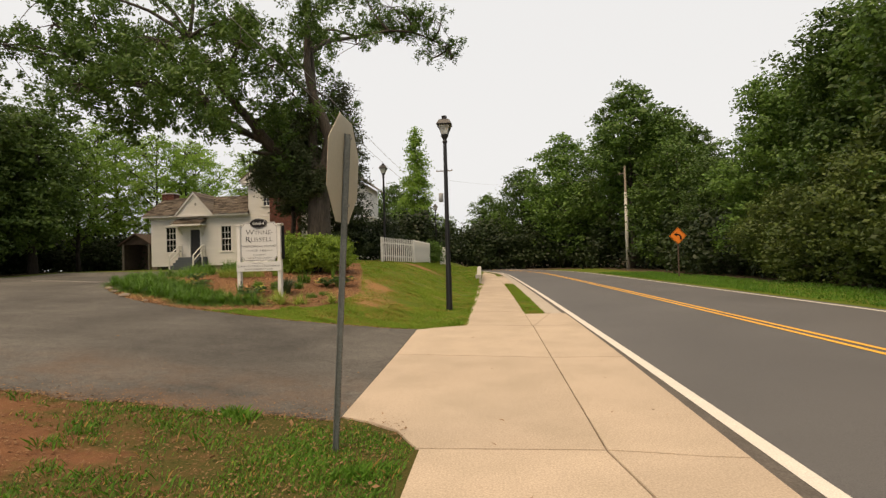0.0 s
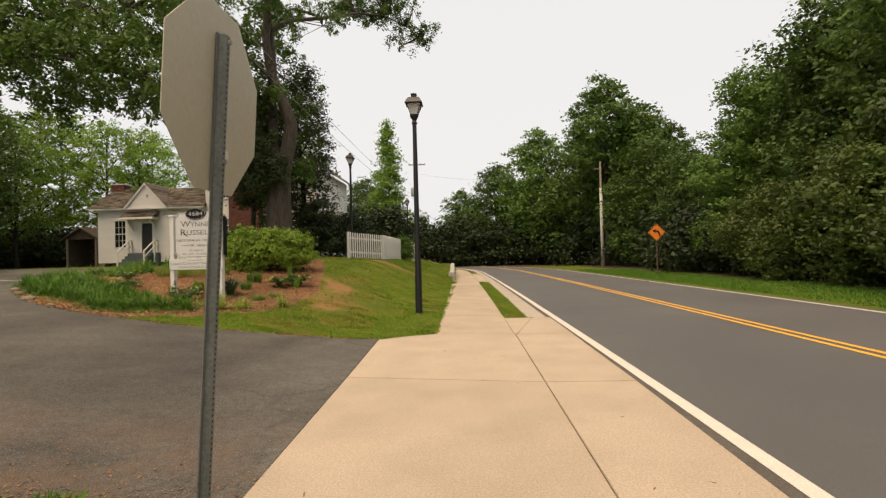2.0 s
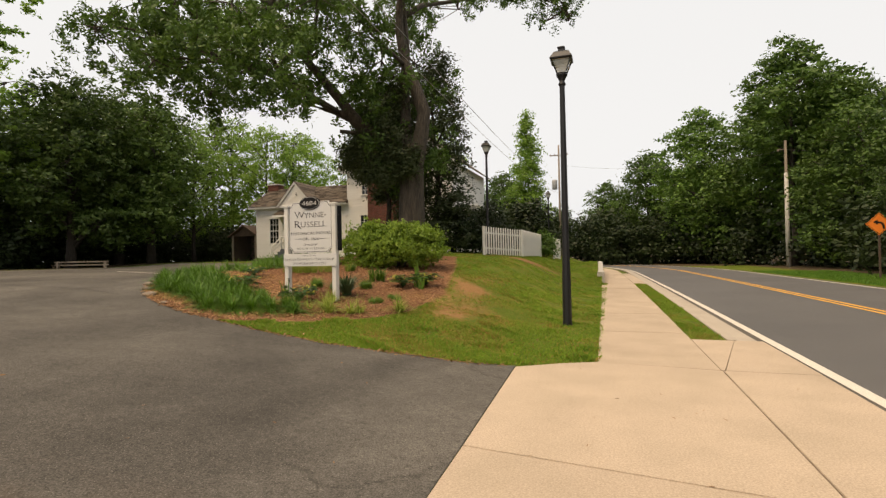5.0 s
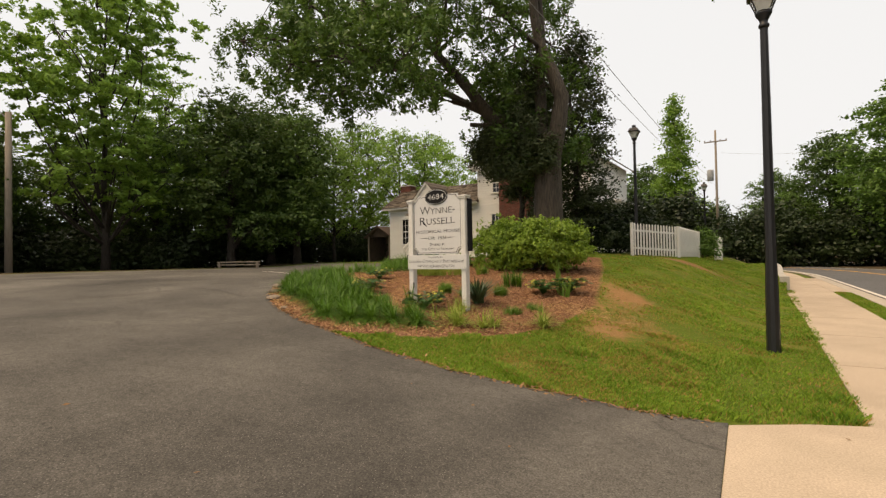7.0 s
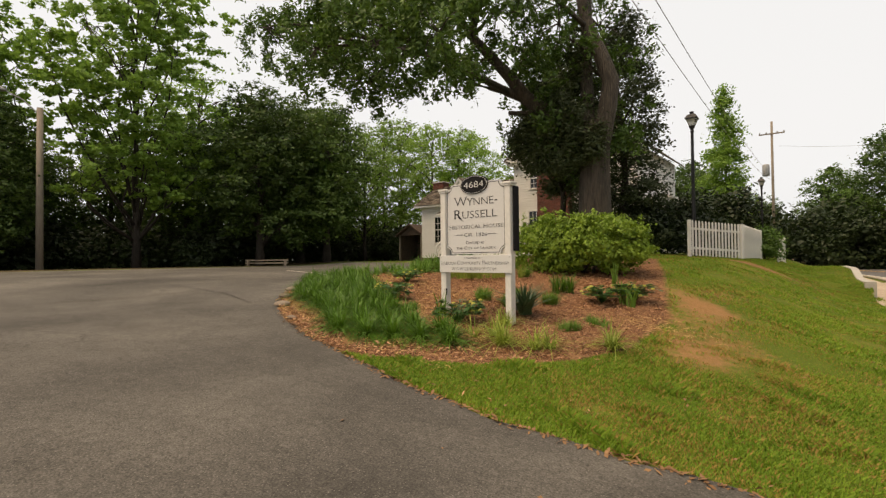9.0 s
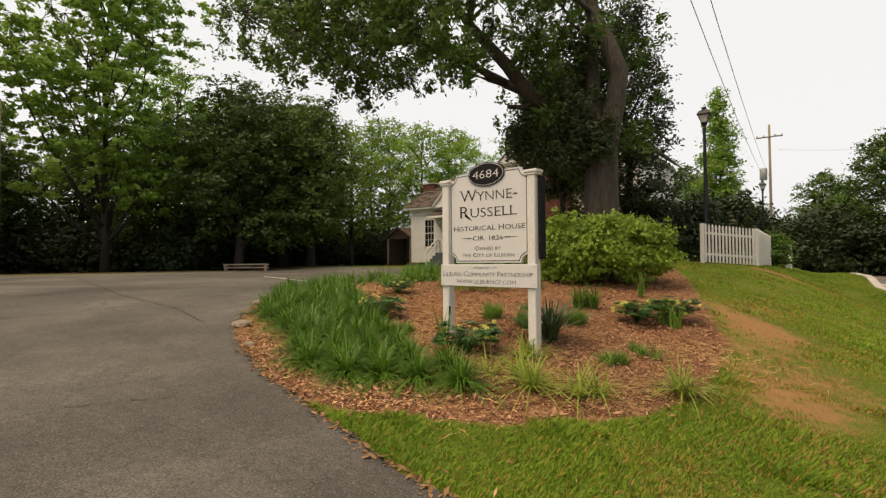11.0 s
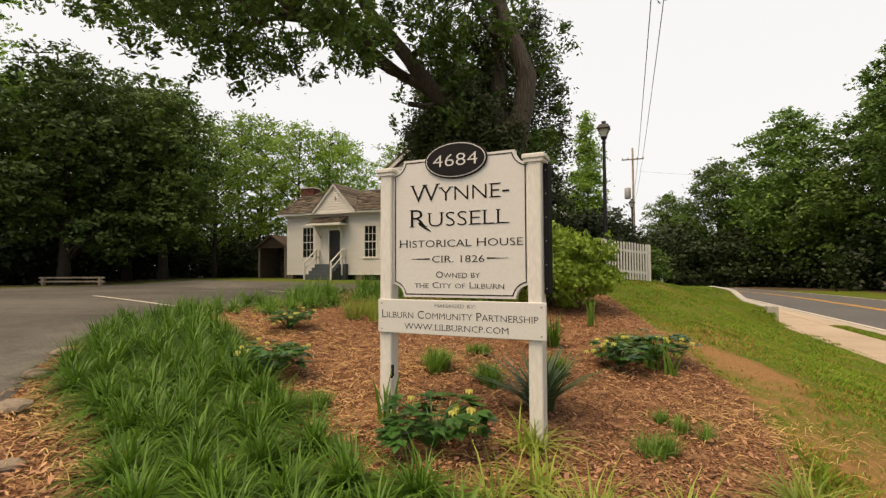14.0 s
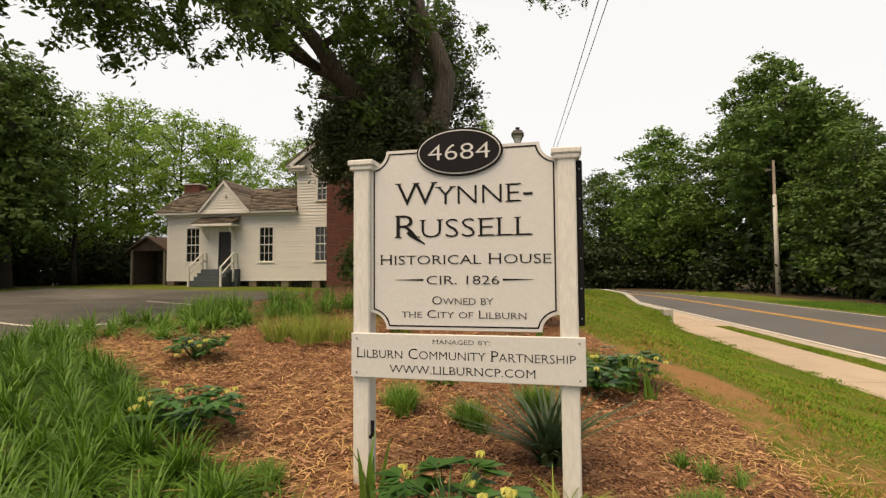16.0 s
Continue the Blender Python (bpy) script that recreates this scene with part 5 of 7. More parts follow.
def shingle_slope(parent, x0, x1, p0, p1, rng, course=0.2, wide=0.5, cut=None):
    """Courses of wooden shingles up a slope from (y, z) p0 at the eave to p1 at the ridge."""
    n = max(1, int(math.hypot(p1[0] - p0[0], p1[1] - p0[1]) / course))
    d = Vector((0, p1[0] - p0[0], p1[1] - p0[1])) / n
    up = Vector((0, -d.z, d.y)).normalized()
    for k in range(n):
        base = Vector((0, p0[0], p0[1])) + d * k
        a = x0
        while a < x1 - 0.01:
            b = min(x1, a + wide * rng.uniform(0.7, 1.3))
            if not (cut and cut(0.5 * (a + b), base.y)):
                bm = bmesh.new()
                th = 0.05 + rng.uniform(-0.012, 0.018)
                e = d * rng.uniform(-0.06, 0.04)
                q = [(a + 0.004, base + e + up * 0.01), (b - 0.004, base + e + up * 0.01), (b - 0.004, base + d * 1.1 + up * 0.006), (a + 0.004, base + d * 1.1 + up * 0.006)]
                lo = [bm.verts.new((xx, v.y, v.z)) for xx, v in q]
                hi = [bm.verts.new((xx, (v + up * (th if i < 2 else 0.008)).y, (v + up * (th if i < 2 else 0.008)).z)) for i, (xx, v) in enumerate(q)]
                bm.faces.new(lo[::-1])
                bm.faces.new(hi)
                for i in range(4):
                    bm.faces.new((lo[i], lo[(i + 1) % 4], hi[(i + 1) % 4], hi[i]))
                part("shingle", bm, M_SHINGLE, parent)
            a = b


def brick_stack(parent, x0, x1, y0, y1, z0, z1, bh=0.075, bl=0.22):
    """A stack of single bricks round a mortar core."""
    part("mortar_core", boxes((x0 + 0.01, y0 + 0.01, z0, x1 - 0.01, y1 - 0.01, z1)), M_MORTAR, parent)
    bm = bmesh.new()
    z, k = z0, 0
    while z < z1 - 0.02:
        for (ax, s0, s1) in (("x", x0, x1), ("y", y0, y1)):
            a = s0 - (bl / 2 if k % 2 else 0)
            while a < s1 - 0.02:
                p, q = max(a, s0), min(a + bl - 0.012, s1)
                if q - p > 0.03:
                    if ax == "x":
                        box(bm, p, y0 - 0.004, z, q, y0 + 0.05, z + bh - 0.012)
                        box(bm, p, y1 - 0.05, z, q, y1 + 0.004, z + bh - 0.012)
                    else:
                        box(bm, x0 - 0.004, p, z, x0 + 0.05, q, z + bh - 0.012)
                        box(bm, x1 - 0.05, p, z, x1 + 0.004, q, z + bh - 0.012)
                a += bl
        z += bh
        k += 1
    tagged(part("brickwork", bm, M_BRICK, parent), kind="stuff")


def house():
    rng = np.random.default_rng(40)
    Y = 36.2
    h = thing("white_clapboard_house", pose(0, 0, 0), "white clapboard house with brown shingle roof and brick chimneys", "house")
    # wing: shell with real openings, boards on the front
    wing = tagged(new("wing_wall"), "")
    wing.parent = h
    z0, z1 = 1.63, 5.25
    holes = [(-24.91, -24.14, 2.73, 4.6), (-20.46, -19.7, 2.69, 4.56), (-22.95, -22.19, 2.3, 4.38), (-17.22, -16.47, 2.72, 4.52)]
    xs = sorted({-26.13, -12.6} | {v for q in holes for v in q[:2]})
    bm = bmesh.new()
    for a, b in zip(xs, xs[1:]):
        hole = next((q for q in holes if q[0] <= a + 1e-6 and b <= q[1] + 1e-6), None)
        if hole:
            box(bm, a, Y, z0, b, Y + 0.16, hole[2])
            box(bm, a, Y, hole[3], b, Y + 0.16, z1)
        else:
            box(bm, a, Y, z0, b, Y + 0.16, z1)
    box(bm, -26.13, Y + 0.16, z0, -25.97, Y + 5.2, z1)
    box(bm, -26.13, Y + 5.2, z0, -10.4, Y + 5.36, z1)
    box(bm, -26.0, Y + 0.16, z0, -10.5, Y + 5.2, z0 + 0.1)
    me = part("shell", bm, M_WHITE, wing)
    # added black sheet behind the windows in place of the room's darkness
    part("room_shade_sheet", boxes((-25.9, Y + 1.3, z0 + 0.12, -10.6, Y + 1.35, z1)), M_INSIDE_SHADE, wing)
    clapboards(wing, -26.13, -16.35, z0, z1, Y, holes)
    part("frieze_board", boxes((-26.3, Y - 0.06, z1 - 0.02, -18.25, Y - 0.024, z1 + 0.14), bevel=0.005), M_WHITE, wing)
    part("eave_board", boxes((-26.6, Y - 0.42, z1 + 0.1, -18.2, Y - 0.36, z1 + 0.24), (-26.6, Y - 0.4, z1 + 0.13, -18.2, Y + 0.02, z1 + 0.17), bevel=0.005), M_WHITE, wing)
    part("corner_board", boxes((-26.16, Y - 0.035, z0, -26.03, Y + 0.1, z1), bevel=0.005), M_WHITE, wing)
    for q in holes[:2] + holes[3:]:
        sash_window(wing, *q, Y - 0.005)
    roof = tagged(new("roof"), "")
    roof.parent = h
    ridge = (Y + 2.35, 7.15)
    eave = (Y - 0.45, z1 + 0.22)
    bmr = bmesh.new()
    vs = [bmr.verts.new(p) for p in ((-26.6, eave[0] + 0.03, eave[1] - 0.03), (-18.25, eave[0] + 0.03, eave[1] - 0.03), (-18.25, ridge[0], ridge[1] - 0.03), (-26.6, ridge[0], ridge[1] - 0.03), (-26.6, Y + 5.4, eave[1] - 0.03), (-18.25, Y + 5.4, eave[1] - 0.03))]
    bmr.faces.new((vs[0], vs[1], vs[2], vs[3]))
    bmr.faces.new((vs[3], vs[2], vs[5], vs[4]))
    bmr.faces.new((vs[0], vs[3], vs[4]))
    bmr.faces.new((vs[1], vs[5], vs[2]))
    bmr.faces.new((vs[0], vs[4], vs[5], vs[1]))
    part("deck", bmr, M_SHED, roof)

    def slope_of(y):
        return eave[1] + (y - eave[0]) / (ridge[0] - eave[0]) * (ridge[1] - eave[1])
    gx, ghalf, gz0, gz1 = -22.42, 1.5, 5.5, 7.22
    shingle_slope(roof, -26.6, -18.25, eave, ridge, rng, 0.2, 0.42, cut=lambda x, y: abs(x - gx) < ghalf * (1 - (slope_of(y) - gz0) / (gz1 - gz0)) - 0.1)
    # front gable with its own small roof
    gab = tagged(new("front_gable"), "small white front gable with a diamond vent")
    gab.parent = h
    bm = bmesh.new()
    prism(bm, [(gx - ghalf, gz0 - 0.05), (gx + ghalf, gz0 - 0.05), (gx, gz1 - 0.08)], Y - 0.36, Y - 0.26)
    part("gable_wall", bm, M_WHITE, gab)
    clapboards(gab, gx - ghalf, gx + ghalf, gz0, gz1 - 0.15, Y - 0.36, gable=(gx, ghalf, gz0 - 0.05, gz1 - 0.12))
    for s in (-1, 1):
        bm = bmesh.new()
        e0, e1 = (gx + s * (ghalf + 0.12), gz0 - 0.1), (gx, gz1)
        nx, nz = 0.13 * s * 0.1, -0.15
        prism(bm, [e0, e1, (e1[0], e1[1] - 0.19), (e0[0] - s * 0.16, e0[1])], Y - 0.5, Y - 0.38)
        part("rake_board", bm, M_WHITE, gab)
        n, steps = 9, []
        back = ridge[0]
        for k in range(n):
            f0, f1 = k / n, (k + 1.12) / n
            a = (e0[0] + (e1[0] - e0[0]) * f0, e0[1] + (e1[1] - e0[1]) * f0)
            b = (e0[0] + (e1[0] - e0[0]) * min(1, f1), e0[1] + (e1[1] - e0[1]) * min(1, f1))
            yb = min(back, eave[0] + (a[1] - eave[1]) / (ridge[1] - eave[1]) * (ridge[0] - eave[0]) + 0.35)
            bm = bmesh.new()
            prism(bm, [(a[0], a[1] + 0.01), (b[0], b[1] + 0.005), (b[0], b[1] + 0.02), (a[0] + s * 0.01, a[1] + 0.05)], Y - 0.53, max(Y - 0.3, yb))
            part("shingle", bm, M_SHINGLE, gab)
    dv = bmesh.new()
    prism(dv, [(gx + 0.13, 6.05), (gx + 0.28, 6.27), (gx + 0.13, 6.49), (gx - 0.02, 6.27)], Y - 0.41, Y - 0.36)
    part("diamond_vent", dv, M_WHITE, gab)
    dv = bmesh.new()
    prism(dv, [(gx + 0.13, 6.13), (gx + 0.22, 6.27), (gx + 0.13, 6.41), (gx + 0.04, 6.27)], Y - 0.416, Y - 0.405)
    part("vent_slat", dv, M_GALV, gab)
    # door, hood, steps and rails
    door = tagged(new("front_door"), "dark front door under a small hood")
    door.parent = h
    part("door_leaf", boxes((-22.95, Y + 0.05, 2.3, -22.19, Y + 0.1, 4.38), (-22.88, Y + 0.035, 2.45, -22.6, Y + 0.06, 3.2), (-22.54, Y + 0.035, 2.45, -22.26, Y + 0.06, 3.2), bevel=0.004), M_DOOR, door)
    part("casing", boxes((-23.07, Y - 0.05, 2.3, -22.95, Y + 0.05, 4.38), (-22.19, Y - 0.05, 2.3, -22.07, Y + 0.05, 4.38), (-23.1, Y - 0.06, 4.38, -22.04, Y + 0.05, 4.52), bevel=0.005), M_WHITE, door)
    part("door_knob", lathe(bmesh.new(), [(0.02, 3.3), (0.035, 3.32), (0.02, 3.35)], 8), M_GALV, door).location = (-22.28, Y + 0.02, 0)
    hood = tagged(new("door_hood"), "small shingled hood on wooden brackets")
    hood.parent = h
    shingle_slope(hood, -24.0, -21.6, (Y - 0.95, 4.74), (Y - 0.02, 5.2), rng, 0.2, 0.4)
    part("fascia", boxes((-24.0, Y - 0.97, 4.62, -21.6, Y - 0.92, 4.75), (-24.0, Y - 0.95, 4.64, -23.95, Y, 4.74), (-21.65, Y - 0.95, 4.64, -21.6, Y, 4.74), (-24.0, Y - 0.95, 4.66, -21.6, Y, 4.69), bevel=0.004), M_WHITE, hood)
    for x in (-23.6, -21.95):
        bm = bmesh.new()
        tube(bm, [(x, Y - 0.03, 3.95), (x, Y - 0.25, 4.15), (x, Y - 0.7, 4.64)], [0.045] * 3, 6)
        tube(bm, [(x, Y - 0.04, 3.85), (x, Y - 0.04, 4.66)], [0.04] * 2, 6)
        part("bracket", bm, M_WHITE, hood)
    steps = tagged(new("front_steps"), "grey-blue painted steps with white handrails")
    steps.parent = h
    for k in range(4):
        part("step", boxes((-23.6, Y - 0.35 - 0.3 * (k + 1), 1.2, -21.9, Y - 0.3 - 0.3 * k, 2.27 - 0.2 * k), bevel=0.01), M_STEP, steps)
    part("landing", boxes((-23.7, Y - 0.36, 1.2, -21.6, Y - 0.03, 2.29), bevel=0.01), M_STEP, steps)
    for x in (-23.68, -21.82):
        for y, zb, zt in ((Y - 1.55, 1.3, 2.35), (Y - 0.4, 1.6, 3.15), (Y - 0.06, 2.2, 3.15)):
            part("rail_post", boxes((x - 0.045, y - 0.045, zb, x + 0.045, y + 0.045, zt), bevel=0.006), M_WHITE, steps)
        for dz in (0.0, -0.42):
            bm = bmesh.new()
            tube(bm, [(x, Y - 1.6, 2.36 + dz), (x, Y - 0.4, 3.16 + dz), (x, Y - 0.02, 3.16 + dz)], [0.045] * 3, 6)
            part("handrail", bm, M_WHITE, steps)
    for x in (-25.95, -24.4, -20.9, -19.0, -17.2, -15.4):
        part("foundation_pier", boxes((x - 0.22, Y + 0.02, 1.0, x + 0.22, Y + 0.4, z0), bevel=0.01), M_ROCK, h)
    # added black sheet behind the piers paints the shade under the floor
    part("crawl_shade_sheet", boxes((-26.0, Y + 0.5, 1.0, -10.5, Y + 0.6, z0)), M_INSIDE_SHADE, h)
    # main block with its gable end to the front
    main = tagged(new("main_block_wall"), "")
    main.parent = h
    bm = boxes((-18.3, Y + 0.01, 5.25, -16.35, Y + 0.17, 8.0), (-18.3, Y + 0.17, 5.25, -18.14, Y + 9, 8.0), (-16.35, Y + 0.01, z0, -10.4, Y + 0.17, 8.0), (-10.56, Y + 0.17, z0, -10.4, Y + 9, 8.0), (-18.3, Y + 8.84, z0, -10.4, Y + 9, 8.0))
    prism(bm, [(-18.3, 8.0), (-10.4, 8.0), (-14.35, 10.9)], Y + 0.01, Y + 0.17)
    part("shell", bm, M_WHITE, main)
    clapboards(main, -18.3, -16.35, 5.25, 8.0, Y + 0.01, [(-17.1, -16.4, 6.0, 7.3)])
    clapboards(main, -16.35, -10.4, z0, 8.0, Y + 0.01, pitch=0.2)
    clapboards(main, -18.3, -10.4, 8.0, 10.7, Y + 0.01, gable=(-14.35, 3.95, 8.0, 10.9), pitch=0.2)
    sash_window(main, -17.1, -16.4, 6.0, 7.3, Y - 0.005)
    part("cornice_return", boxes((-18.75, Y - 0.42, 7.72, -17.7, Y + 0.02, 7.86), (-18.65, Y - 0.34, 7.58, -17.75, Y + 0.02, 7.72), bevel=0.01), M_WHITE, main)
    for s in (-1, 1):
        bm = bmesh.new()
        prism(bm, [(-14.35 + s * 4.4, 7.86), (-14.35, 11.2), (-14.35, 11.0), (-14.35 + s * 4.25, 7.74)], Y - 0.42, Y - 0.3)
        part("rake_board", bm, M_WHITE, main)
        bm = bmesh.new()
        prism(bm, [(-14.35 + s * 4.45, 7.84), (-14.35, 11.22), (-14.35, 11.3), (-14.35 + s * 4.5, 7.9)], Y - 0.45, Y + 9.3)
        part("roof_slope", bm, M_SHINGLE, main)
    ch = tagged(new("front_chimney"), "wide red brick chimney on the gable end")
    ch.parent = h
    brick_stack(ch, -16.3, -14.2, Y - 0.75, Y - 0.01, 1.2, 7.0)
    brick_stack(ch, -15.8, -14.7, Y - 0.7, Y - 0.01, 7.0, 12.0)
    c2 = tagged(new("rear_chimney"), "short red brick chimney at the roof ridge")
    c2.parent = h
    brick_stack(c2, -26.7, -25.7, ridge[0] - 0.25, ridge[0] + 0.5, 6.4, 7.5)
    part("chimney_cap", boxes((-26.76, ridge[0] - 0.31, 7.5, -25.64, ridge[0] + 0.56, 7.58), bevel=0.02), M_CONC_OLD, c2)
    part("downpipe", tube(bmesh.new(), [(-14.05, Y - 0.12, 1.4), (-14.05, Y - 0.12, 7.4)], [0.05, 0.05], 8), M_WHITE, h)
    # porch on the far side
    porch = tagged(new("side_porch"), "white side porch with square posts")
    porch.parent = h
    part("porch_roof", boxes((-10.7, Y + 0.6, 4.6, -8.9, Y + 8, 4.8), (-10.7, Y + 0.5, 4.8, -8.75, Y + 8, 4.95), bevel=0.02), M_WHITE, porch)
    part("porch_floor", boxes((-10.5, Y + 0.6, 1.5, -9.0, Y + 8, 1.75), bevel=0.02), M_STEP, porch)
    for y in (Y + 0.75, Y + 3, Y + 5.3, Y + 7.7):
        part("porch_post", boxes((-9.2, y - 0.07, 1.7, -9.06, y + 0.07, 4.62), bevel=0.01), M_WHITE, porch)


house()


def shed():
    ob = thing("garden_shed", pose(-28.4, 37.5, gz(-28.4, 37.5)), "small dark wooden shed beside the house", "shed")
    part("wall", boxes((-1.2, 0.0, -0.1, -1.12, 2.2, 2.1), (1.12, 0.0, -0.1, 1.2, 2.2, 2.1), (-1.12, 2.12, -0.1, 1.12, 2.2, 2.1), bevel=0.01), M_SHED, ob)
    for s in (-1, 1):
        bm = bmesh.new()
        prism(bm, [(s * 1.45, 1.95), (0, 2.85), (0, 2.95), (s * 1.5, 2.03)], -0.25, 2.4)
        part("roof", bm, M_SHED, ob)
    bm = bmesh.new()
    prism(bm, [(-1.2, 2.05), (1.2, 2.05), (0, 2.8)], 0.0, 0.08)
    part("gable", bm, M_SHED, ob)
    for x in (-1.1, 1.1):
        part("post", boxes((x - 0.06, -0.1, -0.1, x + 0.06, 0.02, 2.1), bevel=0.01), M_POLE, ob)


shed()

# ---------- street furniture ----------


def lamp_post(x, y, height=5.6):
    z = gz(x, y)
    ob = thing("street_lamp", pose(x, y, z), "tall black fluted street lamp with a glass lantern", "street lamp", "black street lamps")
    bm = bmesh.new()
    seg = 20
    prof = [(0.098, -0.2), (0.098, 0.02), (0.095, 0.1), (0.09, 0.9), (0.078, 1.4), (0.071, 2.0), (0.054, height - 0.84)]
    rings = []
    for r, zz in prof:
        rings.append([bm.verts.new(((r * (1 - 0.07 * (k % 2))) * math.cos(2 * math.pi * k / seg), (r * (1 - 0.07 * (k % 2))) * math.sin(2 * math.pi * k / seg), zz)) for k in range(seg)])
    for a, b in zip(rings, rings[1:]):
        for k in range(seg):
            bm.faces.new((a[k], a[(k + 1) % seg], b[(k + 1) % seg], b[k]))
    bm.faces.new(rings[-1])
    part("pole", bm, M_LAMPBLACK, ob)
    t = height - 0.84
    part("collar", lathe(bmesh.new(), [(0.058, t), (0.075, t + 0.02), (0.075, t + 0.05), (0.055, t + 0.08), (0.06, t + 0.12), (0.1, t + 0.19), (0.115, t + 0.22), (0.115, t + 0.245)], 16), M_LAMPBLACK, ob, smooth=True)
    lan = part("lantern_base", lathe(bmesh.new(), [(0.115, t + 0.245), (0.125, t + 0.255), (0.09, t + 0.27)], 8), M_LAMPBLACK, ob)
    b0, b1, z0, z1 = 0.1, 0.2, t + 0.265, t + 0.52
    for k in range(4):
        a = k * math.pi / 2 + math.pi / 4
        c, s = math.cos(a), math.sin(a)
        part("corner_bar", tube(bmesh.new(), [(c * b0 * 1.3, s * b0 * 1.3, z0), (c * b1 * 1.3, s * b1 * 1.3, z1)], [0.011, 0.011], 5), M_LAMPBLACK, ob)
        d = k * math.pi / 2 + math.pi / 4
        a2 = a + math.pi / 2
        bm = bmesh.new()
        q = [bm.verts.new(p) for p in ((c * b0 * 1.27, s * b0 * 1.27, z0), (math.cos(a2) * b0 * 1.27, math.sin(a2) * b0 * 1.27, z0), (math.cos(a2) * b1 * 1.27, math.sin(a2) * b1 * 1.27, z1), (c * b1 * 1.27, s * b1 * 1.27, z1))]
        f = bm.faces.new(q)
        bmesh.ops.solidify(bm, geom=[f], thickness=0.004)
        part("glass_pane", bm, M_LAMPGLASS, ob).visible_shadow = False
    bm = bmesh.new()
    prev = None
    for r, zz in ((0.235, z1), (0.25, z1 + 0.03), (0.235, z1 + 0.05), (0.17, z1 + 0.16), (0.13, z1 + 0.185), (0.075, z1 + 0.2), (0.07, z1 + 0.25), (0.085, z1 + 0.26), (0.085, z1 + 0.29), (0.02, z1 + 0.32)):
        ring = [bm.verts.new((r * 1.3 * math.cos(k * math.pi / 2 + math.pi / 4), r * 1.3 * math.sin(k * math.pi / 2 + math.pi / 4), zz)) for k in range(4)]
        if prev:
            for k in range(4):
                bm.faces.new((prev[k], prev[(k + 1) % 4], ring[(k + 1) % 4], ring[k]))
        else:
            bm.faces.new(ring[::-1])
        prev = ring
    bm.faces.new(prev)
    bmesh.ops.bevel(bm, geom=bm.edges[:], offset=0.006, segments=1, affect="EDGES")
    part("lantern_roof", bm, M_LAMPBLACK, ob)
    return ob


lamp_post(-1.35, 14.98, 5.86)
lamp_post(-6.25, 28.72, 5.75)
lamp_post(-5.5, 48.7, 5.6)


def stop_sign():
    x, y = -1.315, 3.96
    ob = thing("stop_sign", pose(x, y, 0.02, 0, 3.6, 0.5), "grey back of a stop sign on a perforated steel post", "road sign")
    bm = bmesh.new()
    # a hat-shaped channel post
    prof = [(-0.045, 0.0), (-0.022, 0.0), (-0.016, -0.03), (0.016, -0.03), (0.022, 0.0), (0.045, 0.0), (0.045, 0.005), (0.026, 0.005), (0.019, -0.024), (-0.019, -0.024), (-0.026, 0.005), (-0.045, 0.005)]
    a = [bm.verts.new((-p[1] , p[0], -0.3)) for p in prof]
    b = [bm.verts.new((-p[1], p[0], 2.53)) for p in prof]
    for i in range(len(a)):
        j = (i + 1) % len(a)
        bm.faces.new((a[i], a[j], b[j], b[i]))
    bm.faces.new(b)
    part("post", bm, M_GALVDARK, ob)
    holes = bmesh.new()
    for k in range(96):
        z = 0.05 + k * 0.0255
        for yy in (0.0,):
            bmesh.ops.create_circle(holes, cap_ends=True, segments=6, radius=0.0062, matrix=Matrix.Translation((0.0306, yy, z)) @ Matrix.Rotation(math.pi / 2, 4, "Y"))
    tagged(part("post_hole", holes, M_BLACK, ob), kind="stuff")
    R = 0.425 / math.cos(math.pi / 8)
    out = [(R * math.cos(math.pi / 8 + k * math.pi / 4), 2.235 + R * math.sin(math.pi / 8 + k * math.pi / 4)) for k in range(8)]
    for nm, d0, d1, m, o in (("plate", -0.012, -0.009, M_ALU, 1.0), ("red_face", -0.0145, -0.0125, M_RED, 0.985)):
        bm = bmesh.new()
        va = [bm.verts.new((d0, p * o, 2.235 + (q - 2.235) * o)) for p, q in out]
        vb = [bm.verts.new((d1, p * o, 2.235 + (q - 2.235) * o)) for p, q in out]
        bm.faces.new(va)
        bm.faces.new(vb[::-1])
        for i in range(8):
            bm.faces.new((va[i], va[(i + 1) % 8], vb[(i + 1) % 8], vb[i]))
        part(nm, bm, m, ob, "bare grey aluminium back" if nm == "plate" else "")
    part("sticker", boxes((-0.0085, 0.07, 1.955, -0.007, 0.12, 2.02)), M_BOARD, ob, "small white sticker")
    for z in (2.5, 1.95):
        part("bolt", tube(bmesh.new(), [(0.02, 0, z), (0.045, 0, z)], [0.012, 0.012], 6), M_GALV, ob)


stop_sign()


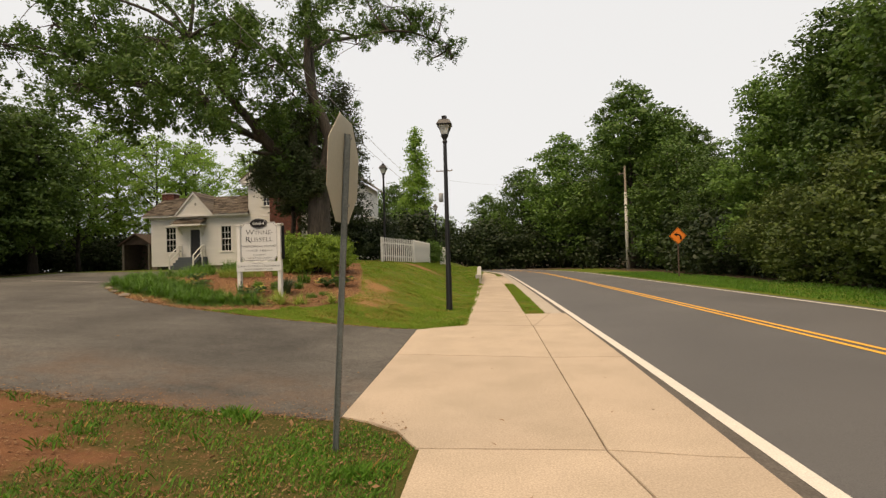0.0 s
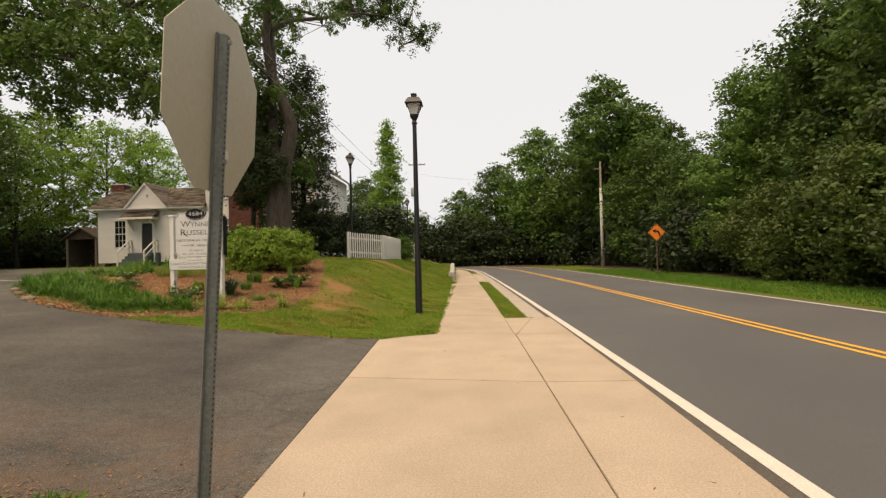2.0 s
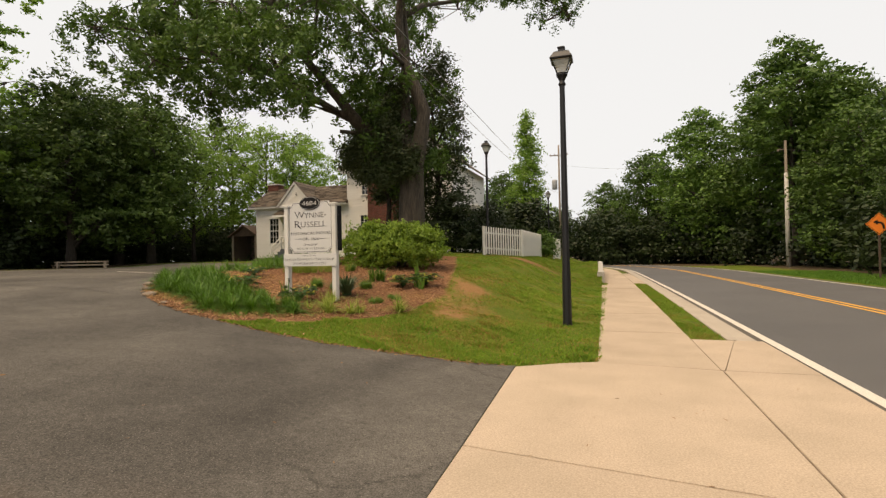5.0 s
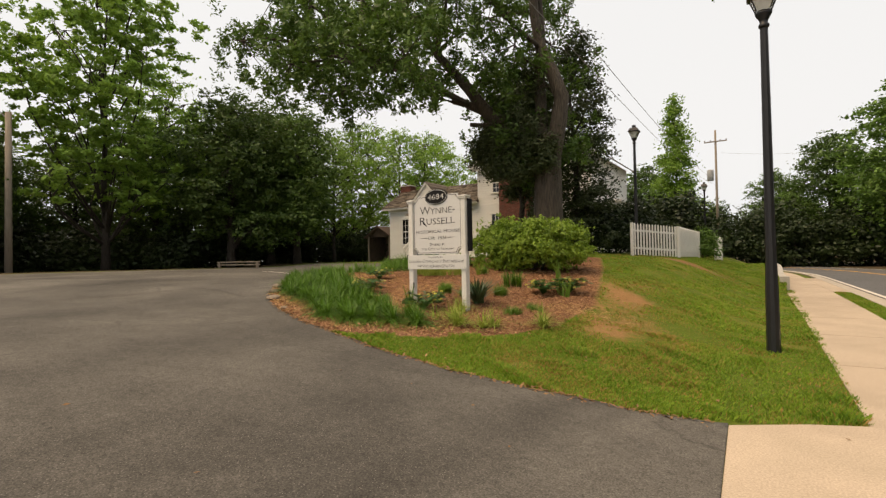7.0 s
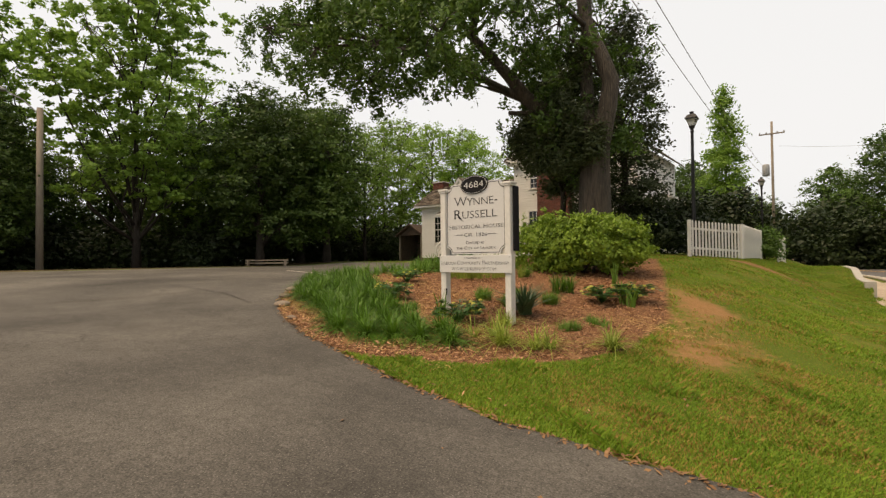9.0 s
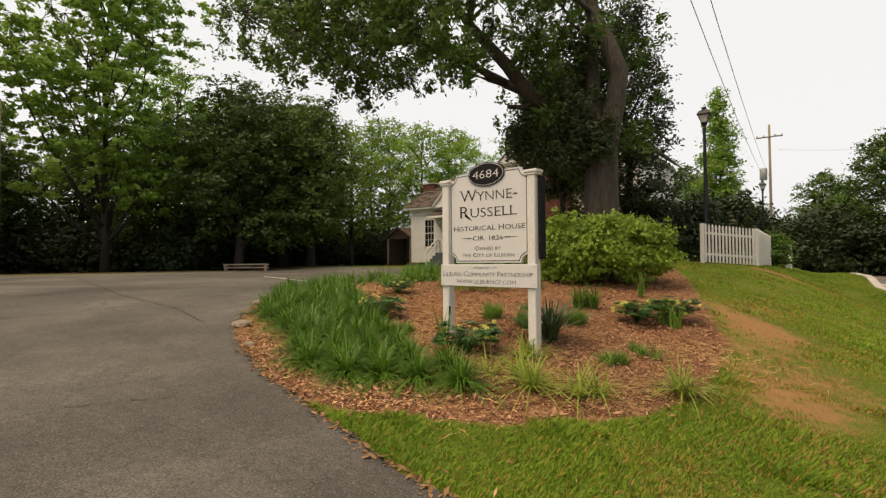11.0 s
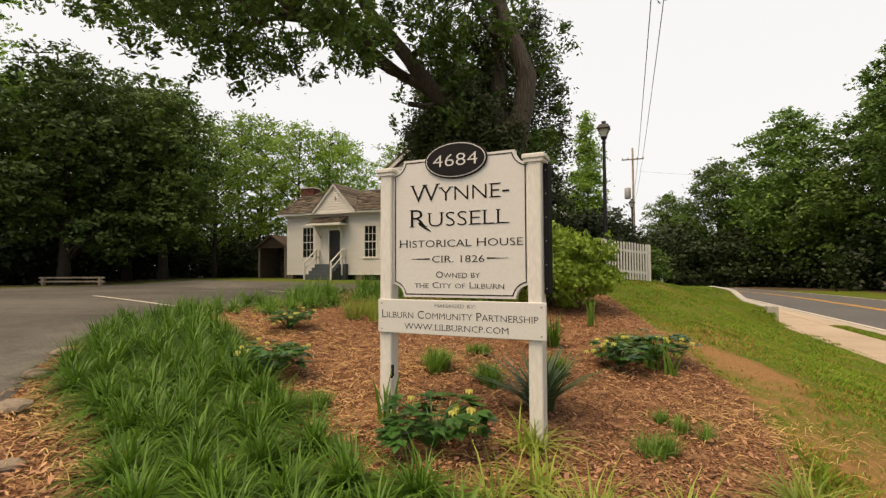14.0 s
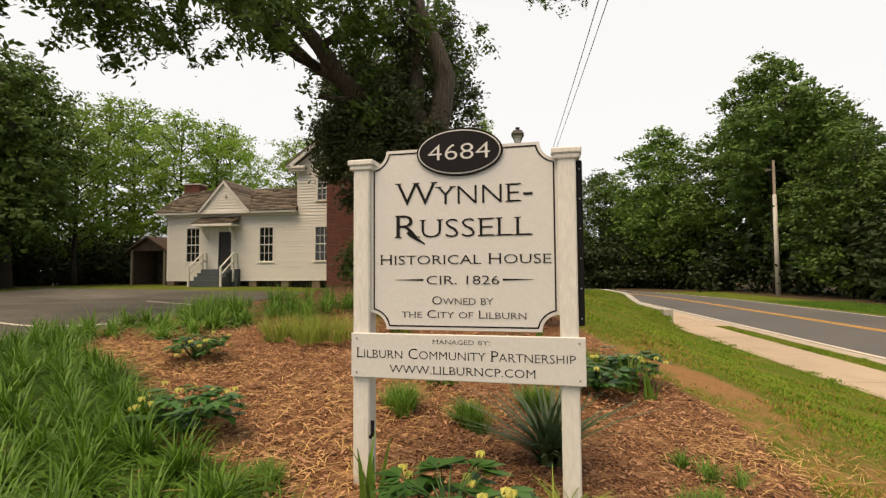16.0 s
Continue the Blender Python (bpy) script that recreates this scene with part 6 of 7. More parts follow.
def warning_sign():
    x, y = 12.2, 34.6
    ob = thing("warning_sign", pose(x, y, gz(x, y), 0, 0, 0), "orange diamond sign with a black left-curve arrow", "road sign")
    part("post", boxes((-0.04, 0.0, -0.2, 0.04, 0.05, 2.3)), M_SHED, ob)
    bm = bmesh.new()
    c, r = 2.7, 0.56
    prism(bm, [(0, c - r), (r, c), (0, c + r), (-r, c)], -0.02, -0.014)
    part("plate", bm, M_ORANGE, ob)
    bm = bmesh.new()
    prism(bm, [(0.14, c - 0.25), (0.23, c - 0.25), (0.22, c - 0.06), (0.12, c + 0.09), (-0.06, c + 0.13), (-0.06, c + 0.22), (-0.26, c + 0.09), (-0.06, c - 0.04), (-0.06, c + 0.04), (0.06, c + 0.01), (0.13, c - 0.09)], -0.026, -0.021)
    part("arrow", bm, M_BLACK, ob, "black curved arrow")
    for s in (1,):
        bm = bmesh.new()
        for k in range(4):
            a, b = k * math.pi / 2, (k + 1) * math.pi / 2
            o, i = r * 0.93, r * 0.89
            q = [(o * math.cos(a), o * math.sin(a)), (o * math.cos(b), o * math.sin(b)), (i * math.cos(b), i * math.sin(b)), (i * math.cos(a), i * math.sin(a))]
            prism(bm, [(p[0], c + p[1]) for p in q], -0.025, -0.021)
        part("border", bm, M_BLACK, ob)


warning_sign()


def picket_fence(p0, p1, label, height=1.4, gap=0.155):
    a, b = Vector(p0), Vector(p1)
    d = b - a
    n = max(2, int(d.length / gap))
    yaw = math.degrees(math.atan2(d.y, d.x))
    ob = thing("picket_fence", pose(a.x, a.y, gz(a.x, a.y), 0, 0, yaw), label, "fence", "white picket fences")
    slope = (gz(b.x, b.y) - gz(a.x, a.y)) / d.length
    rng = np.random.default_rng(int(abs(a.x * 10)))
    for k in range(n + 1):
        x = d.length * k / n
        z = slope * x
        big = k in (0, n)
        w = 0.05 if big else 0.036
        bm = bmesh.new()
        t = height + 0.02 + rng.uniform(-0.012, 0.012)
        lo = -0.1 if big else 0.06
        prism(bm, [(x - w, z + lo), (x + w, z + lo), (x + w, z + t - (0 if big else 0.05)), (x + (w if big else 0), z + t), (x - (w if big else 0), z + t), (x - w, z + t - (0 if big else 0.05))][:6], -0.012 if not big else -0.05, 0.012 if not big else 0.05)
        bmesh.ops.remove_doubles(bm, verts=bm.verts[:], dist=0.0005)
        part("post" if big else "picket", bm, M_WHITE, ob)
    for z in (0.35, 1.1):
        bm = bmesh.new()
        prism(bm, [(0, z - 0.04), (d.length, z - 0.04 + slope * d.length), (d.length, z + 0.04 + slope * d.length), (0, z + 0.04)], 0.014, 0.05)
        part("rail", bm, M_WHITE, ob)
    return ob


picket_fence((-6.3, 28.06), (-4.8, 30.15), "white wooden picket fence on the knoll")
picket_fence((-4.78, 30.2), (-4.65, 36.4), "white wooden picket fence running back from the corner")
picket_fence((-4.05, 38.6), (-3.9, 41.0), "white wooden picket fence past the shrub")


def poles():
    ob = thing("utility_pole", pose(-5.43, 58.73, gz(-5.43, 58.73)), "wooden utility pole with crossarm and grey transformer", "utility pole")
    part("shaft", tube(bmesh.new(), [(0, 0, -0.5), (0, 0, 11.9)], [0.13, 0.09], 10), M_POLE, ob, smooth=True)
    part("crossarm", boxes((-0.95, -0.17, 10.77, 0.95, -0.08, 10.87)), M_POLE, ob)
    part("transformer", lathe(bmesh.new(), [(0.25, 7.2), (0.28, 7.25), (0.28, 8.15), (0.24, 8.2), (0.1, 8.25)], 14), M_TRANS, ob, smooth=True).location = (-0.48, -0.1, 0)
    for x in (-0.88, -0.4, 0.4, 0.88):
        part("insulator", lathe(bmesh.new(), [(0.03, 10.87), (0.06, 10.92), (0.04, 11.0)], 8), M_TRANS, ob).location = (x, -0.14, 0)
    ob = thing("utility_pole", pose(14.16, 54.8, gz(14.16, 54.8)), "slim wooden pole with a pale lower guard by the wood", "utility pole")
    part("shaft", tube(bmesh.new(), [(0, 0, -0.5), (0, 0, 11.0)], [0.15, 0.1], 10), M_POLE, ob, smooth=True)
    part("guard", tube(bmesh.new(), [(0, 0, -0.1), (0, 0, 8.2)], [0.19, 0.15], 10), M_POLEPALE, ob, "pale grey cable guard", smooth=True)
    part("bracket", boxes((-0.6, -0.04, 10.2, 0.0, 0.04, 10.28), (-0.62, -0.05, 10.1, -0.5, 0.05, 10.3)), M_POLE, ob)
    x, y = -36.0, 15.6
    ob = thing("light_pole", pose(x, y, gz(x, y)), "weathered wooden pole with a curved area-light arm", "light pole")
    part("shaft", tube(bmesh.new(), [(0, 0, -0.5), (0, 0, 8.9)], [0.19, 0.15], 10), M_POLE, ob, smooth=True)
    part("arm", tube(bmesh.new(), [(0, 0, 8.5), (-0.5, -0.6, 9.3), (-1.1, -1.3, 9.8)], [0.035] * 3, 6), M_GALV, ob)
    part("lamp_head", tube(bmesh.new(), [(-1.0, -1.2, 9.8), (-1.2, -1.45, 9.82), (-1.5, -1.75, 9.75)], [0.08, 0.16, 0.06], 8), M_GALV, ob, smooth=True)

    def cable(a, b, sag, r=0.008):
        a, b = Vector(a), Vector(b)
        pts = [a.lerp(b, k / 24) - Vector((0, 0, sag * 4 * (k / 24) * (1 - k / 24))) for k in range(25)]
        tagged(part("overhead_cable", tube(bmesh.new(), pts, [r] * 25, 5), M_WIRE), "thin grey overhead cable from the utility pole", "cable", "overhead cables")
    cable((-4.3, -25, 8.2), (-5.5, 58.6, 8.0), 2.0)
    cable((-4.05, -25, 8.4), (-5.3, 58.6, 8.3), 2.0)
    cable((-4.9, 58.6, 10.9), (14.1, 54.8, 10.2), 0.9)
    cable((14.1, 54.8, 10.2), (40, 56, 10.2), 0.9)


poles()


def bench_rail(x, y):
    ob = thing("split_rail", pose(x, y, gz(x, y), 0, 0, 18), "low weathered wooden rail beyond the drive", "rail")
    for s in (-1.4, 1.4):
        part("post", boxes((s - 0.07, -0.07, -0.1, s + 0.07, 0.07, 0.42), bevel=0.01), M_POLE, ob)
    for z in (0.2, 0.38):
        part("bar", boxes((-1.6, -0.04, z - 0.04, 1.6, 0.04, z + 0.04), bevel=0.01), M_POLE, ob)


bench_rail(-30.0, 25.5)


def far_building():
    ob = thing("low_building", pose(-47, 25, 0.2, 0, 0, 65), "pale low building glimpsed beyond the trees", "building")
    part("wall", boxes((-3, 0, -0.2, 3, 3.5, 1.9)), M_POLEPALE, ob)
    part("roof", boxes((-3.3, -0.3, 1.9, 3.3, 3.8, 2.05), bevel=0.03), M_TRANS, ob)


far_building()

# ---------- the historical sign ----------
M_GLYPH = M_BLACK


def lettering(body, x, z, y, height, width, material, parent, name="lettering", first=1.28, serif=True, weight=-0.008):
    """Raised letters in the built-in font, in capitals with taller initials, fitted to a width."""
    cu = bpy.data.curves.new(name, "FONT")
    cu.small_caps_scale = 1 / first
    cu.size, cu.extrude, cu.offset, cu.resolution_u = 1.0, 0.0, weight, 3
    cu.body = body
    for i, ch in enumerate(body):
        if ch.islower():
            cu.body_format[i].use_small_caps = True
    cu.align_x = "CENTER"
    tmp = new(name, cu)
    bpy.context.view_layer.update()
    me = bpy.data.meshes.new_from_object(tmp.evaluated_get(bpy.context.evaluated_depsgraph_get()))
    bpy.data.objects.remove(tmp)
    co = np.empty(len(me.vertices) * 3, np.float32)
    me.vertices.foreach_get("co", co)
    co = co.reshape(-1, 3)
    lo, hi = co.min(0), co.max(0)
    sx, sz = width / (hi[0] - lo[0]), height / 0.73
    nv = np.stack([x + (co[:, 0] - (lo[0] + hi[0]) / 2) * sx, np.full(len(co), y), z + co[:, 1] * sz], 1)
    # one mesh a letter: pieces that overlap across the line belong together
    n = len(nv)
    root = list(range(n))

    def find(i):
        while root[i] != i:
            root[i] = root[root[i]]
            i = root[i]
        return i
    polys = [tuple(p.vertices) for p in me.polygons]
    for p in polys:
        for q in p[1:]:
            root[find(p[0])] = find(q)
    span = {}
    for i in range(n):
        k = find(i)
        lo_, hi_ = span.get(k, (9e9, -9e9))
        span[k] = (min(lo_, nv[i, 0]), max(hi_, nv[i, 0]))
    order = sorted(span, key=lambda k: span[k][0])
    letter_of, edge, count = {}, -9e9, -1
    for k in order:
        if span[k][0] > edge - 0.3 * (span[k][1] - span[k][0]):
            count += 1
        letter_of[k] = count
        edge = max(edge, span[k][1])
    holder = new(name)
    holder.parent = parent
    holder["label"] = "lettering " + ("in white" if material == M_BOARD else "in black")
    for c in range(count + 1):
        mine = [p for p in polys if letter_of[find(p[0])] == c]
        used = sorted({i for p in mine for i in p})
        at = {i: k for k, i in enumerate(used)}
        pts = [tuple(nv[i]) for i in used]
        faces = [[at[i] for i in p] for p in mine]
        if serif:
            h0, h1 = min(p[2] for p in pts), max(p[2] for p in pts)
            flat = {}
            for p in mine:
                for u, w_ in zip(p, p[1:] + p[:1]):
                    (ua, za), (ub, zb_) = (nv[u, 0], nv[u, 2]), (nv[w_, 0], nv[w_, 2])
                    for lvl, sgn in ((h0, 1), (h1, -1)):
                        if abs(za - lvl) < 0.002 * height / 0.1 and abs(zb_ - lvl) < 0.002 * height / 0.1 and abs(ua - ub) > 0.1 * height:
                            flat.setdefault((lvl, sgn), []).append((min(ua, ub), max(ua, ub)))
            for (lvl, sgn), runs in flat.items():
                if h1 - h0 < 0.5 * height:
                    continue
                runs.sort()
                joined = [list(runs[0])]
                for a_, b_ in runs[1:]:
                    if a_ <= joined[-1][1] + 0.005 * height:
                        joined[-1][1] = max(joined[-1][1], b_)
                    else:
                        joined.append([a_, b_])
                for a_, b_ in joined:
                    k, e, t_ = len(pts), 0.085 * height, 0.045 * height * sgn
                    pts += [(a_ - e, y - 0.0004, lvl), (b_ + e, y - 0.0004, lvl), (b_ + e * 0.7, y - 0.0004, lvl + t_), (a_ - e * 0.7, y - 0.0004, lvl + t_)]
                    faces.append([k, k + 1, k + 2, k + 3])
        m2 = bpy.data.meshes.new("letter")
        m2.from_pydata(pts, [], faces)
        from_mesh("letter", m2, material, holder)
    bpy.data.meshes.remove(me)
    return holder


def historical_sign():
    Y, cx = 13.34, -6.47
    ob = thing("historical_house_sign", pose(-5.782, 13.3, 0, 0, 0, -4.25) @ pose(5.782, -13.3, 0), "white wooden sign board with black lettering between two posts", "sign")
    zl, zr = gz(-7.08, Y), gz(-5.84, Y)
    for nm, xc, zb, w in (("post", -7.083, zl, 0.052), ("post", -5.866, zr, 0.05)):
        p = part(nm, boxes((xc - w, Y - 0.06, zb - 0.25, xc + w, Y + 0.06, 2.6), bevel=0.008), M_POST, ob, "weathered white post")
        part("cap", boxes((xc - 0.082, Y - 0.082, 2.618, xc + 0.082, Y + 0.082, 2.652), (xc - 0.072, Y - 0.072, 2.59, xc + 0.072, Y + 0.072, 2.62), bevel=0.006), M_POST, p)
    # board with scooped corners
    x0, x1, z0, z1, r = -7.033, -5.914, 1.625, 2.705, 0.1

    def outline(i):
        pts = []
        X0, X1, Z0, Z1, R = x0 + i, x1 - i, z0 + i, z1 - i, r
        for (px_, pz, a0) in ((x1, z1, 180), (x0, z1, 270), (x0, z0, 0), (x1, z0, 90)):
            seg = []
            rr = R + i
            for k in range(9):
                a = radians(a0 + 90 * k / 8)
                seg.append((px_ + rr * math.cos(a), pz + rr * math.sin(a)))
            pts += seg[::-1]
        return [(min(max(a, X0), X1), min(max(b, Z0), Z1)) for a, b in pts]
    bm = bmesh.new()
    prism(bm, outline(0.0), Y - 0.025, Y + 0.025)
    board = part("board", bm, M_BOARD, ob)
    o, i2 = outline(0.018), outline(0.0265)
    bm = bmesh.new()
    yb = Y - 0.0275
    for k in range(len(o)):
        j = (k + 1) % len(o)
        bm.faces.new([bm.verts.new((p[0], yb, p[1])) for p in (o[k], o[j], i2[j], i2[k])])
    part("border_line", bm, M_BLACK, board, "thin black border line")

    def oval(rx, rz, ya, yb_, m, name, par, label=""):
        bm2 = bmesh.new()
        prism(bm2, [(cx - 0.008 + rx * math.cos(2 * math.pi * k / 40), 2.672 + rz * math.sin(2 * math.pi * k / 40)) for k in range(40)], ya, yb_)
        return part(name, bm2, m, par, label)
    plate = oval(0.258, 0.142, Y - 0.04, Y + 0.012, M_BLACK, "number_plate", ob, "black oval number plate")
    oval(0.247, 0.131, Y - 0.0425, Y - 0.0405, M_BOARD, "white_ring", plate)
    oval(0.24, 0.124, Y - 0.0455, Y - 0.043, M_BLACK, "black_field", plate)
    lettering("4684", cx - 0.008, 2.625, Y - 0.048, 0.1, 0.37, M_BOARD, plate, "number", serif=False, weight=-0.01)
    ty = Y - 0.0285
    lettering("Wynne-", -6.46, 2.364, ty, 0.15, 0.81, M_GLYPH, board, weight=-0.01)
    lettering("Russell", -6.468, 2.17, ty, 0.15, 0.8, M_GLYPH, board, weight=-0.01)
    bm = bmesh.new()
    prev = None
    for k in range(9):
        u = k / 8
        px_, pz, hw = -6.795 + 0.105 * u, 2.21 - 0.078 * u ** 0.8, 0.011 * (1 - 0.75 * u)
        row = [bm.verts.new((px_ + hw, ty, pz + hw)), bm.verts.new((px_ - hw, ty, pz - hw))]
        if prev:
            bm.faces.new((prev[0], row[0], row[1], prev[1]))
        prev = row
    part("swash", bm, M_GLYPH, board, "long tail of the first letter")
    lettering("Historical House", -6.463, 2.012, ty, 0.064, 1.01, M_GLYPH, board, first=1.12)
    lettering("CIR. 1826", -6.466, 1.893, ty, 0.054, 0.43, M_GLYPH, board)
    lettering("Owned by", -6.468, 1.775, ty, 0.052, 0.36, M_GLYPH, board)
    lettering("the City of Lilburn", -6.468, 1.697, ty, 0.048, 0.735, M_GLYPH, board)
    for s in (-1, 1):
        bm = bmesh.new()
        a, b = -6.466 + s * 0.235, -6.466 + s * 0.41
        bm.faces.new([bm.verts.new((p, ty, q)) for p, q in ((a, 1.914), (b, 1.919), (b, 1.921), (a, 1.926))])
        part("flourish", bm, M_BLACK, board)
    low = part("lower_board", boxes((-7.135, Y - 0.085, 1.345, -5.782, Y - 0.063, 1.607), bevel=0.004), M_BOARD, ob)
    ly = Y - 0.0865
    lettering("managed by:", -6.466, 1.553, ly, 0.034, 0.33, M_GLYPH, low)
    lettering("Lilburn Community Partnership", -6.466, 1.463, ly, 0.064, 1.26, M_GLYPH, low)
    lettering("www.lilburncp.com", -6.472, 1.38, ly, 0.05, 0.84, M_GLYPH, low, first=1.05)
    for x in (-7.1, -5.815):
        for z in (1.375, 1.575):
            part("screw", tube(bmesh.new(), [(x, Y - 0.083, z), (x, Y - 0.089, z)], [0.007, 0.006], 7), M_GALV, low)
    side = part("black_side_panel", boxes((-5.814, Y + 0.0, 1.66, -5.78, Y + 0.12, 2.59), bevel=0.006), M_BLACK, ob, "black panel with screws on the post's side")
    for k in range(6):
        part("screw", tube(bmesh.new(), [(-5.796, Y + 0.002, 1.7 + k * 0.168), (-5.796, Y - 0.004, 1.7 + k * 0.168)], [0.005, 0.005], 6), M_GALV, side)
    bm = bmesh.new()
    tube(bm, [(-7.02, Y - 0.07, zl + 0.28), (-7.0, Y - 0.085, zl + 0.3), (-7.0, Y - 0.085, zl + 0.38)], [0.012] * 3, 6)
    part("hook", bm, M_BLACK, ob)


historical_sign()

# ---------- loose cover: blades, chips, straw, leaves ----------


def lawn():
    rng = np.random.default_rng(900)
    n = 270000
    x = np.concatenate([rng.uniform(-7.5, -0.62, n // 2), rng.uniform(-7.2, -0.62, n // 4), rng.uniform(0.87, 1.37, n // 12), rng.uniform(-6.5, -0.68, n // 2), rng.uniform(-5, -0.85, n // 5), rng.uniform(-7.3, -1.8, n // 2)])
    y = np.concatenate([rng.uniform(10.3, 20, n // 2), rng.uniform(18, 30, n // 4), rng.uniform(13.62, 29.75, n // 12), rng.uniform(0.6, 4.75, n // 2), rng.uniform(29, 45, n // 5), rng.uniform(10.4, 14.4, n // 2)])
    strip = (x > 0.5)
    x = np.where(strip, x + lane(y), x)
    nb = 0.5 + 0.5 * np.sin(x * 2.3 + np.sin(y * 1.7) * 1.4) * np.sin(y * 2.1 + x * 0.8)
    fine = 0.5 + 0.5 * np.sin(x * 7.3 + np.sin(y * 5.1) * 2) * np.sin(y * 8.1 + np.sin(x * 4.4) * 2)
    keep = (bed_mask(x, y) < 0.4) & (bare_mask(x, y) + 0.25 * (fine - 0.5) < rng.uniform(0.12, 0.6, len(x)))
    isl = (y > isle_edge(x) + 0.02 * np.sin(x * 9)) & (x > -12)
    near = (y < near_edge(x) - 0.03) & ((x < -0.68) & ((y < 4.0) | (x < -0.66 - (y - 4.0) * 1.05)))
    far_side = (x < -0.64) & (y > 10.95 + (x + 1.68) * 0.45)
    patch = np.sin(x * 2.9 + 1.3 * np.sin(y * 3.3)) * np.sin(y * 3.9 + 0.9 * np.sin(x * 4.7)) + 0.5 * np.sin(x * 9.1 + y * 5.3)
    keep &= (y > 8) | (patch + rng.normal(0, 0.4, len(x)) > -0.22)
    keep &= strip | (isl & far_side & ((y < 30) | (x < -0.85 + lane(y)))) | near
    x, y = x[keep], y[keep]
    z = land(x, y)
    N = len(x)
    a = rng.uniform(0, 2 * math.pi, N)
    tuft = np.clip(1.6 * np.sin(x * 3.7 + np.sin(y * 2.9) * 2) * np.sin(y * 4.3 + x) - 0.7, 0, 1)
    tall = np.where(y < 8, 0.037, np.where(y < 14.4, 0.036, 0.031)) * (0.5 + 0.7 * nb[keep] + 1.3 * tuft) * rng.uniform(0.6, 1.5, N)
    w = np.where(y > 28, 0.016, np.where(y > 16, 0.009, np.where(y > 8, 0.0048, 0.005))) * rng.uniform(0.7, 1.3, N)
    lean = rng.uniform(0.2, 1.1, N) * tall
    p = np.stack([x, y, z - 0.005], 1)
    side = np.stack([-np.sin(a), np.cos(a), np.zeros(N)], 1) * w[:, None]
    tip = p + np.stack([np.cos(a) * lean, np.sin(a) * lean, tall], 1)
    mid = p + np.stack([np.cos(a) * lean * 0.35, np.sin(a) * lean * 0.35, tall * 0.6], 1)
    v = np.stack([p - side, p + side, mid + side * 0.7, tip], 1)
    dry = rng.uniform(0, 1, N) < np.where(y < 8, 0.3, 1.0) * (0.08 + 0.45 * np.clip(bare_mask(x, y) * 1.6, 0, 1) + 0.22 * (nb[keep] < 0.38))
    for mask, m, label, nm in ((~dry & (y < 8), M_VERGE, "patchy dark-green verge grass on red soil", "verge_grass"), (~dry & (y > 8), M_GRASS, "short green lawn grass with clover", "lawn_grass"), (dry, M_GRASS_DRY, "dry yellowed grass among the lawn", "dry_grass")):
        q = v[mask].reshape(-1, 3)
        me = mesh_of(nm, q, np.arange(len(q)), 4)
        tagged(from_mesh(nm, me, m), label, "grass", kind="stuff")


lawn()


def roadside_grass():
    """Longer, darker grass on the strip between the road and the woods."""
    rng = np.random.default_rng(905)
    n = 36000
    y = 6 + 40 * rng.uniform(0, 1, n)
    x = 9.95 + 4.5 * rng.uniform(0, 1, n) ** 1.1 + lane(y)
    z = land(x, y)
    a = rng.uniform(0, 2 * math.pi, n)
    tall = 0.085 * rng.uniform(0.5, 1.5, n) * (0.75 + 0.35 * np.sin(x * 1.9 + y * 0.7) * np.sin(y * 1.3))
    lean = rng.uniform(0.1, 0.8, n) * tall
    p = np.stack([x, y, z - 0.005], 1)
    side = np.stack([-np.sin(a), np.cos(a), np.zeros(n)], 1) * 0.013 * rng.uniform(0.7, 1.3, n)[:, None]
    mid = p + np.stack([np.cos(a) * lean * 0.35, np.sin(a) * lean * 0.35, tall * 0.6], 1)
    tip = p + np.stack([np.cos(a) * lean, np.sin(a) * lean, tall], 1)
    v = np.stack([p - side, p + side, mid + side * 0.7, tip], 1).reshape(-1, 3)
    tagged(from_mesh("roadside_grass", mesh_of("roadside_grass", v, np.arange(len(v)), 4), M_VERGE), "longer dark-green grass between the road and the woods", "grass", kind="stuff")


roadside_grass()


def litter(name, label, n, region, material, length, width, seed, lift=0.02, tilt=0.25, curl=0.1):
    """Slivers and leaves lying loose on the ground."""
    rng = np.random.default_rng(seed)
    x, y = region(rng, n)
    N = len(x)
    a = rng.uniform(0, 2 * math.pi, N)
    L = length * rng.uniform(0.4, 1.4, N)
    w = width * rng.uniform(0.6, 1.4, N)
    z = land(x, y) + lift * rng.uniform(0.1, 1.0, N)
    tz = rng.normal(0, tilt, N) * L
    d = np.stack([np.cos(a) * L, np.sin(a) * L, tz], 1)
    s = np.stack([-np.sin(a) * w, np.cos(a) * w, rng.normal(0, 0.3, N) * w], 1)
    c = np.stack([x, y, z + np.abs(tz)], 1)
    up = np.array([0, 0, 1.0]) * (curl * L)[:, None]
    v = np.stack([c - d, c + s + up, c + d, c - s + up], 1).reshape(-1, 3)
    tagged(from_mesh(name, mesh_of(name, v, np.arange(len(v)), 4), material), label, "ground litter", kind="stuff")


def bed_region(rng, n):
    x, y = rng.uniform(-12.8, -3.6, n), 10.5 + 11 * rng.uniform(0, 1, n) ** 1.4
    k = (bed_mask(x, y) + rng.normal(0, 0.2, n) > 0.5) & (y > isle_edge(x) - 0.12 * rng.uniform(0, 1, n) ** 3)
    return x[k], y[k]


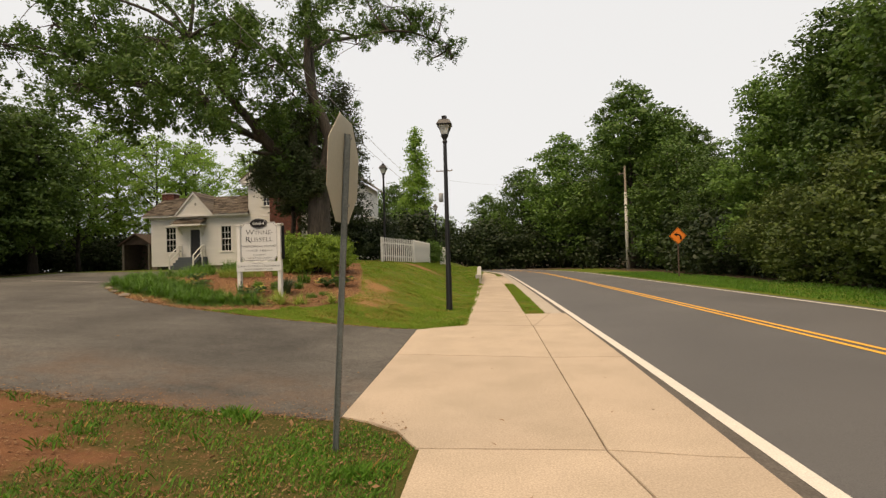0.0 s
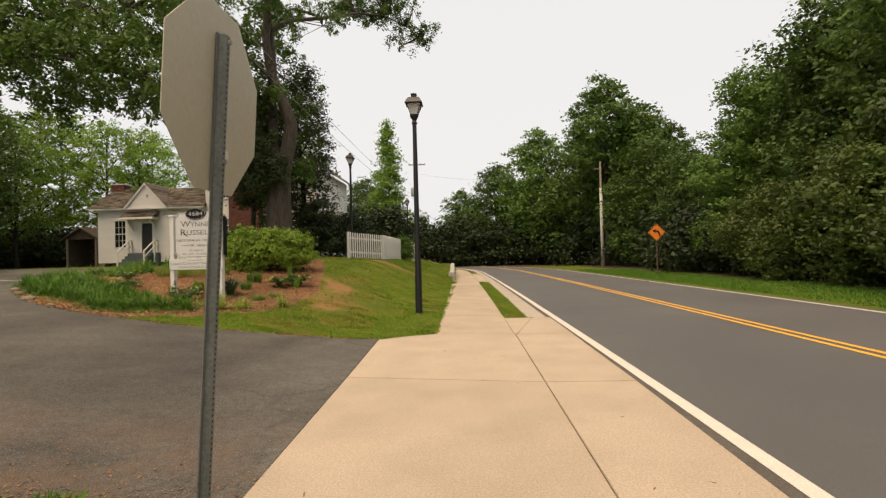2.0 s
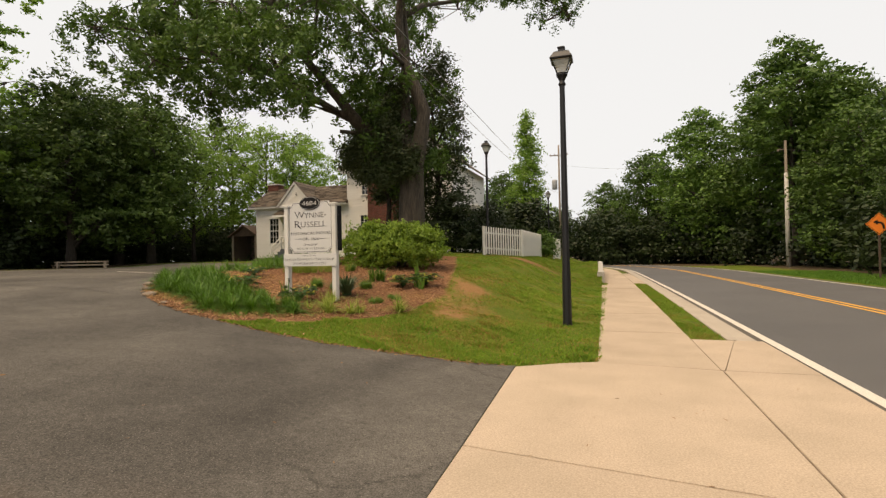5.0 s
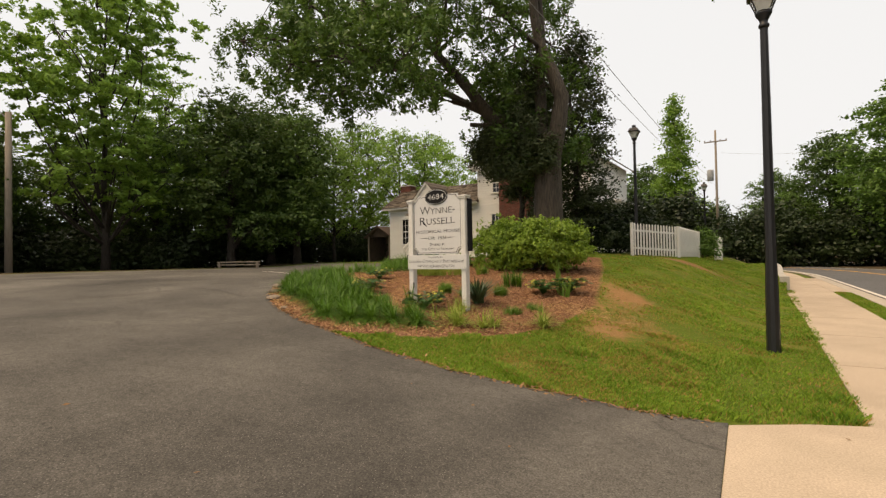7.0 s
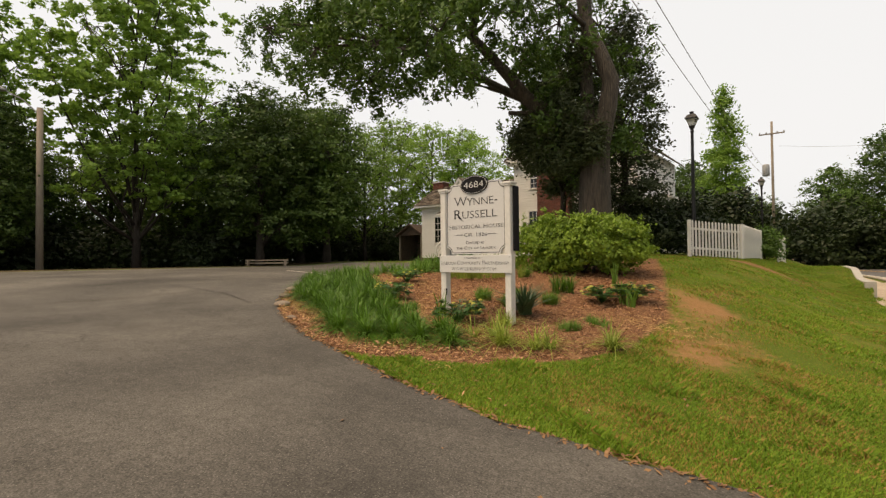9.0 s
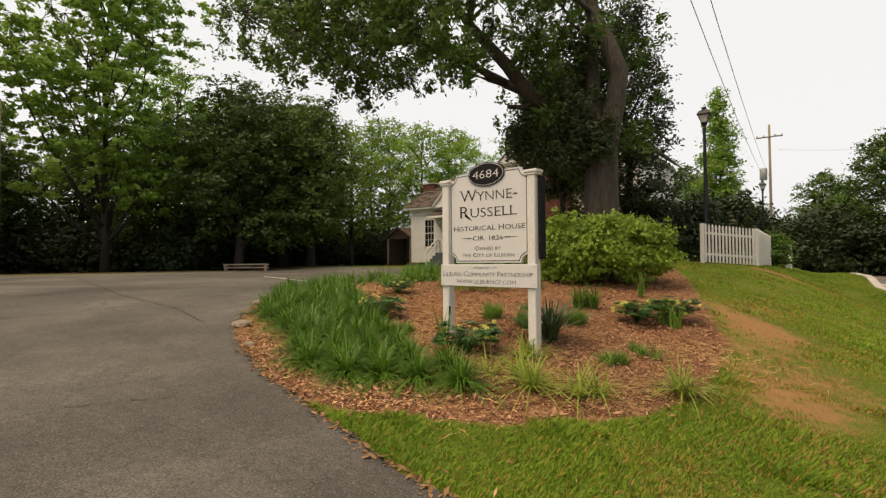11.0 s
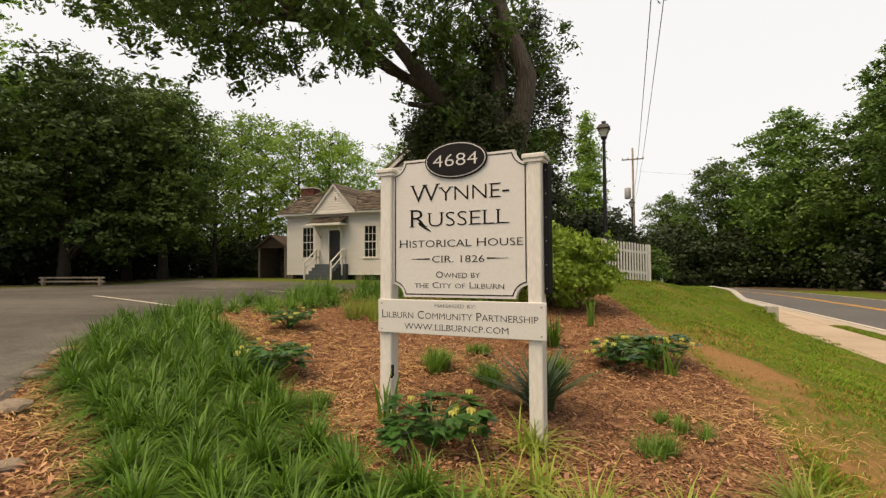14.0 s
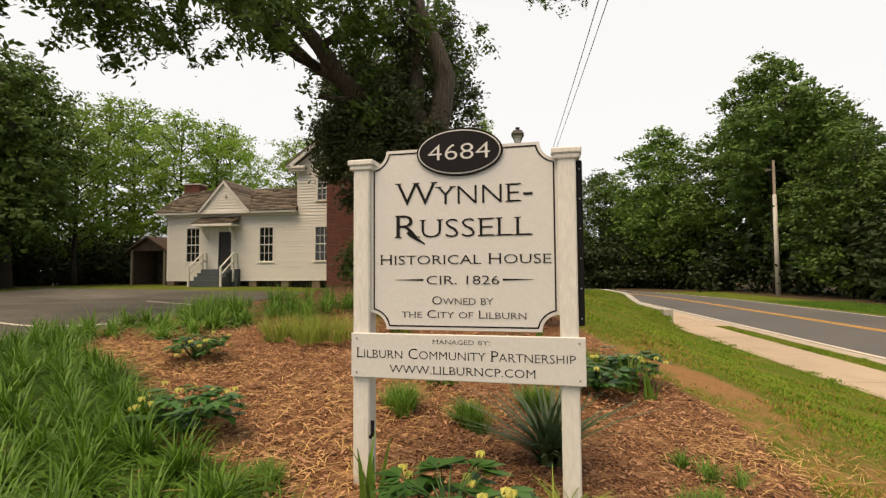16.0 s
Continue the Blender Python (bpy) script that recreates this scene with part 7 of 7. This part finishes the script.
def straw_region(rng, n):
    c = np.array([(-7.3, 13.4, 0.5), (-7.7, 14.6, 0.6), (-9.6, 14.9, 0.7), (-10.4, 15.6, 0.5), (-8.0, 12.2, 0.5), (-9.6, 12.2, 0.4), (-6.6, 12.0, 0.6), (-4.4, 14.6, 0.5), (-8.6, 12.5, 0.6)])
    i = rng.integers(0, len(c), n)
    x, y = c[i, 0] + rng.normal(0, 1, n) * c[i, 2], c[i, 1] + rng.normal(0, 1, n) * c[i, 2] * 0.7
    k = y > isle_edge(x) - 0.05
    return x[k], y[k]


def lawn_region(rng, n):
    x, y = rng.uniform(-7, -0.8, n), np.where(rng.uniform(0, 1, n) < 0.5, rng.uniform(1, 4.6, n), rng.uniform(10.6, 18, n))
    k = (y < near_edge(x)) | (y > isle_edge(x))
    return x[k], y[k]


def path_region(rng, n):
    x, y = rng.uniform(-5.2, -1.8, n), rng.uniform(11, 20, n)
    k = bare_mask(x, y) + rng.normal(0, 0.12, n) > 0.35
    return x[k], y[k]


def near_region(rng, n):
    x, y = rng.uniform(-7, -0.8, n), rng.uniform(1, 4.7, n)
    k = y < near_edge(x)
    return x[k], y[k]


def pavement_region(rng, n):
    return rng.uniform(-1.3, 1.7, n), rng.uniform(1.5, 12, n)


def drive_region(rng, n):
    x = rng.uniform(-9, -1.8, n)
    return x, near_edge(x) + rng.uniform(0.02, 1, n) ** 2 * (isle_edge(x) - near_edge(x))


def edge_region(rng, n):
    x = rng.uniform(-9, -1.8, n)
    return x, isle_edge(x) - np.abs(rng.normal(0, 0.05, n))


def verge_region(rng, n):
    x = rng.uniform(-7, -1.5, n)
    return x, near_edge(x) + rng.normal(0.02, 0.05, n) + 0.5 * rng.uniform(0, 1, n) ** 5


litter("verge_leaves", "brown leaf crumbs along the drive's near edge", 3200, verge_region, M_LITTER, 0.014, 0.006, 77, 0.02)
litter("bark_mulch", "loose brown bark mulch in the bed", 44000, bed_region, M_CHIPS, 0.024, 0.0068, 71, 0.03)
litter("pine_straw", "dry straw-coloured stalks lying in the bed", 4600, straw_region, M_STRAW, 0.1, 0.003, 72, 0.03, 0.12, 0.15)
litter("mulch_leaves", "dead reddish-brown leaves among the mulch", 11000, bed_region, M_DEADLEAF, 0.03, 0.013, 80, 0.035, 0.22, 0.2)
litter("fallen_leaves", "scattered dry brown leaves on the lawn", 520, lawn_region, M_LITTER, 0.024, 0.013, 73, 0.04)
litter("verge_leaf_crumbs", "thin brown leaf crumbs and straw on the verge", 9000, near_region, M_LITTER, 0.016, 0.006, 78, 0.03)
litter("path_leaf_crumbs", "brown leaf crumbs and clippings on the worn path", 7000, path_region, M_LITTER, 0.014, 0.005, 79, 0.02, 0.15)
litter("pavement_twigs", "small dry twigs and leaves on the pavement", 260, pavement_region, M_LITTER, 0.034, 0.006, 74, 0.014, 0.05)
litter("drive_leaves", "a few small leaves on the drive", 60, drive_region, M_LITTER, 0.025, 0.01, 75, 0.02, 0.05)
litter("edge_leaves", "brown leaf litter along the drive's edge", 700, edge_region, M_LITTER, 0.03, 0.012, 76, 0.02)


def stones():
    rng = np.random.default_rng(15)
    for x, y, s in ((-9.55, 12.15, 0.14), (-10.3, 12.75, 0.11), (-11.0, 13.4, 0.12), (-8.6, 11.65, 0.08)):
        bm = bmesh.new()
        bmesh.ops.create_icosphere(bm, subdivisions=2, radius=s)
        for v in bm.verts:
            v.co *= 1 + 0.35 * noise.noise(v.co * 6 + Vector((x, y, 0)))
            v.co.z *= 0.5
        ob = part("edging_stone", bm, M_ROCK)
        ob.matrix_world = pose(x, y, gz(x, y) + s * 0.15, 0, 0, rng.uniform(0, 360))
        tagged(ob, "rough pale stone at the bed's edge", "stone", "edging stones")


stones()
